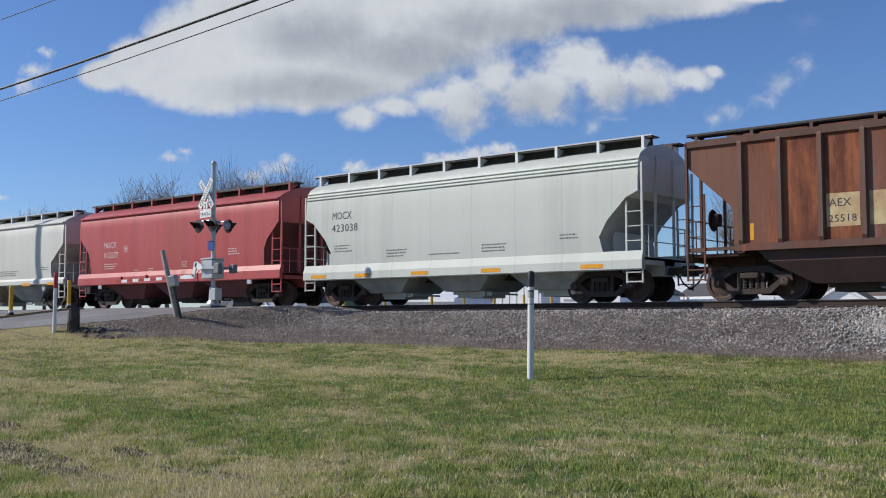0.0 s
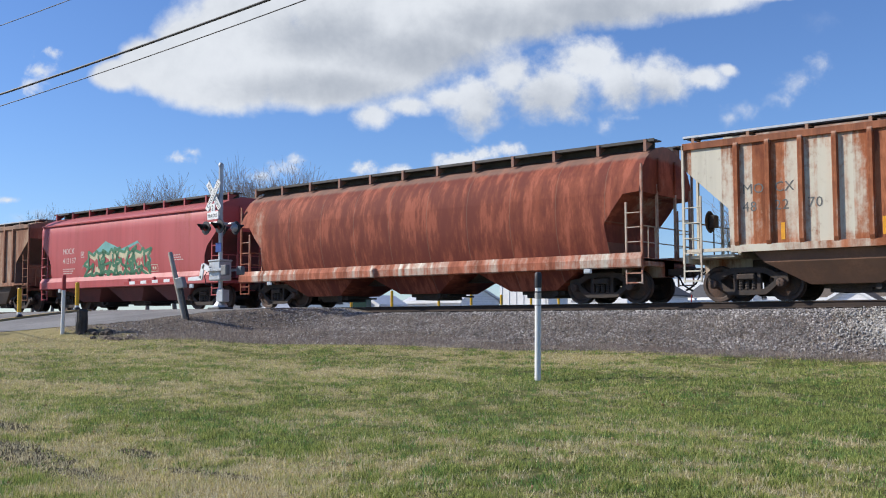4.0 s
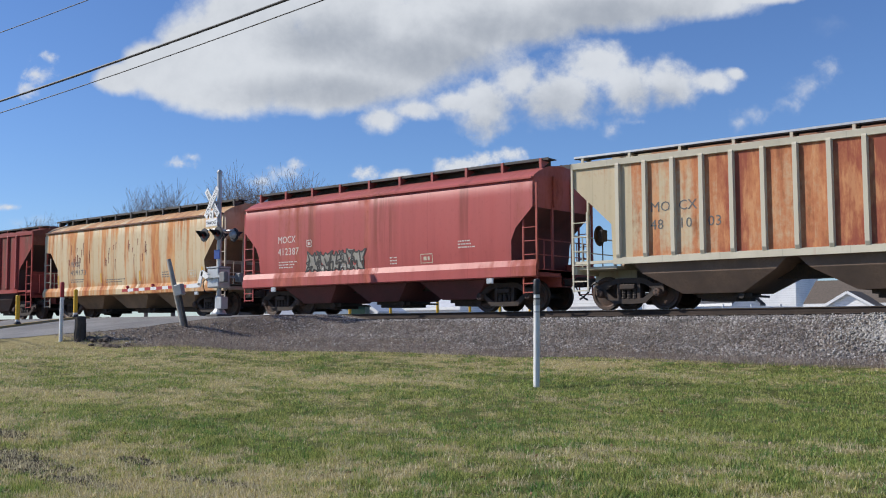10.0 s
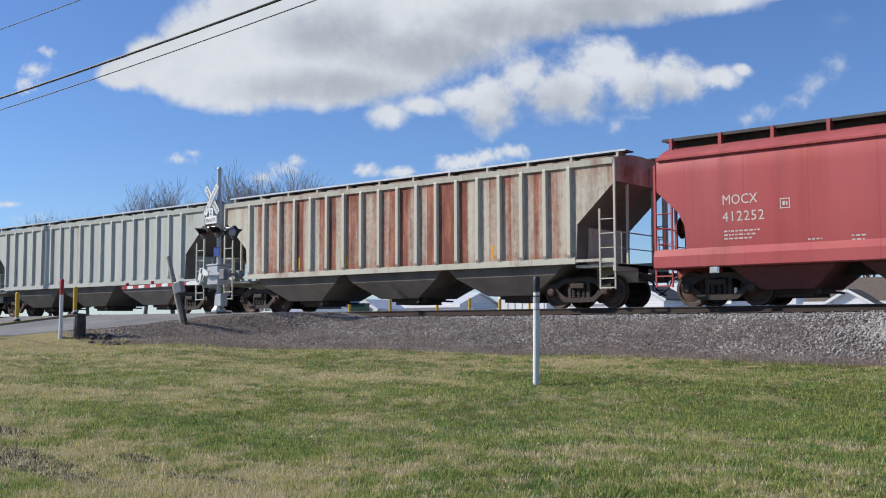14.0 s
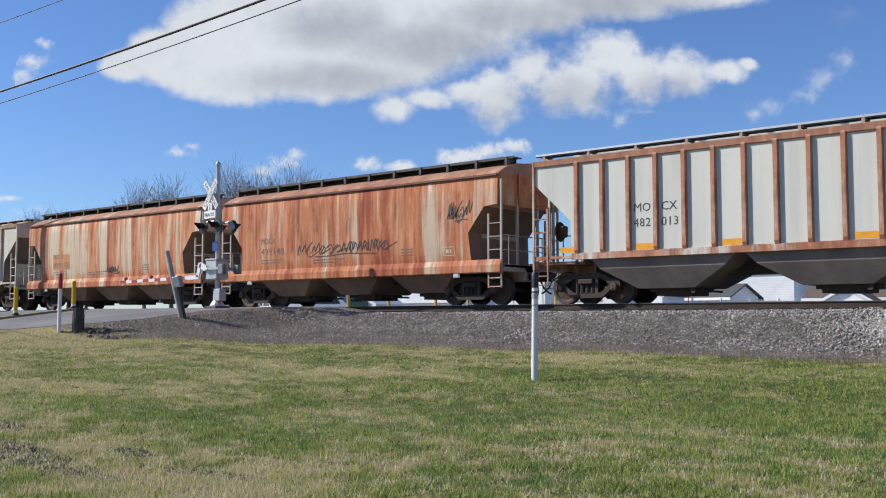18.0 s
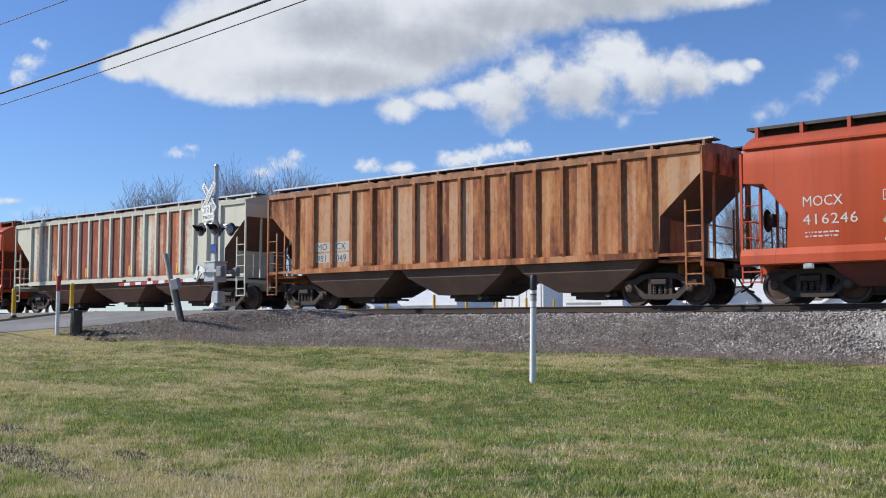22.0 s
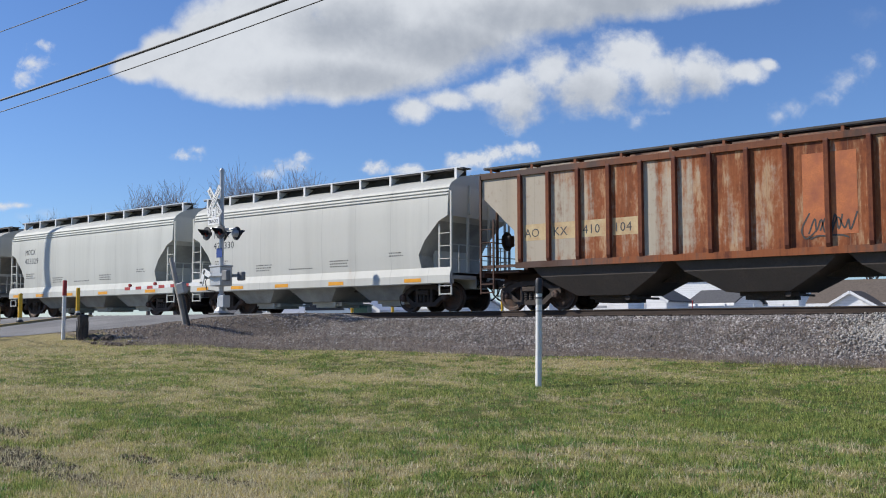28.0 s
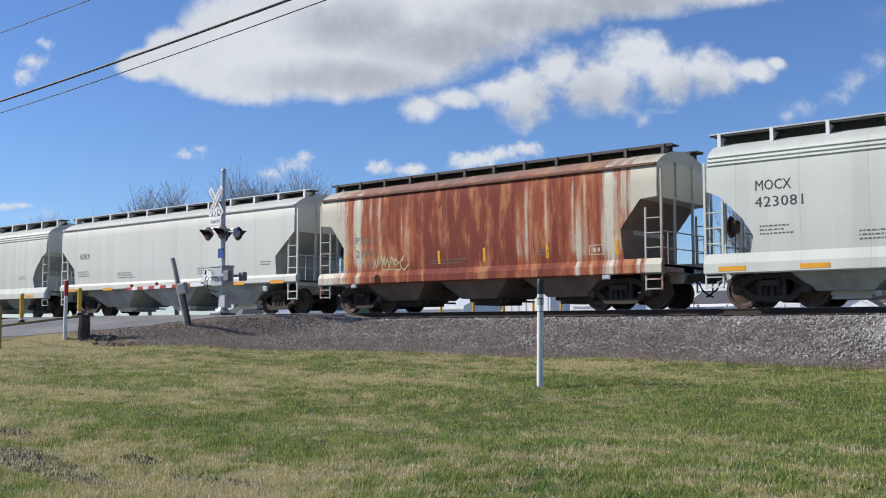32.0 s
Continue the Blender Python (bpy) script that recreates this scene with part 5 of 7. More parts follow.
    S.append(streaked_car("orange_cream_paint", (0.60, 0.49, 0.34), 27, "499133", OR1, OR2, 0.45, sharp=0.6, label= "cream smooth-sided covered hopper car with broad orange rust streaks", panels=[(-4.33, 1.8, 1.4, 0.68, plain("orange_patch_paint", (0.6, 0.25, 0.1), 0.7))], art=at([(ribbon(black_spray, scrawl(5, 0.9, 0.28), 0.035), 0.008)], 0.1, 1.56)))
    S.append(ribbed_car("ivory_paint", (0.60, 0.57, 0.47), 28, "ivory ribbed covered hopper car with a rusty top edge", (0.22, 0.1, 0.06), (0.38, 0.24, 0.14), 0.2, 0.7, trim_amount=0.25, chord=1, sheets=0.08, marks=(-2.2, 0.3), tape=AMBER,
                        text=split_lines(((("RU", 1), ("SX", 2)), (("48", 1), ("66", 2), ("20", 3))), 2.5, 0.38, G)))
    S.append(streaked_car("orange_tan_paint", (0.54, 0.37, 0.22), 29, "499113", OR1, OR2, 0.52, label= "orange-tan smooth-sided covered hopper car with outlined spray paint", mottle=(0.58, 0.36, 0.19), panels=[(-4.05, 1.84, 1.1, 0.72, pale_patch), (-1.7, 2.2, 1.8, 1.15, pale_patch), (0.3, 2.36, 1.95, 0.48, pale_patch)],
                          art=at([(ribbon(black_spray, [p + ([p[0]] if i % 2 else []) for i, p in enumerate(puffs(6, 4.1, 0.75))], 0.04), 0.008), (ribbon(black_spray, scrawl(5, 3.6, 0.6), 0.03), 0.009)], -2.75, 1.42), marks=(-2.6, -0.3)))
    S.append(red_car("red_paint_twentyeighth", "416246", 30, BRICK, 0.12, cut="step", art=at(filled(5, 5.2, 1.0, teal, cream_spray, 0.055, green_spray), -2.9, 1.4) + at([(ribbon(cream_spray, [[(0, 0), (1.4, 0.05), (2.8, -0.03), (4.2, 0.06), (5.4, 0.0)]], 0.13), 0.007)], -2.95, 1.36) + at([(ribbon(cream_spray, scrawl(4, 1.0, 0.28), 0.06), 0.008)], 3.95, 1.42)))
    S.append(ribbed_car("brown_orange_paint", (0.46, 0.28, 0.16), 31, "orange-brown ribbed covered hopper car", ribs=16, rust=(0.11, 0.038, 0.026), rust2=(0.38, 0.15, 0.06), mottle=(0.52, 0.27, 0.12), amount=0.56, streak=0.5, trim_amount=0.5, sheets=0.3, text=split_lines(((("MO", 1), ("CX", 2)), (("981", 1), ("049", 2))), 2.03, 0.32, D, 16), panels=[(-6.02, 1.98, 0.7, 0.32, old_white), (-5.08, 1.98, 0.7, 0.32, old_white), (-6.02, 1.6, 0.7, 0.32, old_white), (-5.08, 1.6, 0.7, 0.32, old_white)]))
    S.append(ribbed_car("cream_middle_rust_paint", (0.58, 0.57, 0.46), 32, "cream ribbed covered hopper car, its middle panels rust-red", (0.22, 0.06, 0.04), (0.34, 0.12, 0.06), 0.5, 0.3, 1.1, trim_amount=0.05, below=(0.34, 0.14, 0.075), depth=0.42, centre=-1.2, sheets=0.12, marks=(-6.9, -4.9, -2.4, 0.9, 4.2, 6.9), tape=ORANGE))
    S.append(red_car("red_paint_thirtyfirst", "416534", 33, BRICK, 0.1, cut="step"))
    S.append(red_car("red_paint_thirtysecond", "416430", 34, (0.50, 0.092, 0.026), 0.14, cut="step"))
    S.append(long_white("white_paint_thirtythird", ("AOKX", "244016"), 35))
    S.append(ribbed_car("dark_green_paint", (0.06, 0.12, 0.08), 36, "dark green ribbed covered hopper car stained brown", (0.11, 0.06, 0.04), (0.15, 0.13, 0.09), 0.4, 0.75, 0.3, trim_amount=0.1, mottle=(0.24, 0.21, 0.16), trim_base=(0.04, 0.09, 0.06)))
    S.append(red_car("red_paint_thirtyfifth", "412130", 37, (0.47, 0.10, 0.12)))
    S.append(ribbed_car("rust_brown_paint", (0.44, 0.38, 0.29), 38, "rust-brown ribbed covered hopper car with cream lettered panels and spray paint", (0.11, 0.036, 0.022), (0.29, 0.095, 0.036), 0.50, 0.6, 0.8, centre=3.0, trim_amount=0.25, trim_base=(0.085, 0.042, 0.027), sheets=0.25, dark_edge=True, depth=0.25, mottle=(0.5, 0.34, 0.2), ribs=15,
                        panels=[(-7.02 + 1.003 * i + 0.11, 2.03, 0.78, 0.48, Y) for i in range(4)], text=split_lines(((("AO", 0), ("KX", 1), ("410", 2), ("104", 3)),), 2.13, 0.36, D, 15),
                        art=at([(blob(plain("orange_spray", (0.55, 0.17, 0.05), 0.6, 0, 0.3, 2.5, (0.3, 0.085, 0.04)), [(0, 0), (1.3, 0), (1.3, 2.0), (0, 2.0)]), 0.005), (ribbon(black_spray, scrawl(4, 1.2, 0.5), 0.04), 0.008)], 1.4, 1.7)))
    S.append(white_car("white_paint_thirtyseventh", "423330", 39, 0.03, (0.57, 0.57, 0.52)))
    S.append(white_car("white_paint_thirtyeighth", "423329", 40, 0.02, (0.57, 0.58, 0.53)))
    S.append(streaked_car("grey_paint_thirtyninth", (0.50, 0.50, 0.455), 41, "21868", (0.3, 0.14, 0.07), (0.46, 0.38, 0.28), 0.05, "light grey smooth-sided covered hopper car", text=lettered(("PTEX", "21868"), -4.7, 2.24, 0.36, D, 0.46, (0.82, 0.92)), marks=(-5.5, -2.2, 0.2, 2.6, 5.3), tape=AMBER))
    S.append(ribbed_car("deep_rust_paint", (0.25, 0.10, 0.045), 42, "deep rust ribbed covered hopper car with pale lower edges", (0.10, 0.033, 0.02), (0.26, 0.082, 0.032), 0.50, 0.62, trim_amount=0.2, trim_base=(0.065, 0.034, 0.022), sheets=0.32, mottle=(0.40, 0.2, 0.09), below=(0.9, 0.75, 0.5), depth=0.36, marks=(-7.2, -1.5, 2.5, 6.8), tape=ORANGE, text=split_lines(((("MO", 1), ("CX", 2)), (("48", 1), ("01", 2))), 2.3, 0.33, G)))
    S.append(white_car("white_paint_fortyfirst", "423081", 43, 0.03))
    S.append(streaked_car("cream_red_rust_paint", (0.56, 0.53, 0.42), 44, "21903", (0.17, 0.04, 0.027), (0.33, 0.09, 0.042), 0.56, mottle=(0.5, 0.24, 0.11), label= "cream smooth-sided covered hopper car with a rust-red middle", mid=1.0, half=6.5, marks=(-5.3, -1.2, 0.6, 2.9, 5.2), tape=ORANGE,
                          text=lettered(("PTEX", "21903"), -4.8, 2.3, 0.34, G, 0.44, (0.82, 0.95)), art=at([(ribbon(Y, scrawl(5, 1.4, 0.4), 0.05), 0.008)], -3.9, 1.45)))
    S.append(long_white("white_paint_fortythird", ("AOKX",), 45))
    S.append(white_car("white_paint_last", "", 46, text=()))
    return S


TRAIN = []
for spec, edge in zip(train_specs(), LEFT_EDGES):
    half = KINDS[spec["kind"]]["pitch"] / 2 - 0.6
    if spec.get("low_marks"):
        spec["panels"] = [(x, 1.44, 0.55, 0.16, ORANGE) for x in (-7.6, -5.2, -2.7, 0.6, 3.1, 6.3)]
    start = 29.73 - edge + half
    car, wheels = hopper_car(spec, start)
    if spec.get("big_patch"):
        bm = bmesh.new()
        box(bm, 2.65, 4.95, -1.615, -1.5, 2.85, 3.98, 0.02)
        panel = part("repair_panel", bm, plain("spotted_patch_paint", (0.42, 0.34, 0.22), 0.7, 0, 0.3, 1.2, (0.14, 0.07, 0.04)), car, "spotted rusty repair panel")
        rnd = random.Random(8)
        for i in range(11):
            cx, cz, r = rnd.uniform(2.85, 4.75), rnd.uniform(3.05, 3.8), rnd.uniform(0.07, 0.13)
            me = blob(BLACK if i % 4 == 0 else DARK, [(cx + r * rnd.uniform(0.7, 1.2) * math.cos(a * 0.628), cz + r * rnd.uniform(0.8, 1.5) * math.sin(a * 0.628)) for a in range(10)])
            for v in me.vertices:
                v.co.y = -1.619
            part("rust_spot", me, DARK, panel)
    TRAIN.append((car, wheels, start))


def rolled(t):
    """How far the train has come, in metres."""
    s = t / 32
    return 659.7 * s - 10.202 * s ** 2 + 16.356 * s ** 3 - 5.495 * s ** 4


# ---- things beside the track ----
def ground_z(x, y):
    return float(height(x, y))


def marker_post(name, x, y, high, cap, label, cap_mat, body_mat, r=0.05, lean=(0, 0), foot=None):
    p = thing(name, pose(x, y, ground_z(x, y), lean[0], lean[1]), label, "post")
    bm = bmesh.new()
    lathe(bm, ((r, -0.25), (r, high - cap)), "z", 16)
    part("tube", bm, body_mat, p, smooth=True)
    bm = bmesh.new()
    lathe(bm, ((r * 1.12, high - cap), (r * 1.12, high - 0.04), (r * 0.9, high - 0.01), (r * 0.3, high)), "z", 16)
    part("cap", bm, cap_mat, p, smooth=True)
    return p


p = marker_post("marker_post", -9.94, -11.56, 1.86, 0.27, "white plastic marker post with a black cap on the lawn", BLACK, WHITE, 0.055, (0.4, 1.2))
for z0, z1, c in ((1.40, 1.50, (0.5, 0.49, 0.46)), (1.5, 1.53, (0.12, 0.12, 0.12)), (1.28, 1.30, (0.4, 0.4, 0.4))):
    bm = bmesh.new()
    lathe(bm, ((0.0575, z0), (0.0575, z1)), "z", 16)
    part("sticker", bm, plain("sticker_print", c, 0.5), p)
marker_post("marker_post", -27.83, -10.11, 1.74, 0.46, "white marker post with a red upper third beside the road", RED, WHITE, 0.055, (0, 0.6))

# dark stump, clods of earth beside it
STUMP = plain("charred_wood", (0.05, 0.045, 0.042), 0.95, 0, 0.3, 5.0, (0.10, 0.085, 0.075), 0.6)
stump = thing("wooden_stump", (-27.39, -9.75, ground_z(-27.39, -9.75)), "dark weathered wooden stump in the verge", "stump")
bm = bmesh.new()
prof = [(0.17, -0.2), (0.165, 0.1), (0.15, 0.4), (0.155, 0.62), (0.10, 0.66)]
lathe(bm, prof, "z", 11)
for v in bm.verts:
    v.co.x += 0.02 * math.sin(v.co.z * 9 + v.co.y * 20)
    v.co.z += 0.03 * math.sin(v.co.x * 25) * (v.co.z > 0.5)
part("trunk", bm, STUMP, stump)
bm = bmesh.new()
for i in range(9):
    a = i * 0.7
    rod(bm, (0.16 * math.cos(a), 0.16 * math.sin(a), -0.1), (0.17 * math.cos(a + 0.1), 0.17 * math.sin(a + 0.1), 0.5), 0.014, 4, 0.006)
part("bark_ridges", bm, STUMP, stump)
CLOD = plain("dark_earth_clods", (0.075, 0.058, 0.045), 0.95, 0, 0.3, 6.0, (0.14, 0.11, 0.09), 0.7)
rnd = random.Random(11)
for i in range(14):
    x, y = -27.1 + i * 0.12 + rnd.uniform(-0.1, 0.1), -9.6 + rnd.uniform(-0.25, 0.25)
    bm = bmesh.new()
    bmesh.ops.create_icosphere(bm, subdivisions=2, radius=rnd.uniform(0.06, 0.14))
    for v in bm.verts:
        v.co *= 1 + 0.35 * noise.noise(v.co * 9 + Vector((i, 0, 0)))
        v.co.z *= 0.6
    ob = tagged(new("earth_clod", finish(bm, "earth_clod", CLOD)), "dark clod of earth in the verge", "clod", "clods beside the stump")
    ob.location = (x, y, ground_z(x, y) + 0.02)

# leaning wooden post with a small metal box
lean = thing("leaning_post", pose(-25.88, -7.23, ground_z(-25.88, -7.23) + 0.05, 3, -13.5, 20), "grey wooden post leaning over, with a small metal box", "post")
GREYWOOD = plain("grey_weathered_wood", (0.42, 0.385, 0.34), 0.9, 0, 0.25, 4.0, (0.24, 0.22, 0.19), 0.5)
bm = bmesh.new()
lathe(bm, ((0.085, -0.3), (0.08, 1.0), (0.07, 2.02), (0.055, 2.05)), "z", 14)
part("pole", bm, GREYWOOD, lean, smooth=True)
bm = bmesh.new()
box(bm, 0.075, 0.33, -0.2, 0.02, 0.86, 1.2, 0.02)
mbox = part("meter_box", bm, plain("dull_grey_metal", (0.36, 0.37, 0.38), 0.5, 0.3, 0.12, 5.0), lean, "small grey metal box")
# black strip added down the post's right side in place of its shade
bm = bmesh.new()
path_rod(bm, [(0.18, -0.08, 0.87), (0.17, -0.08, 0.5), (0.15, -0.05, 0.0), (0.15, -0.05, -0.2)], 0.045, 8)
part("conduit", bm, BLACK, lean, "black strip for shade beside the leaning post")

# hooped pipe barrier at the road's edge
hoop = thing("pipe_hoop", pose(-29.0, -11.95, ground_z(-28.8, -11.6), 0, 0, 38), "dull yellow bent-pipe barrier at the roadside", "barrier")
bm = bmesh.new()
pts = [(0.45, 0, -0.2), (0.45, 0, 1.1)] + [(0.30 + 0.15 * math.cos(a), 0, 1.1 + 0.15 * math.sin(a)) for a in (0.4, 0.8, 1.2, 1.57)] + [(-0.5, 0, 1.25), (-0.65, 0, 1.2), (-0.68, 0, 1.1), (-0.68, 0, -0.2)]
path_rod(bm, pts, 0.055, 10)
part("pipe", bm, plain("dull_yellow_paint", (0.42, 0.31, 0.10), 0.6, 0, 0.2, 3.0), hoop)

# flexible yellow delineators along the road's middle, on a low kerb
KERB = plain("yellow_kerb_paint", (0.40, 0.27, 0.06), 0.8, 0, 0.3, 2.0, (0.22, 0.2, 0.17))
for n, (y0, y1) in enumerate(((-30.0, -4.6), (5.0, 34.0))):
    ky = np.arange(y0, y1, 0.5)
    bm = bmesh.new()
    rows = []
    for y in ky:
        z = ground_z(-34.9, y)
        rows.append([bm.verts.new(q) for q in ((-35.12, y, z), (-35.05, y, z + 0.09), (-34.75, y, z + 0.09), (-34.68, y, z))])
    for a, b in zip(rows, rows[1:]):
        for i in range(3):
            bm.faces.new((a[i], a[i + 1], b[i + 1], b[i]))
    bm.faces.new(rows[0])
    bm.faces.new(rows[-1])
    tagged(new("kerb_island", finish(bm, "kerb_island", KERB)), "low yellow kerb along the middle of the road", "kerb", kind="structure")
for y in (-5.5, -7.75, -10.6, -13.4, 9.0, 11.9, 15.6, 18.4, 21.2, 24.2, 27.2):
    z = ground_z(-34.9, y) + 0.085
    o = thing("delineator_post", (-34.9, y, z), "yellow plastic delineator post on the road's middle kerb", "post", "yellow delineators along the road")
    part("tube", shared("tube", YELLOW, lambda bm: lathe(bm, ((0.075, 0.14), (0.075, 1.0), (0.05, 1.03)), "z", 12)), YELLOW, o)
    part("white_band", shared("white_band", WHITE, lambda bm: lathe(bm, ((0.078, 0.08), (0.078, 0.16)), "z", 12)), WHITE, o)
    part("base", shared("base", BLACK, lambda bm: lathe(bm, ((0.13, 0.0), (0.12, 0.05), (0.085, 0.09)), "z", 12)), BLACK, o)

# ---- crossing signal ----
ALU = plain("aluminium_paint", (0.52, 0.53, 0.53), 0.42, 0.35, 0.12, 4.0)
CONC = plain("old_concrete", (0.26, 0.25, 0.235), 0.9, 0, 0.2, 4.0)
GLASS_RED = plain("unlit_red_lens", (0.16, 0.012, 0.012), 0.15, 0, 0.1, 8.0)
sig = thing("crossing_signal", pose(-27.64, -4.5, -0.11, 0, -0.8, 0) @ Matrix.Scale(0.972, 4), "silver railway crossing signal with crossbuck, lamps and lowered gate arm", "signal")


def sp(name, make, mat, parent=None, label="", smooth=False):
    bm = bmesh.new()
    make(bm)
    return part(name, bm, mat, parent or sig, label, smooth)


sp("foundation", lambda bm: box(bm, -0.32, 0.32, -0.32, 0.32, -0.4, 0.1, 0.02), plain("stained_concrete", (0.12, 0.115, 0.11), 0.9))
sp("base_casting", lambda bm: lathe(bm, ((0.26, 0.1), (0.25, 0.16), (0.15, 0.30), (0.13, 0.7), (0.11, 0.75)), "z", 12), ALU)
sp("junction_box", lambda bm: box(bm, 0.08, 0.34, -0.18, 0.12, 0.28, 0.7, 0.02), ALU)
sp("mast", lambda bm: lathe(bm, ((0.078, 0.1), (0.078, 5.05)), "z", 20), ALU, smooth=True)
sp("mast_cap", lambda bm: lathe(bm, ((0.095, 5.02), (0.095, 5.08), (0.05, 5.15), (0.01, 5.16)), "z", 16), ALU)
# crossbuck
cross = thing("crossbuck", pose(-0.10, -0.26, 3.98, 0, 0, -6), "", "")
cross.parent = sig
for ang, words, off in ((50, "CROSSING", 0.0), (-50, "RAIL ROAD", 0.03)):
    bm = bmesh.new()
    box(bm, -0.62, 0.62, off - 0.012, off + 0.012, -0.115, 0.115, 0.004)
    blade = part("blade", bm, WHITE, cross)
    blade.matrix_basis = pose(0, 0, 0, 0, -ang, 0)
    pieces = ((words, -0.52),) if ang > 0 else (("RAIL", -0.55), ("ROAD", 0.17))
    for w, x0 in pieces:
        me = text_mesh(w, 0.19, BLACK, 1.05 if ang > 0 else 0.95)
        w0 = max(v.co.x for v in me.vertices)
        fit = (1.06 if ang > 0 else 0.40) / w0
        for v in me.vertices:
            v.co = Vector((v.co.x * fit + x0, off - 0.016, v.co.z - 0.065))
        part("lettering", me, BLACK, blade)
tracks = thing("tracks_sign", pose(-0.10, -0.26, 3.28, 0, 0, -6), "", "")
tracks.parent = sig
sp("plate", lambda bm: box(bm, -0.36, 0.36, -0.012, 0.012, -0.13, 0.13, 0.004) and box(bm, -0.13, 0.13, -0.012, 0.012, 0.132, 0.42, 0.004), WHITE, tracks)
for w, size, x0, z0 in (("TRACKS", 0.17, -0.33, -0.06), ("2", 0.26, -0.07, 0.18)):
    me = text_mesh(w, size, BLACK)
    for v in me.vertices:
        v.co += Vector((x0, -0.018, z0))
    part("lettering", me, BLACK, tracks)
sp("sign_bracket", lambda bm: (rod(bm, (0, -0.05, 3.98), (-0.1, -0.25, 3.98), 0.03), rod(bm, (0, -0.05, 3.28), (-0.1, -0.25, 3.28), 0.03)), ALU)
# lamps
sp("lamp_arm", lambda bm: (rod(bm, (-0.40, -0.3, 3.02), (0.42, -0.3, 3.02), 0.035, 8), rod(bm, (-0.40, 0.3, 3.02), (0.42, 0.3, 3.02), 0.035, 8), rod(bm, (0, -0.3, 3.02), (0, 0.3, 3.02), 0.05, 8), lathe(bm, ((0.11, 2.9), (0.11, 3.12)), "z", 12)), ALU)


def lamp(x, y, facing):
    o = thing("warning_lamp", pose(x, y, 2.86, 0, 0, 0 if facing < 0 else 180) @ Matrix.Scale(0.8, 4), "", "")
    o.parent = sig
    sp("background", lambda bm: lathe(bm, ((0.05, 0.02), (0.29, 0.03), (0.30, 0.015), (0.29, 0.0), (0.16, -0.01)), "y", 24), BLACK, o)
    sp("housing", lambda bm: lathe(bm, ((0.03, 0.24), (0.11, 0.22), (0.16, 0.1), (0.17, 0.02)), "y", 18), BLACK if facing < 0 else ALU, o, smooth=True)
    sp("lens", lambda bm: lathe(bm, ((0.145, -0.012), (0.12, -0.03), (0.05, -0.045), (0.01, -0.047)), "y", 20), GLASS_RED, o, smooth=True)

    def hood(bm):
        n, rings = 14, []
        for k in (0.0, 1.0):
            ring = []
            for i in range(n + 1):
                a = math.radians(-25) + i * math.radians(230) / n
                ring.append(bm.verts.new((0.165 * math.cos(a), -0.01 - 0.42 * k * (0.35 + 0.65 * max(0, math.sin(a))), 0.165 * math.sin(a))))
            rings.append(ring)
        for i in range(n):
            bm.faces.new((rings[0][i], rings[0][i + 1], rings[1][i + 1], rings[1][i]))
        bmesh.ops.solidify(bm, geom=bm.faces[:], thickness=0.008)
    sp("hood", hood, BLACK, o)
    sp("stem", lambda bm: rod(bm, (0, 0.1, 0.15), (0, 0.1, 0.24), 0.03), ALU, o)


for x in (-0.38, 0.38):
    lamp(x, -0.36, -1)
    lamp(x, 0.36, 1)
sp("blue_notice", lambda bm: box(bm, -0.16, 0.14, -0.10, -0.085, 2.02, 2.34), plain("blue_sign_paint", (0.03, 0.07, 0.28), 0.4))
# gate
gate = thing("gate_mechanism", pose(0, 0, 0), "", "")
gate.parent = sig
sp("case", lambda bm: box(bm, -0.26, 0.36, -0.32, 0.20, 1.02, 1.68, 0.03), ALU, gate)
sp("case_lid", lambda bm: box(bm, -0.28, 0.38, -0.34, 0.22, 1.68, 1.74, 0.015), ALU, gate)
sp("arm_support", lambda bm: (bar(bm, (-0.1, -0.42, 1.4), (-0.42, -0.42, 1.55), 0.2, 0.05), bar(bm, (-0.40, -0.42, 1.6), (-0.55, -0.42, 1.12), 0.16, 0.05), bar(bm, (-0.5, -0.42, 1.12), (-1.1, -0.42, 1.12), 0.14, 0.05), rod(bm, (-0.05, -0.46, 1.4), (-0.05, 0.3, 1.4), 0.06, 10)), WHITE, gate)
sp("cable", lambda bm: path_rod(bm, [(-0.2, -0.3, 1.5), (-0.45, -0.34, 1.2), (-0.42, -0.3, 0.9), (-0.12, -0.15, 0.85)], 0.02), BLACK, gate)
sp("counterweight_arm", lambda bm: (bar(bm, (0, -0.42, 1.4), (0.72, -0.42, 1.38), 0.09, 0.05), bar(bm, (0, 0.3, 1.4), (0.72, 0.3, 1.38), 0.09, 0.05)), ALU, gate)
IRON = plain("grey_iron", (0.22, 0.22, 0.22), 0.7)
sp("counterweight", lambda bm: box(bm, 0.62, 0.92, -0.5, -0.32, 1.16, 1.52, 0.03), IRON, gate)
sp("counterweight", lambda bm: box(bm, 0.58, 0.86, 0.2, 0.38, 1.2, 1.5, 0.03), IRON, gate)
arm = thing("gate_arm", pose(0, -0.42, 1.12), "", "")
arm.parent = sig
for i in range(12):
    x1 = -0.9 - i * 0.36
    sp("stripe", lambda bm: box(bm, x1 - 0.36, x1, -0.022, 0.022, -0.055, 0.055), WHITE if i % 2 == 0 else RED, arm, "white stripe" if i % 2 == 0 else "red stripe")
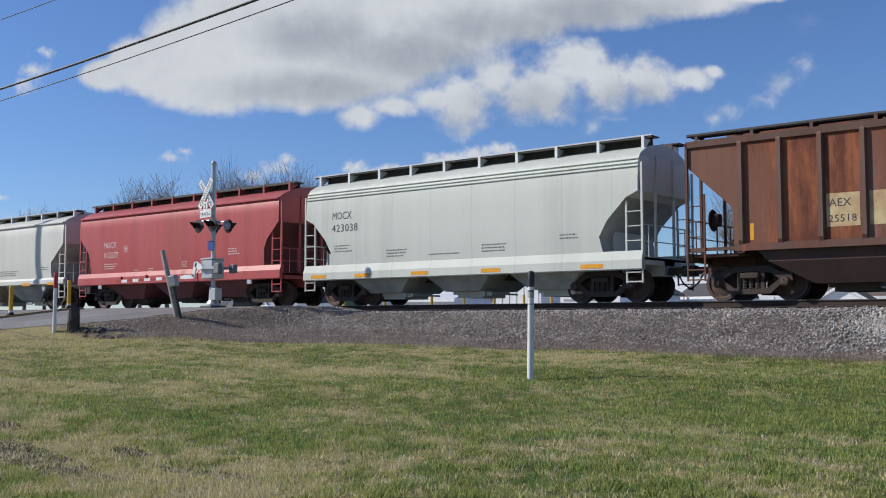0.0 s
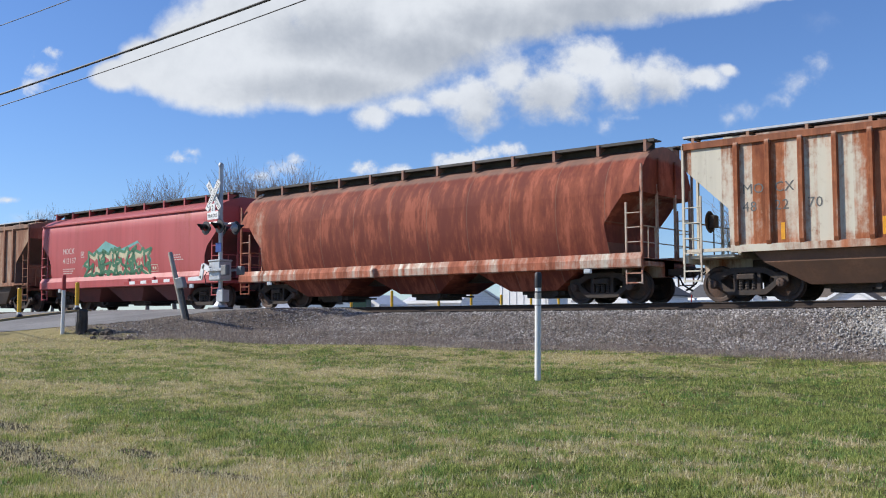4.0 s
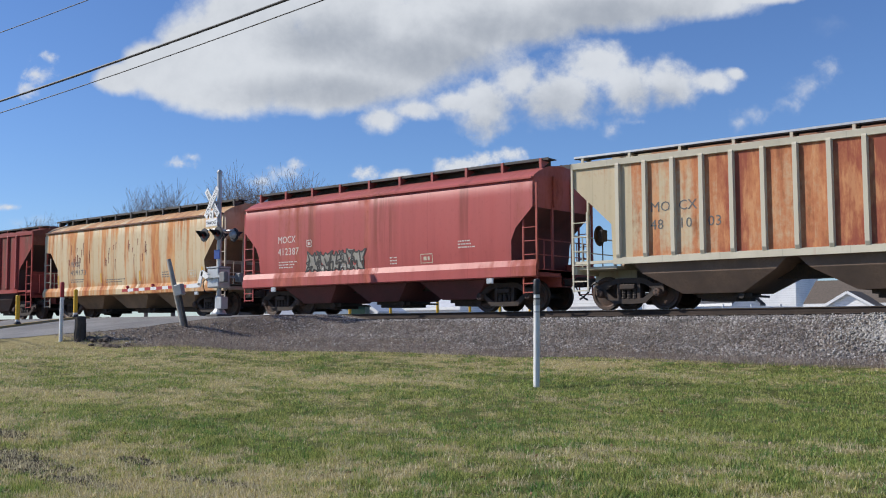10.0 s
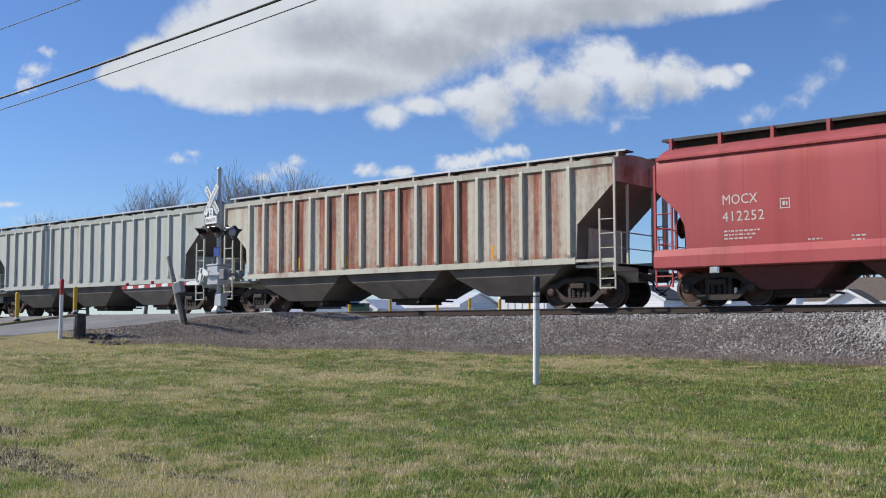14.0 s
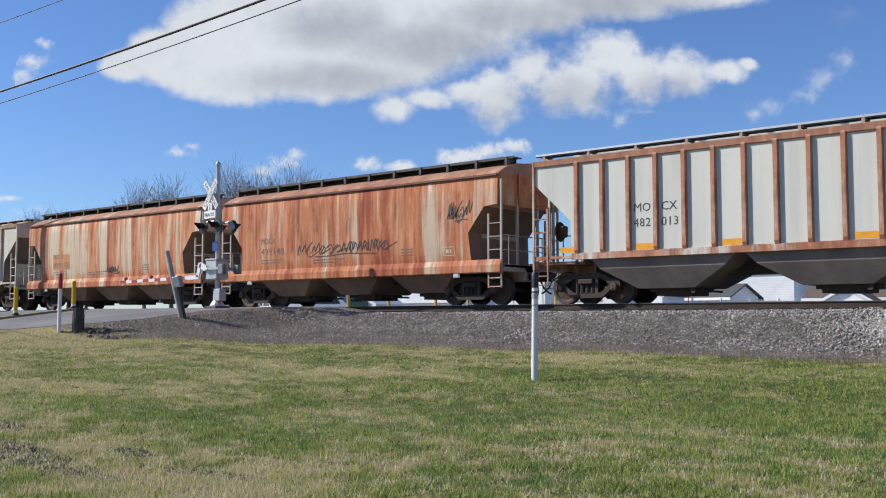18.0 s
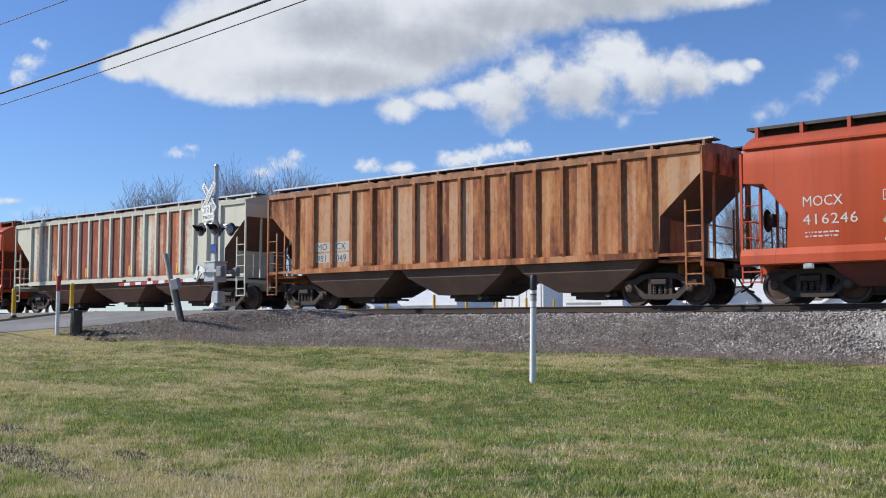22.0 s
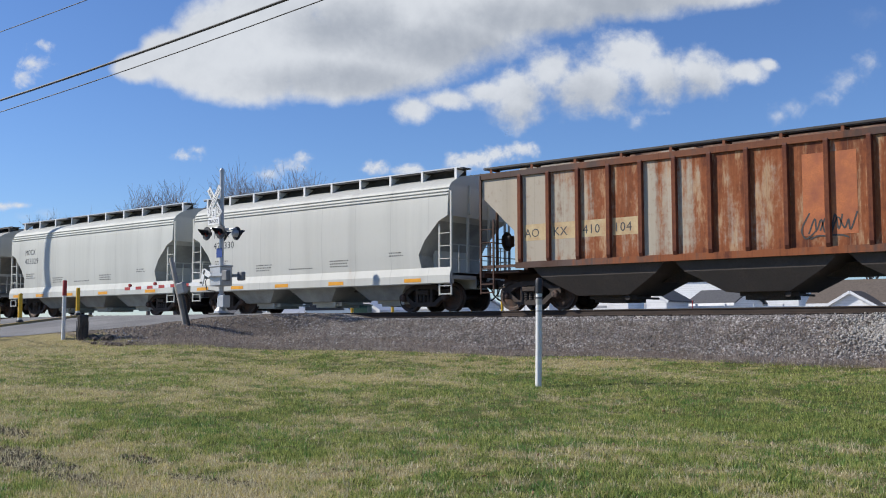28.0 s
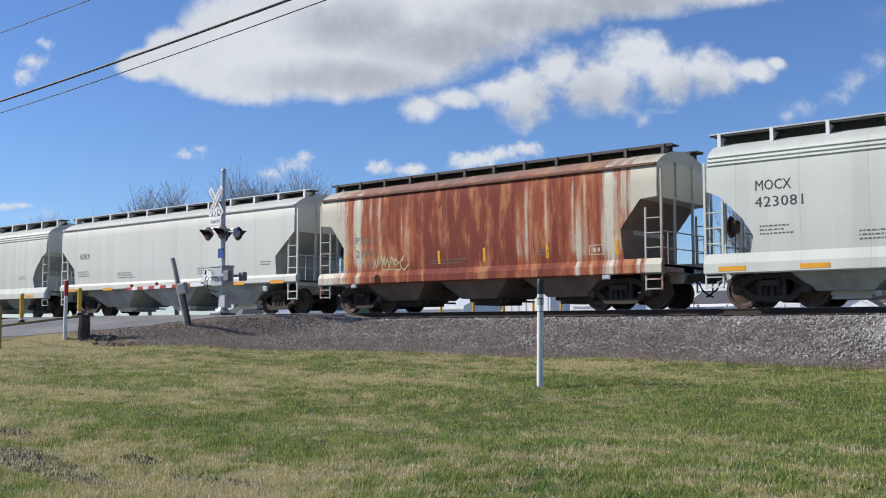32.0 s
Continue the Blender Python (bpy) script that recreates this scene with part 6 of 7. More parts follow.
for x in (-2.0, -3.3, -4.9):
    sp("arm_lamp", lambda bm: (lathe(bm, ((0.05, -0.05), (0.06, 0.0), (0.05, 0.05)), "y", 10, (x, 0, 0.12)), box(bm, x - 0.02, x + 0.02, -0.015, 0.015, 0.05, 0.08)), RED, arm)

# ---- utility line ----
WOODPOLE = plain("dark_pole_wood", (0.14, 0.105, 0.08), 0.9, 0, 0.25, 3.0)
WIRE = plain("black_cable", (0.03, 0.03, 0.033), 0.6, 0, 0.1, 2.0)
for x, y, h in ((-51.0, -15.05, 7.6), (6.0, -15.05, 7.8), (-51.0, -5.9, 13.2)):
    o = thing("utility_pole", (x, y, ground_z(x, y)), "brown wooden utility pole beside the railway", "utility pole", "poles of the cable line")
    part("pole", shared(("utility_pole_shaft", h), WOODPOLE, lambda bm: lathe(bm, ((0.17, -0.5), (0.12, h), (0.08, h + 0.05)), "z", 14), True), WOODPOLE, o)
    part("crossarm", shared(("crossarm", h), WOODPOLE, lambda bm: box(bm, -0.06, 0.06, -0.6, 0.6, h - 0.75, h - 0.61)), WOODPOLE, o)
    part("cable_clamp", shared(("cable_clamp", h), TRUCK, lambda bm: (box(bm, -0.08, 0.08, -0.12, 0.12, h - 1.9, h - 1.6), box(bm, -0.08, 0.08, -0.12, 0.12, h - 1.5, h - 1.3))), TRUCK, o)
for heights, r in (((5.6, 4.61, 4.77, 4.92, 6.1), 0.024), ((5.3, 4.38, 4.44, 4.73, 5.9), 0.010), ((6.9, 6.23, 6.19, 6.25, 6.9), 0.009)):
    bm = bmesh.new()
    c = np.polyfit((-51.0, -22.2, -17.6, -12.2, 6.0), heights, 3)
    path_rod(bm, [(x, -15.05, float(np.polyval(c, x))) for x in np.linspace(-51, 6, 33)], r, 6)
    tagged(new("overhead_cable", finish(bm, "overhead_cable", WIRE)), "black overhead cable strung between poles", "cable", "overhead cables")


# ---- behind the track ----
def roof_prism(bm, x0, x1, y0, y1, z0, z1, over=0.3, along="x"):
    """A gabled roof with thickness over a rectangle."""
    t = 0.12
    if along == "x":
        m = (y0 + y1) / 2
        for s, ye in ((-1, y0 - over), (1, y1 + over)):
            k = (z1 - z0) / (m - y0)
            ze = z0 - over * k
            a = [(x0 - over, ye, ze), (x1 + over, ye, ze), (x1 + over, m, z1), (x0 - over, m, z1)]
            lo = [bm.verts.new(p) for p in a]
            hi = [bm.verts.new((p[0], p[1], p[2] + t)) for p in a]
            bm.faces.new(lo)
            bm.faces.new(hi[::-1])
            for i in range(4):
                j = (i + 1) % 4
                bm.faces.new((lo[i], lo[j], hi[j], hi[i]))
    else:
        m = (x0 + x1) / 2
        k = (z1 - z0) / (m - x0)
        for xe in (x0 - over, x1 + over):
            ze = z0 - over * k
            a = [(xe, y0 - over, ze), (xe, y1 + over, ze), (m, y1 + over, z1), (m, y0 - over, z1)]
            lo = [bm.verts.new(p) for p in a]
            hi = [bm.verts.new((p[0], p[1], p[2] + t)) for p in a]
            bm.faces.new(lo)
            bm.faces.new(hi[::-1])
            for i in range(4):
                j = (i + 1) % 4
                bm.faces.new((lo[i], lo[j], hi[j], hi[i]))


def walls(bm, w, d, h, gable, along="x"):
    x, y = w / 2, d / 2
    if along == "x":
        ends = [[(s * x, -y, -0.4), (s * x, y, -0.4), (s * x, y, h), (s * x, 0, h + gable), (s * x, -y, h)] for s in (-1, 1)]
        a, b = [[bm.verts.new(p) for p in e] for e in ends]
    else:
        ends = [[(-x, s * y, -0.4), (x, s * y, -0.4), (x, s * y, h), (0, s * y, h + gable), (-x, s * y, h)] for s in (-1, 1)]
        a, b = [[bm.verts.new(p) for p in e] for e in ends]
    bm.faces.new(a)
    bm.faces.new(b[::-1])
    for i in (0, 1, 4):
        j = (i + 1) % 5
        bm.faces.new((a[i], a[j], b[j], b[i]))


def siding(name, color):
    m, n, l, b = nodes(name)
    o = coords(n)
    sep = n.new("ShaderNodeSeparateXYZ")
    l.new(o, sep.inputs[0])
    saw = math_n(n, l, "FRACT", math_n(n, l, "MULTIPLY", sep.outputs[2], 5.0))
    col = mix(n, l, ramp(n, l, saw, 0.0, 0.15), tuple(c * 0.6 for c in color), color)
    col = mix(n, l, ramp(n, l, noise_at(n, l, o, 1.2, 4), 0.45, 0.8), col, tuple(c * 0.85 for c in color))
    l.new(col, b.inputs["Base Color"])
    b.inputs["Roughness"].default_value = 0.6
    bump(n, l, b, saw, 0.4, 0.02)
    return m


SIDING, SHEET = siding("white_siding", (0.82, 0.82, 0.81)), siding("pale_sheet_siding", (0.74, 0.75, 0.75))
SHINGLE = plain("grey_shingles", (0.10, 0.10, 0.105), 0.9, 0, 0.2, 6.0)
TAN_ROOF = plain("tan_shingles", (0.15, 0.12, 0.095), 0.9, 0, 0.2, 6.0)
WHITE_ROOF = plain("white_metal_roof", (0.7, 0.71, 0.72), 0.45, 0.1, 0.08, 2.0)
PANE = plain("dark_window_glass", (0.03, 0.035, 0.045), 0.08, 0, 0.1, 3.0)


def house(name, x, y, turn, w, d, h, gable, wall, roof, label, along="x", windows=(), door=None):
    z = ground_z(x, y)
    o = thing(name, pose(x, y, z, 0, 0, turn), label, "house")
    bm = bmesh.new()
    walls(bm, w, d, h, gable, along)
    part("wall", bm, wall, o)
    bm = bmesh.new()
    roof_prism(bm, -w / 2, w / 2, -d / 2, d / 2, h, h + gable, 0.3, along)
    part("roof", bm, roof, o)
    for wx, wz, ww, wh in windows:
        win = thing("window", pose(wx, -d / 2, wz), "", "")
        win.parent = o
        bm = bmesh.new()
        for a in ((-ww / 2 - 0.07, -ww / 2, -0.05, wh + 0.05), (ww / 2, ww / 2 + 0.07, -0.05, wh + 0.05), (-ww / 2, ww / 2, -0.07, 0.0), (-ww / 2, ww / 2, wh, wh + 0.07), (-0.025, 0.025, 0, wh)):
            box(bm, a[0], a[1], -0.05, 0.01, a[2], a[3])
        part("frame", bm, WHITE, win)
        bm = bmesh.new()
        box(bm, -ww / 2, ww / 2, -0.02, 0.005, 0, wh)
        part("pane", bm, PANE, win)
    for s in (-1, 1):
        if along == "x":
            bm = bmesh.new()
            box(bm, -w / 2 - 0.3, w / 2 + 0.3, s * (d / 2 + 0.3) - 0.03, s * (d / 2 + 0.3) + 0.03, h - 0.3 * gable / (d / 2) - 0.12, h - 0.3 * gable / (d / 2) + 0.1)
            part("fascia", bm, WHITE, o)
        else:
            for t in (-1, 1):
                bm = bmesh.new()
                ye = s * (d / 2 + 0.31)
                bar(bm, Vector((t * (w / 2 + 0.3), ye, h - 0.3 * gable / (w / 2))), Vector((0, ye, h + gable)), 0.2, 0.05)
                part("fascia", bm, WHITE, o)
    return o


TURN = 2.0      # houses stand nearly square to the track
# long white camper trailer
cz = ground_z(-36.4, 34.6)
camper = thing("camper_trailer", pose(-36.4, 34.6, cz, 0, 0, TURN), "white ribbed camper trailer parked behind the track", "camper")
bm = bmesh.new()
prism(bm, [(-2.9, 0.55), (2.6, 0.55), (2.7, 0.7), (2.7, 2.3), (2.55, 2.42), (-2.1, 2.42), (-2.5, 2.1), (-2.9, 1.3)], -1.15, 1.15)
part("body", bm, SIDING, camper)
bm = bmesh.new()
box(bm, -2.1, 2.72, -1.22, 1.22, 2.42, 2.47, 0.01)
part("roof_cap", bm, WHITE_ROOF, camper)
for x0, x1, z0, z1, m, nm in ((1.55, 2.35, 1.55, 2.0, plain("pale_yellow_blind", (0.55, 0.47, 0.28), 0.5), "window"), (-1.6, 1.1, 0.85, 1.0, plain("grey_stripe", (0.35, 0.36, 0.38), 0.5), "stripe")):
    bm = bmesh.new()
    box(bm, x0, x1, -1.17, -1.152, z0, z1)
    part(nm, bm, m, camper)
for x in (-0.5, 0.5):
    bm = bmesh.new()
    lathe(bm, ((0.34, -1.1), (0.36, -1.05), (0.36, -0.9), (0.34, -0.88)), "y", 16, (x, 0, 0.36))
    part("wheel", bm, BLACK, camper)
bm = bmesh.new()
box(bm, -3.8, -2.9, -0.06, 0.06, 0.5, 0.62)
part("hitch", bm, DARK, camper)
# white box trailer beside it
bz = ground_z(-38.4, 29.6)
boxer = thing("box_trailer", pose(-38.3, 29.4, bz, 0, 0, TURN), "white box trailer with upright seams", "trailer")
bm = bmesh.new()
box(bm, -1.9, 1.9, -1.2, 1.2, 0.6, 2.25, 0.04)
part("box", bm, WHITE, boxer)
for i in range(7):
    bm = bmesh.new()
    box(bm, -1.7 + i * 0.56, -1.66 + i * 0.56, -1.225, -1.2, 0.62, 2.2)
    part("seam", bm, GALV, boxer)
for x in (-0.6, 0.5):
    bm = bmesh.new()
    lathe(bm, ((0.36, -1.15), (0.38, -1.1), (0.38, -0.9)), "y", 16, (x, 0, 0.38))
    part("wheel", bm, BLACK, boxer)
house("house", -36.4, 54.8, TURN - 14, 4.4, 4.0, 1.5, 1.0, SIDING, SHINGLE, "small white-sided house with a dark grey shingle roof", "x", ((-0.9, 0.7, 0.9, 0.8),))
house("house", -40.4, 63.7, TURN, 15.5, 6.0, 4.0, 0.4, SHEET, WHITE_ROOF, "long pale grey shed with a shallow metal roof")
house("house", -38.2, 46.1, TURN, 3.5, 4.0, 1.6, 0.95, SIDING, SHINGLE, "small white gabled house facing the track", "y", ((-0.5, 0.5, 0.9, 0.8),))
house("house", -24.5, 57.6, TURN, 9.5, 6.0, 1.35, 1.75, SIDING, TAN_ROOF, "low house with a tan shingle roof", "x", ((-2.5, 0.3, 1.0, 0.7), (0.2, 0.3, 1.0, 0.7)))
house("house", -25.2, 53.2, TURN, 3.4, 3.0, 1.05, 1.0, SIDING, TAN_ROOF, "white-gabled porch wing of a tan-roofed house", "y")
house("house", -50.5, 36.0, TURN, 5.2, 5.0, 1.3, 0.85, SHEET, WHITE_ROOF, "pale garage with a light metal roof")
house("house", -45.3, 22.1, TURN, 1.7, 2.2, 1.15, 0.45, SIDING, WHITE_ROOF, "tiny white gabled shed beside the street", "y")
house("house", -60.0, 26.0, TURN, 6.0, 5.0, 1.0, 0.9, SHEET, SHINGLE, "low grey-roofed house far beyond the crossing")
# green cabinet
gz = ground_z(-42.05, 17.05)
cab = thing("utility_cabinet", pose(-42.05, 17.05, gz, 0, 0, 20), "dark green utility cabinet on a pad", "cabinet")
GREEN = plain("dark_green_paint", (0.03, 0.09, 0.06), 0.5)
for nm, q, m in (("pad", (-0.6, 0.6, -0.5, 0.5, -0.1, 0.1), CONC), ("case", (-0.45, 0.45, -0.35, 0.35, 0.1, 1.4), GREEN), ("lid", (-0.5, 0.5, -0.4, 0.4, 1.4, 1.47), GREEN), ("handle", (0.2, 0.24, -0.39, -0.35, 0.7, 0.95), GALV)):
    bm = bmesh.new()
    box(bm, *q, 0.01)
    part(nm, bm, m, cab)


def vehicle(x, y, turn, paint, label, outline, glass, wheels, half):
    o = thing("parked_car", pose(x, y, ground_z(x, y), 0, 0, turn), label, "car")
    bm = bmesh.new()
    prism(bm, outline, -half, half)
    bmesh.ops.bevel(bm, geom=[e for e in bm.edges], offset=0.05, segments=2, affect="EDGES")
    part("body", bm, paint, o, smooth=True)
    for s in (-1, 1):
        bm = bmesh.new()
        prism(bm, glass, s * (half + 0.006) - 0.004, s * (half + 0.006) + 0.004)
        part("side_window", bm, PANE, o)
        for wx in wheels:
            bm = bmesh.new()
            lathe(bm, ((0.2, s * (half - 0.2)), (0.33, s * (half - 0.18)), (0.33, s * (half + 0.01)), (0.22, s * (half + 0.02))), "y", 18, (wx, 0, 0.33))
            w = part("tyre", bm, BLACK, o)
            bm = bmesh.new()
            lathe(bm, ((0.2, s * (half + 0.015)), (0.05, s * (half + 0.03))), "y", 14, (wx, 0, 0.33))
            part("rim", bm, GALV, w)
    return o


VAN_PAINT, PICK_PAINT = plain("pale_blue_car_paint", (0.36, 0.45, 0.55), 0.25, 0.1, 0.06), plain("white_car_paint", (0.7, 0.71, 0.72), 0.25, 0, 0.06)
vehicle(-44.4, 17.4, TURN + 4, VAN_PAINT, "pale blue van parked beyond the crossing", [(-2.3, 0.35), (2.3, 0.35), (2.35, 0.9), (1.5, 1.15), (0.9, 1.8), (-2.1, 1.85), (-2.35, 1.4)], [(-1.9, 1.15), (1.2, 1.15), (0.75, 1.65), (-1.85, 1.68)], (-1.45, 1.45), 0.9)
vehicle(-44.2, 12.9, TURN - 30, PICK_PAINT, "white pickup truck parked beyond the crossing", [(-2.6, 0.4), (2.5, 0.4), (2.55, 0.95), (1.3, 1.05), (0.7, 1.6), (-0.5, 1.62), (-0.75, 1.05), (-2.6, 1.05)], [(-0.45, 1.08), (1.05, 1.08), (0.62, 1.5), (-0.4, 1.52)], (-1.6, 1.6), 0.9)
vehicle(-47.5, 14.2, TURN, plain("grey_car_paint", (0.3, 0.32, 0.34), 0.3, 0.2, 0.06), "grey car parked beyond the crossing", [(-2.2, 0.3), (2.2, 0.3), (2.25, 0.75), (1.2, 0.9), (0.6, 1.4), (-1.2, 1.42), (-1.8, 0.95), (-2.25, 0.85)], [(-1.2, 0.93), (0.95, 0.93), (0.55, 1.3), (-1.05, 1.32)], (-1.35, 1.35), 0.85)

# pale gravel yard in front of the houses
yard = tagged(new("yard", grid_mesh("yard", np.linspace(-66, -20, 30), np.linspace(23, 75, 30), height, plain("pale_gravel", (0.42, 0.41, 0.39), 0.95, 0, 0.15, 1.0), 0.02)), "pale gravel yard behind the railway", "yard", kind="structure")
# white board fence along the back of the yard
F0, F1 = Vector((-47.0, 40.5)), Vector((-27.5, 56.5))
fence = thing("board_fence", pose(F0.x, F0.y, ground_z(F0.x, F0.y), 0, 0, math.degrees(math.atan2(F1.y - F0.y, F1.x - F0.x))), "white vinyl board fence behind the yard", "fence")
span = (F1 - F0).length / 11
for i in range(12):
    part("post", shared("fence_post", WHITE, lambda bm: (box(bm, -0.07, 0.07, -0.07, 0.07, -0.6, 1.35, 0.01), box(bm, -0.09, 0.09, -0.09, 0.09, 1.35, 1.4))), WHITE, fence).location.x = i * span
    if i < 11:
        for j in range(10):
            part("board", shared("fence_board", WHITE, lambda bm: box(bm, -span / 20 + 0.012, span / 20 - 0.012, -0.015, 0.015, -0.3, 1.22)), WHITE, fence).location.x = i * span + (j + 0.5) * span / 10
        for z in (0.1, 1.15):
            o = part("rail", shared("fence_rail", WHITE, lambda bm: box(bm, 0.07, span - 0.07, -0.04, 0.04, -0.05, 0.05)), WHITE, fence)
            o.location = (i * span, 0.0, z)
# red stake
bm = bmesh.new()
rod(bm, (0, 0, -0.1), (0.05, 0, 1.3), 0.035, 8)
stake = tagged(new("red_stake", finish(bm, "red_stake", RED)), "thin red marker stake in the yard", "stake")
stake.location = (-30.5, 36.4, ground_z(-30.5, 36.4))

# ---- bare trees ----
BARK = plain("grey_brown_bark", (0.21, 0.175, 0.15), 0.95, 0, 0.25, 1.5)
TWIG = plain("brown_twigs", (0.28, 0.225, 0.195), 0.95, 0, 0.2, 1.0)


def bare_tree(x, y, high, seed, spread=0.9, label="tall leafless tree with a fine spread of twigs", trunks=1, dense=False):
    rnd = random.Random(seed)
    o = thing("bare_tree", (x, y, ground_z(x, y)), label, "tree", "leafless trees behind the railway")
    bms = {"trunk": bmesh.new(), "limb": bmesh.new(), "twig": bmesh.new()}

    def grow(p, d, length, r, level):
        segs = 3 if level < 4 else 2
        key = "trunk" if level == 0 else "limb" if level < 3 else "twig"
        for i in range(segs):
            bend = Vector((rnd.gauss(0, 1), rnd.gauss(0, 1), rnd.gauss(0, 0.5))) * (0.07 if level < 2 else 0.2)
            d2 = (d + bend + Vector((0, 0, 0.08 if level else 0.0))).normalized()
            q = p + d2 * length / segs
            r2 = r * (0.85 if level < 3 else 0.72)
            rod(bms[key], p, q, max(r, 0.015), 7 if level == 0 else 5 if level < 3 else 3, max(r2, 0.010))
            if level < 4:
                for k in range(rnd.choice((2, 2, 3) if dense and level > 1 else (1, 2, 2)) if level else (0, 2, 3)[i]):
                    a = rnd.uniform(0, 6.283)
                    side = Vector((math.cos(a), math.sin(a), 0.25 + rnd.random() * 0.4))
                    nd = (d2 * 0.75 + side * spread * 0.75).normalized()
                    grow(q, nd, length * rnd.uniform(0.6, 0.85), r2 * rnd.uniform(0.45, 0.65), level + 1)
            p, d, r = q, d2, r2
        if level < 4:
            grow(p, d, length * 0.78, r * 0.85, level + 1)

    for k in range(trunks):
        lean = Vector((rnd.uniform(-0.25, 0.25) * (k > 0), rnd.uniform(-0.25, 0.25) * (k > 0), 1)).normalized()
        grow(Vector((k * 0.4, 0, -0.3)), lean, high * 0.33, high * 0.018, 0)
    for key, bm in bms.items():
        part(key, bm, BARK if key != "twig" else TWIG, o, "fine bare twigs" if key == "twig" else "")
    top = max((v.co.z for c in o.children for v in c.data.vertices), default=high)
    o.scale = (high / top,) * 3
    return o


bare_tree(-103.0, 43.6, 15.0, 3, 0.9)
bare_tree(-101.6, 46.6, 17.6, 5, 0.85, dense=True)
bare_tree(-97.9, 52.3, 20.4, 7, 0.75, dense=True)
bare_tree(-95.8, 54.6, 20.0, 9, 0.7, dense=True)
bare_tree(-92.9, 58.2, 18.8, 21, 0.75, dense=True)
for i, (px, py, h) in enumerate(((-167.4, 64.0, 19.6), (-166.0, 67.0, 20.4), (-164.3, 69.4, 20.8), (-162.9, 72.4, 20.2))):
    bare_tree(px, py, h, 30 + i, 1.0)
bare_tree(-44.5, 80.0, 14.5, 41)
bare_tree(-41.0, 86.0, 15.0, 42)
bare_tree(-36.0, 92.0, 16.0, 43)
bare_tree(-29.5, 88.0, 15.0, 44)


# ---- clouds ----
def cloud(spots, drift, far, seed, soft=0.32, ragged=0.75, grey=0.5, fill=1.0, shade=(), puffs=1.0, wispy=0.85):
    """A cloud as a far sheet. spots: (right, up, half width, half height) in thousandths of the sheet's distance, from the view's middle."""
    base = view(0.0, 4.15, 0.0)
    k = far / 1000
    mx = sum(s[0] for s in spots) / len(spots)
    my = sum(s[1] for s in spots) / len(spots)
    m, n, l, b = nodes("cloud_vapour")
    n.remove(b)
    o = coords(n)
    sc = n.new("ShaderNodeVectorMath")
    sc.operation = "SCALE"
    sc.inputs[3].default_value = 1 / k
    l.new(o, sc.inputs[0])
    flat = n.new("ShaderNodeVectorMath")
    flat.operation = "MULTIPLY"
    flat.inputs[1].default_value = (1, 1, 0)
    l.new(sc.outputs[0], flat.inputs[0])
    shift = n.new("ShaderNodeVectorMath")
    shift.operation = "ADD"
    shift.inputs[1].default_value = (seed * 131.0, seed * 71.0, seed * 13.0)
    l.new(flat.outputs[0], shift.inputs[0])
    p = shift.outputs[0]

    def moved(vec, by):
        a = n.new("ShaderNodeVectorMath")
        a.operation = "ADD"
        a.inputs[1].default_value = (by[0], by[1], 0)
        l.new(vec, a.inputs[0])
        return a.outputs[0]

    def reach(vec, ovals):
        """How far out of the nearest oval a place lies: 0 in its middle, 1 on its rim."""
        least = None
        for sx, sy, rx, ry in ovals:
            c = n.new("ShaderNodeVectorMath")
            c.operation = "MULTIPLY"
            c.inputs[1].default_value = (1 / rx, 1 / ry, 0)
            l.new(moved(vec, (mx - sx, my - sy)), c.inputs[0])
            e = n.new("ShaderNodeVectorMath")
            e.operation = "LENGTH"
            l.new(c.outputs[0], e.inputs[0])
            if least is None:
                least = e.outputs["Value"]
            else:
                sm = n.new("ShaderNodeMath")
                sm.operation = "SMOOTH_MIN"
                l.new(least, sm.inputs[0])
                l.new(e.outputs["Value"], sm.inputs[1])
                sm.inputs[2].default_value = 0.3
                least = sm.outputs[0]
        return least

    def depth(by):
        """Thickness of the vapour at a place moved by some way, and its billows alone."""
        at, pn = moved(flat.outputs[0], by), moved(p, by)
        mid, fine = noise_at(n, l, pn, 0.020 * puffs, 7, (1, 1, 1), 0.55), noise_at(n, l, pn, 0.075 * puffs, 6, (1, 1, 1), 0.6)
        billow = math_n(n, l, "ADD", math_n(n, l, "MULTIPLY", math_n(n, l, "SUBTRACT", mid, 0.5), ragged * 2.0), math_n(n, l, "MULTIPLY", math_n(n, l, "SUBTRACT", fine, 0.5), ragged * 0.8))
        return math_n(n, l, "ADD", math_n(n, l, "SUBTRACT", 1.0, reach(at, spots)), billow), billow

    d, puff = depth((0, 0))
    alpha = math_n(n, l, "MULTIPLY", ramp(n, l, d, -0.12, soft - 0.12), fill)
    alpha = math_n(n, l, "POWER", alpha, wispy)
    top = max(s[1] + s[3] for s in spots) - my
    low = min(s[1] - s[3] for s in spots) - my
    big = noise_at(n, l, p, 0.009, 5)
    # dim in the hollows between the billows, and over the flat base
    g = math_n(n, l, "MULTIPLY", puff, -0.4 / ragged)
    g = math_n(n, l, "ADD", g, math_n(n, l, "MULTIPLY", math_n(n, l, "SUBTRACT", big, 0.5), 0.9))
    if shade:
        g = math_n(n, l, "ADD", g, math_n(n, l, "MULTIPLY", ramp(n, l, reach(flat.outputs[0], shade), 1.7, 0.2), 0.65))
    g = ramp(n, l, g, -0.25, 0.95)
    col = mix(n, l, math_n(n, l, "MULTIPLY", g, grey, True), (0.68, 0.715, 0.77), (0.35, 0.39, 0.46))
    em = n.new("ShaderNodeEmission")
    l.new(col, em.inputs[0])
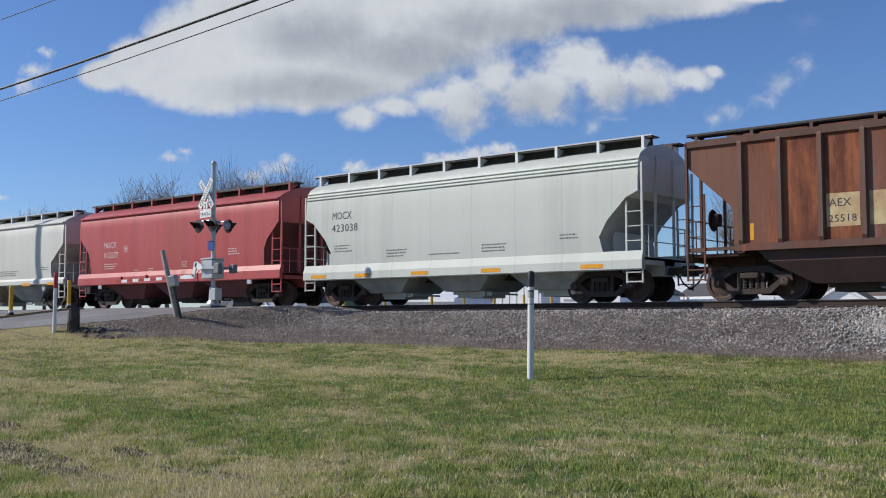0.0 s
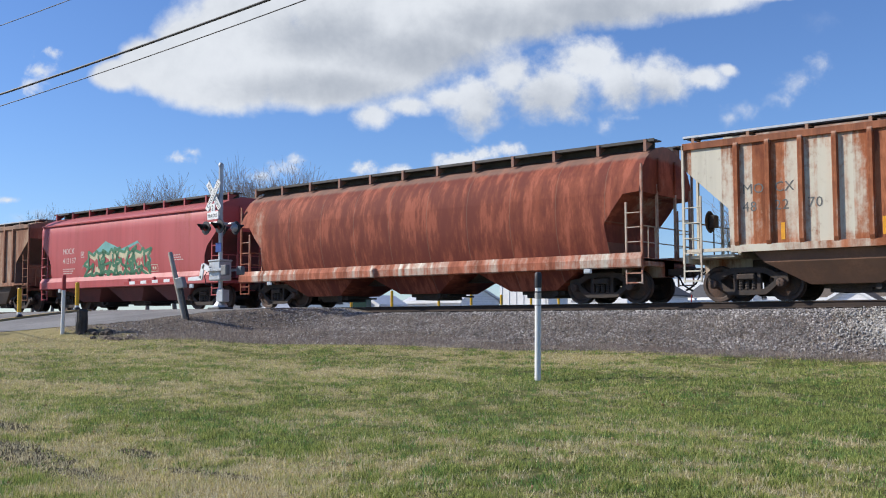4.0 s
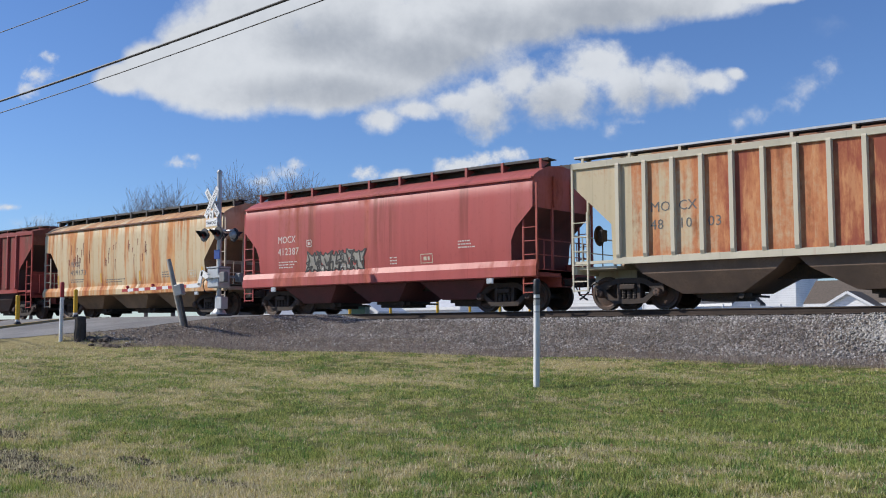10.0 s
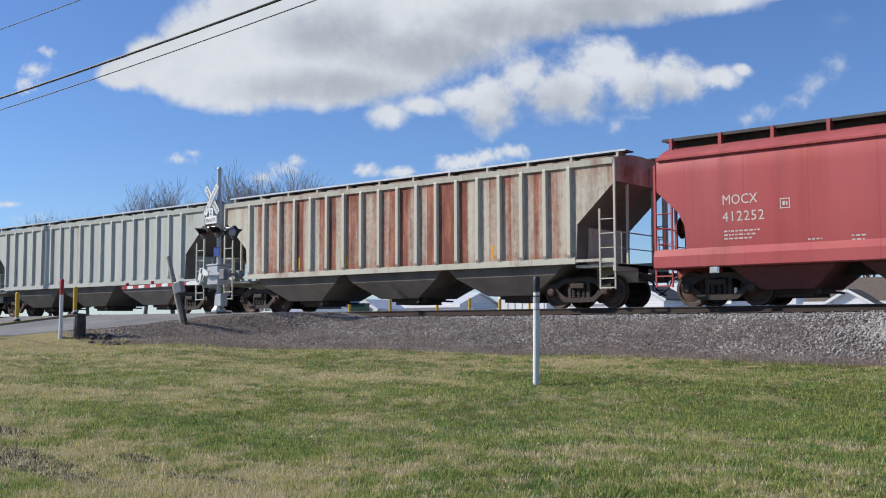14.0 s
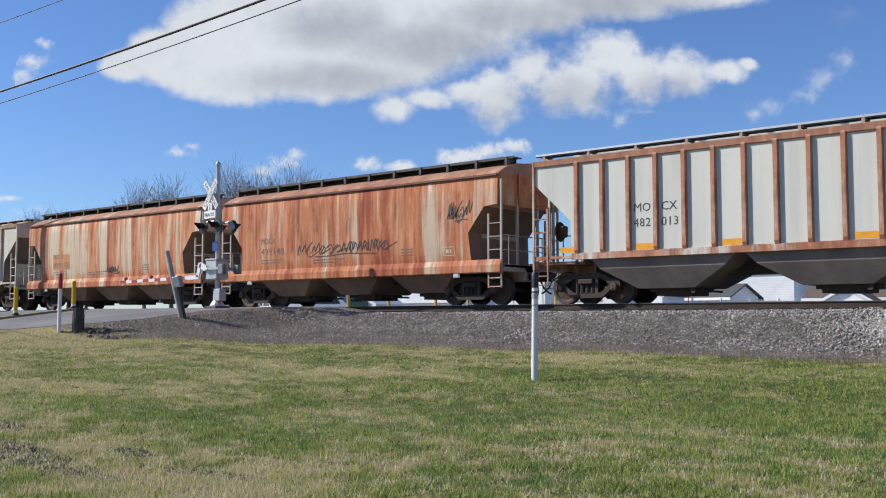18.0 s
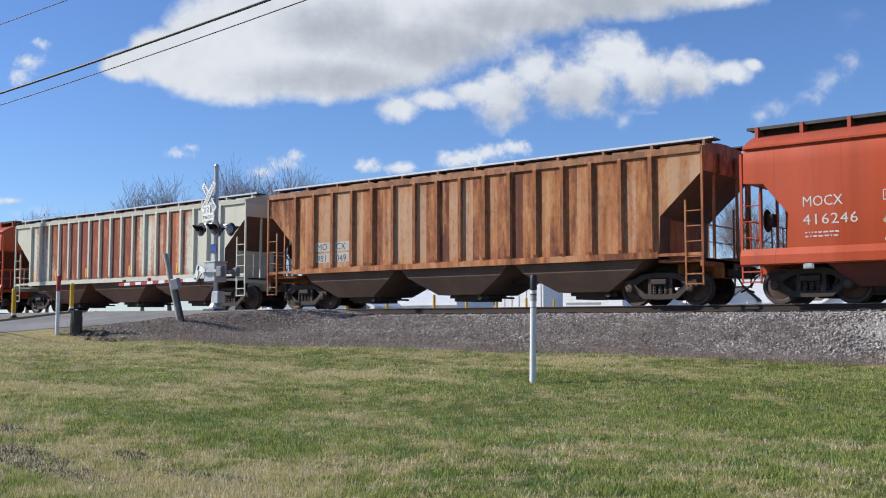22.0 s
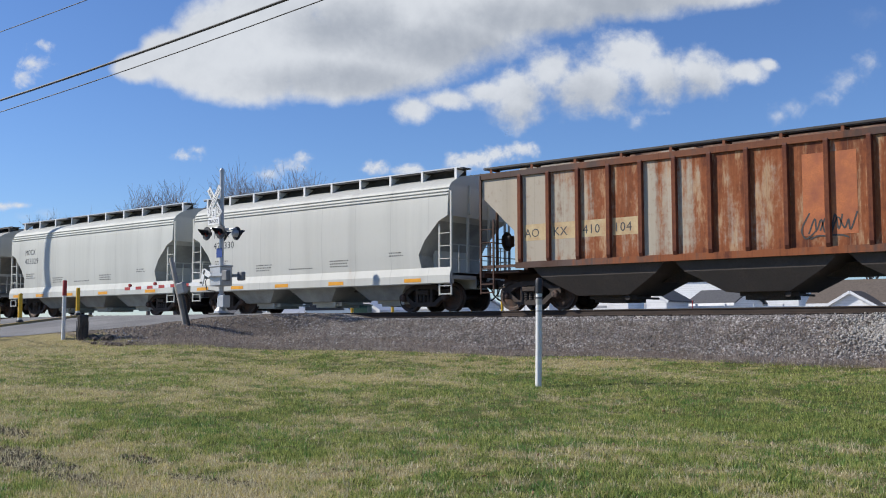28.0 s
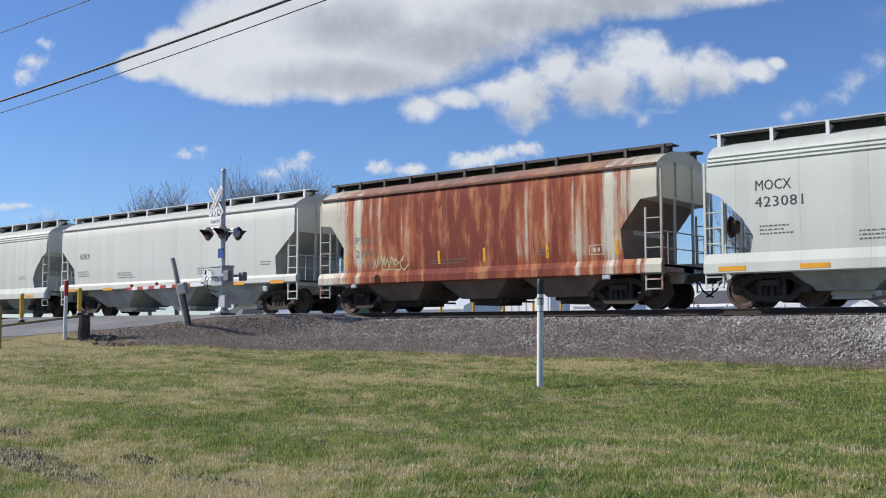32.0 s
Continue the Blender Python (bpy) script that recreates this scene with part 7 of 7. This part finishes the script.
    tr = n.new("ShaderNodeBsdfTransparent")
    ms = n.new("ShaderNodeMixShader")
    l.new(alpha, ms.inputs[0])
    l.new(tr.outputs[0], ms.inputs[1])
    l.new(em.outputs[0], ms.inputs[2])
    l.new(ms.outputs[0], n["Material Output"].inputs[0])
    step = 9.0
    x0, x1 = min(s[0] - 2.1 * s[2] for s in spots) - step, max(s[0] + 2.1 * s[2] for s in spots) + 2 * step
    y0, y1 = min(s[1] - 2.1 * s[3] for s in spots) - step, max(s[1] + 2.1 * s[3] for s in spots) + 2 * step
    near = lambda x, y: min(math.hypot((x - s[0]) / s[2], (y - s[1]) / s[3]) for s in spots)
    bm = bmesh.new()
    made = {}

    def vert(i, j):
        if (i, j) not in made:
            x, y = x0 + i * step, y0 + j * step
            made[i, j] = bm.verts.new(((x - mx) * k, (y - my) * k, 40 * max(0, 1 - near(x, y)) * far / 3000))
        return made[i, j]

    for i in range(int((x1 - x0) / step)):
        for j in range(int((y1 - y0) / step)):
            if near(x0 + (i + 0.5) * step, y0 + (j + 0.5) * step) < 2.2:
                bm.faces.new((vert(i, j), vert(i + 1, j), vert(i + 1, j + 1), vert(i, j + 1)))
    ob = tagged(new("cloud", finish(bm, "cloud", m)), "white cumulus cloud with a grey base drifting over blue sky", "cloud", "clouds")
    rows = []
    for t, f in ((0, 0.0), (16, 0.5), (32, 1.0)):
        x, y = mx + drift[0] * f, my + drift[1] * f
        rows.append((t, base @ Matrix.Translation((x * k, y * k, -far))))
    return ob, rows


def q(px, py, rx, ry):
    return ((px - 780) / 1.8, (435 - py) / 1.8, rx / 1.8, ry / 1.8)


CLOUDS = [
    cloud([q(190, 132, 52, 30), q(250, 112, 62, 48), q(330, 92, 90, 82), q(300, 142, 84, 40), q(380, 160, 122, 48), q(420, 40, 120, 90), q(520, 112, 150, 78), q(560, 156, 130, 40), q(600, 10, 130, 80), q(660, 96, 160, 84), q(760, 52, 160, 84), q(700, -60, 420, 80), q(880, 22, 170, 62), q(1020, 5, 170, 56), q(1180, 0, 160, 34), q(1300, -6, 100, 16)],
          (26, 18), 3300, 1, 0.46, 0.34, 0.95, 1.0, [q(545, 160, 150, 30), q(560, 70, 90, 40), q(740, 100, 150, 40), q(900, 55, 170, 34), q(1060, 25, 160, 30)]),
    cloud([q(640, 204, 46, 26), q(700, 190, 66, 20), q(770, 180, 60, 26), q(822, 182, 60, 66), q(880, 135, 58, 46), q(955, 165, 94, 60), q(1020, 112, 76, 54), q(1075, 148, 64, 58), q(1150, 145, 66, 48), q(1220, 142, 52, 24), q(1262, 130, 26, 15)], (52, 15), 3000, 2, 0.78, 0.58, 0.75, 0.98, [q(960, 195, 150, 36), q(820, 225, 60, 28), q(1120, 178, 80, 26)], puffs=1.7, wispy=1.0),
    cloud([q(66, 126, 30, 28), q(48, 150, 24, 17), q(84, 94, 18, 15)], (-12, 17), 3100, 3, 1.3, 1.25, 0.15, 0.9, puffs=2.8, wispy=1.2),
    cloud([q(312, 280, 28, 12), q(328, 269, 17, 9)], (5, 10), 3100, 4, 1.3, 1.2, 0.15, 0.95, puffs=2.8, wispy=1.1),
    cloud([q(488, 300, 34, 20), q(514, 284, 22, 14), q(450, 312, 28, 17)], (8, 10), 3200, 5, 1.3, 1.2, 0.2, 0.85, puffs=2.8, wispy=1.2),
    cloud([q(632, 297, 30, 17), q(686, 301, 30, 11)], (14, 8), 3200, 6, 1.1, 1.2, 0.2, 0.95, puffs=2.8, wispy=1.0),
    cloud([q(795, 286, 62, 20), q(845, 276, 46, 20), q(888, 268, 30, 14)], (16, 8), 3200, 7, 1.1, 1.2, 0.2, 0.95, puffs=2.8, wispy=1.0),
    cloud([q(1420, 118, 40, 24), q(1385, 150, 40, 26), q(1350, 180, 34, 22), q(1290, 195, 38, 20), q(1262, 214, 24, 16)], (62, 10), 3050, 8, 1.7, 1.2, 0.3, 0.72, puffs=2.2, wispy=1.3),
    cloud([q(1050, 226, 24, 20), q(1088, 212, 26, 9)], (40, 14), 3060, 9, 1.6, 1.2, 0.2, 0.75, puffs=2.6, wispy=1.3),
    cloud([q(1432, 42, 40, 24)], (60, 14), 3060, 10, 2.2, 1.1, 0.1, 0.24, puffs=2.4, wispy=1.4),
    cloud([q(2, 350, 22, 8), q(-30, 352, 34, 9)], (14, 0), 3300, 11, 1.2, 1.1, 0.1, 0.95, puffs=2.6, wispy=1.1),
    cloud([q(60, 378, 32, 12), q(20, 384, 32, 11)], (6, 8), 3300, 12, 1.9, 1.1, 0.1, 0.38, puffs=2.6, wispy=1.3),
]


# ---- lawn, stones, litter ----
def raw_mesh(name, verts, faces, material):
    me = bpy.data.meshes.new(name)
    me.vertices.add(len(verts))
    me.vertices.foreach_set("co", np.ascontiguousarray(verts, np.float32).ravel())
    me.loops.add(faces.size)
    me.loops.foreach_set("vertex_index", np.ascontiguousarray(faces, np.int32).ravel())
    me.polygons.add(len(faces))
    me.polygons.foreach_set("loop_start", np.arange(0, faces.size, faces.shape[1], dtype=np.int32))
    me.materials.append(material)
    me.update(calc_edges=True)
    return me


def blade_material(name, greens, straws, dry):
    m, n, l, b = nodes(name)
    geo = n.new("ShaderNodeNewGeometry")
    rnd_ = geo.outputs["Random Per Island"]
    v = math_n(n, l, "ADD", told(n, "dry"), math_n(n, l, "MULTIPLY", math_n(n, l, "SUBTRACT", rnd_, 0.5), 0.45))
    fac = ramp(n, l, v, dry - 0.14, dry + 0.14)
    hue = math_n(n, l, "FRACT", math_n(n, l, "MULTIPLY", rnd_, 37.0))
    col = mix(n, l, fac, mix(n, l, hue, greens[0], greens[1]), mix(n, l, hue, straws[0], straws[1]))
    l.new(col, b.inputs["Base Color"])
    b.inputs["Roughness"].default_value = 0.6
    b.inputs["Specular IOR Level"].default_value = 0.25
    tl = n.new("ShaderNodeBsdfTranslucent")
    l.new(col, tl.inputs[0])
    ms = n.new("ShaderNodeMixShader")
    ms.inputs[0].default_value = 0.35
    l.new(b.outputs[0], ms.inputs[1])
    l.new(tl.outputs[0], ms.inputs[2])
    l.new(ms.outputs[0], n["Material Output"].inputs[0])
    return m


rng = np.random.default_rng(5)


def lawn_points(count, near, far, side):
    """Points on the lawn, thinning out with the distance from the eye."""
    z = near * (far / near) ** rng.random(count)
    x = (rng.random(count) * 2 - 1) * side * z
    a = radians(AHEAD)
    wx = EYE.x + z * math.cos(a) + x * math.sin(a)
    wy = EYE.y + z * math.sin(a) - x * math.cos(a)
    return wx, wy, z


def blades(wx, wy, dist, tall, wide, lean, lift=0.0):
    n = len(wx)
    wz = height(wx, wy) + lift
    ang = rng.random(n) * 2 * np.pi
    h = tall * (0.5 + rng.random(n))
    w = wide * (0.6 + 0.8 * rng.random(n)) * np.maximum(1.0, dist / 14)
    tilt = lean * rng.random(n) ** 0.7
    ta = rng.random(n) * 2 * np.pi
    tip = np.stack([wx + np.cos(ta) * tilt * h, wy + np.sin(ta) * tilt * h, wz + h * np.sqrt(np.maximum(0.05, 1 - tilt ** 2))], -1)
    sx, sy = np.cos(ang) * w / 2, np.sin(ang) * w / 2
    a = np.stack([wx - sx, wy - sy, wz - 0.004], -1)
    b = np.stack([wx + sx, wy + sy, wz - 0.004], -1)
    v = np.stack([a, b, tip], 1).reshape(-1, 3)
    return v, np.arange(3 * n).reshape(-1, 3)


def on_lawn(wx, wy):
    bank = -np.interp(wx, (-30, -26, -20, -12, -6, 5), (9.9, 9.5, 8.2, 6.0, 5.2, 5.0)) - 0.5 * np.sin(wx * 1.3) * np.sin(wx * 0.37 + 1) - 0.5 * rng.random(len(wx)) ** 2
    dirt = ((wx + 25.6) / 2.6) ** 2 + ((wy + 7.4) / 1.5) ** 2
    return (wy < bank) & (dirt > 0.8 + 0.5 * rng.random(len(wx))) & (wx > road_side(-wy) + 0.1 + 0.5 * rng.random(len(wx)) ** 2)


def stones(wx, wy, size, lift, flat=0.7):
    n = len(wx)
    wz = height(wx, wy) + lift
    unit = np.array([[1, 0, 0], [-1, 0, 0], [0, 1, 0], [0, -1, 0], [0, 0, 1], [0, 0, -1]], float)
    faces = np.array([[0, 2, 4], [2, 1, 4], [1, 3, 4], [3, 0, 4], [2, 0, 5], [1, 2, 5], [3, 1, 5], [0, 3, 5]])
    r = size * (0.55 + 0.9 * rng.random(n))
    jit = 1 + 0.45 * (rng.random((n, 6, 3)) - 0.5)
    p = unit[None] * jit + 0.35 * (rng.random((n, 6, 3)) - 0.5)
    a = rng.random(n) * 2 * np.pi
    b = rng.normal(0, 0.7, n)
    ca, sa, cb, sb = np.cos(a), np.sin(a), np.cos(b), np.sin(b)
    x, y, z = p[..., 0], p[..., 1] * 0.85, p[..., 2] * flat
    y, z = y * cb[:, None] - z * sb[:, None], y * sb[:, None] + z * cb[:, None]
    x, y = x * ca[:, None] - y * sa[:, None], x * sa[:, None] + y * ca[:, None]
    v = np.stack([x * r[:, None] + wx[:, None], y * r[:, None] + wy[:, None], z * r[:, None] + wz[:, None]], -1).reshape(-1, 3)
    f = (np.arange(n)[:, None, None] * 6 + faces[None]).reshape(-1, 3)
    return v, f


def stone_material(name, a, b, c):
    m, n, l, bs = nodes(name)
    geo = n.new("ShaderNodeNewGeometry")
    r = geo.outputs["Random Per Island"]
    big = noise_at(n, l, geo.outputs["Position"], 0.8, 4)
    col = mix(n, l, r, a, b)
    pick = math_n(n, l, "FRACT", math_n(n, l, "MULTIPLY", r, 19.0))
    col = mix(n, l, ramp(n, l, pick, 0.72, 0.8), col, c)
    col = mix(n, l, math_n(n, l, "MULTIPLY", ramp(n, l, big, 0.4, 0.7), 0.5), col, tuple(x * 0.55 for x in a))
    l.new(col, bs.inputs["Base Color"])
    bs.inputs["Roughness"].default_value = 0.9
    return m


def sow(name, x, y, dist, tall, wide, lean, material, label, category, lift=0.0):
    """One sheet of blades of which each knows how dry its place is."""
    v, f = blades(x, y, dist, tall, wide, lean, lift)
    me = raw_mesh(name, v, f, material)
    give(me, "dry", np.repeat(dryness(x, y), 3))
    return tagged(new(name, me), label, category, kind="stuff")


wx, wy, dd = lawn_points(640000, 7.6, 30.0, 0.50)
clump = 0.45 * lattice(wx, wy, 0.12, 1) + 0.35 * lattice(wx, wy, 0.33, 2) + 0.2 * lattice(wx, wy, 1.2, 3)
keep = on_lawn(wx, wy) & (rng.random(len(wx)) > 1.25 * soil_share(wx, wy)) & (rng.random(len(wx)) < np.clip((clump - 0.36) * 5.0, 0.04, 1.0))
wx, wy, dd, clump = wx[keep], wy[keep], dd[keep], clump[keep]
lush = np.clip(1.25 - dryness(wx, wy), 0.35, 1.1)
TURF = blade_material("lawn_blades", ((0.07, 0.105, 0.018), (0.54, 0.59, 0.18)), ((0.86, 0.75, 0.39), (0.41, 0.345, 0.145)), 0.585)
sow("lawn_grass", wx, wy, dd, (0.006 + 0.07 * clump) * lush, 0.0105, 0.9, TURF, "short spring lawn, green mixed with dry straw", "grass")
# dead thatch lying between the blades
hx, hy, hd = lawn_points(150000, 7.6, 30.0, 0.50)
ok = on_lawn(hx, hy) & (rng.random(len(hx)) < np.clip((dryness(hx, hy) - 0.40) * 3.2, 0.04, 1))
THATCH = blade_material("dead_thatch", ((0.45, 0.40, 0.23), (0.66, 0.60, 0.38)), ((0.80, 0.72, 0.48), (0.30, 0.25, 0.14)), 0.52)
sow("straw_thatch", hx[ok], hy[ok], hd[ok], 0.045, 0.009, 0.95, THATCH, "dead straw lying flat in the lawn", "grass", 0.012)
# crumbs of bare soil
kx, ky = -9.0 + rng.normal(0, 2.2, 30000), -20.6 + rng.normal(0, 0.7, 30000)
bare = soil_share(kx, ky) > 0.3
v, f = stones(kx[bare], ky[bare], 0.013, 0.004, 0.5)
tagged(new("soil_crumbs", raw_mesh("soil_crumbs", v, f, stone_material("dark_soil_crumbs", (0.06, 0.05, 0.03), (0.15, 0.125, 0.07), (0.36, 0.31, 0.19)))), "crumbled dark bare soil in the lawn", "soil", kind="stuff")
# taller tufts
cx_, cy_, cd_ = lawn_points(3000, 8.0, 26.0, 0.5)
ok = on_lawn(cx_, cy_) & (dryness(cx_, cy_) < 0.52)
cx_, cy_, cd_ = cx_[ok], cy_[ok], cd_[ok]
rep = 20
tx = np.repeat(cx_, rep) + rng.normal(0, 0.06, len(cx_) * rep)
ty = np.repeat(cy_, rep) + rng.normal(0, 0.06, len(cx_) * rep)
TUFT = blade_material("tuft_blades", ((0.06, 0.15, 0.03), (0.28, 0.42, 0.12)), ((0.60, 0.53, 0.34), (0.42, 0.36, 0.2)), 0.72)
sow("grass_tufts", tx, ty, np.repeat(cd_, rep), 0.055, 0.009, 0.8, TUFT, "taller bright green tufts in the lawn", "grass")


n = 120000
bx = -29.4 + rng.random(n) * 40
toe_ = np.interp(bx, (-30, -26, -20, -12, -6, 5), (9.7, 9.2, 7.9, 5.9, 5.1, 5.0))
by = -(1.35 + (toe_ - 1.35) * rng.random(n) ** 0.9)
keep = ((by > -4.4 + 0.5 * np.sin(bx * 0.9)) | (rng.random(n) < np.interp(bx, (-24, -14), (0.2, 0.42)))) & (bx > road_side(-by) + 0.3)
v, f = stones(bx[keep], by[keep], 0.034, 0.008, 0.5)
tagged(new("ballast_stones", raw_mesh("ballast_stones", v, f, stone_material("grey_ballast", (0.11, 0.097, 0.09), (0.345, 0.318, 0.30), (0.52, 0.49, 0.465)))), "grey crushed-stone ballast on the railway bank", "ballast", kind="stuff")
n = 5200
bx, by = -5.9 + rng.normal(0, 0.85, n), -2.9 + rng.normal(0, 0.55, n)
v, f = stones(bx, by, 0.035, 0.05)
tagged(new("fresh_gravel", raw_mesh("fresh_gravel", v, f, stone_material("pale_gravel_stones", (0.26, 0.245, 0.22), (0.42, 0.40, 0.365), (0.5, 0.48, 0.45)))), "heap of pale fresh gravel on the bank", "gravel", kind="stuff")
n = 9000
bx, by = -90 + rng.random(n) * 50, (rng.random(n) * 2 - 1) * 2.6
v, f = stones(bx, by, 0.05, 0.01)
tagged(new("far_ballast", raw_mesh("far_ballast", v, f, bpy.data.materials["grey_ballast"])), "grey ballast beyond the crossing", "ballast", kind="stuff")
# dead stalks and litter along the foot of the bank
n = 75000
sx_ = -29.0 + rng.random(n) * 36
sy_ = -(2.4 + (np.interp(sx_, (-30, -26, -20, -12, -6, 5), (9.9, 9.5, 8.2, 6.0, 5.4, 5.2)) - 2.0) * rng.random(n))
ok = sx_ > road_side(-sy_) + 0.1 + 0.5 * rng.random(n)
sx_, sy_ = sx_[ok], sy_[ok]
STALK = blade_material("dead_stalks", ((0.15, 0.12, 0.105), (0.30, 0.25, 0.215)), ((0.52, 0.46, 0.39), (0.22, 0.165, 0.135)), 0.5)
sow("dead_stalks", sx_, sy_, np.full(len(sx_), 24.0), 0.08, 0.007, 0.99, STALK, "flattened dead stalks along the foot of the bank", "dry weeds", 0.03)
n = 5000
sx_, sy_ = -24.6 + rng.normal(0, 1.7, n), -7.8 + rng.normal(0, 0.8, n)
ok = sx_ > road_side(-sy_) + 0.1
sx_, sy_ = sx_[ok], sy_[ok]
sow("mound_litter", sx_, sy_, np.full(len(sx_), 28.0), 0.06, 0.01, 0.98, STALK, "brown leaf and stalk litter on a low earth mound", "dry weeds")
n = 420
lx, ly, ld = lawn_points(n, 8.0, 26.0, 0.48)
v, f = stones(lx, ly, 0.022, 0.012, 0.25)
tagged(new("dry_leaves", raw_mesh("dry_leaves", v, f, stone_material("dry_leaf", (0.20, 0.11, 0.05), (0.34, 0.22, 0.12), (0.4, 0.3, 0.2)))), "scattered dry brown leaves on the lawn", "leaves", kind="stuff")


def motions():
    for ob, rows in CLOUDS:
        walk(ob, rows)
    for car, wheels, start in TRAIN:
        walk(car, [(t, pose(start + rolled(t), 0, 0)) for t in range(0, 33, 2)])
        # the wheels are turned while their car is near the crossing
        near = [f for f in range(961) if -60 < start + rolled(f / 30) < 25]
        if not near:
            continue
        a, b = near[0], near[-1]
        steps = [0] * (a > 0) + list(range(a, b + 1)) + [960] * (b < 960)
        for w in wheels:
            rows = []
            for f in steps:
                turn = rolled(min(max(f, a), b) / 30) - rolled(a / 30)
                rows.append((f / 30, pose(w.location.x, 0, 0.46, 0, math.degrees(turn / 0.46) % 360, 0)))
            walk(w, rows)


motions()
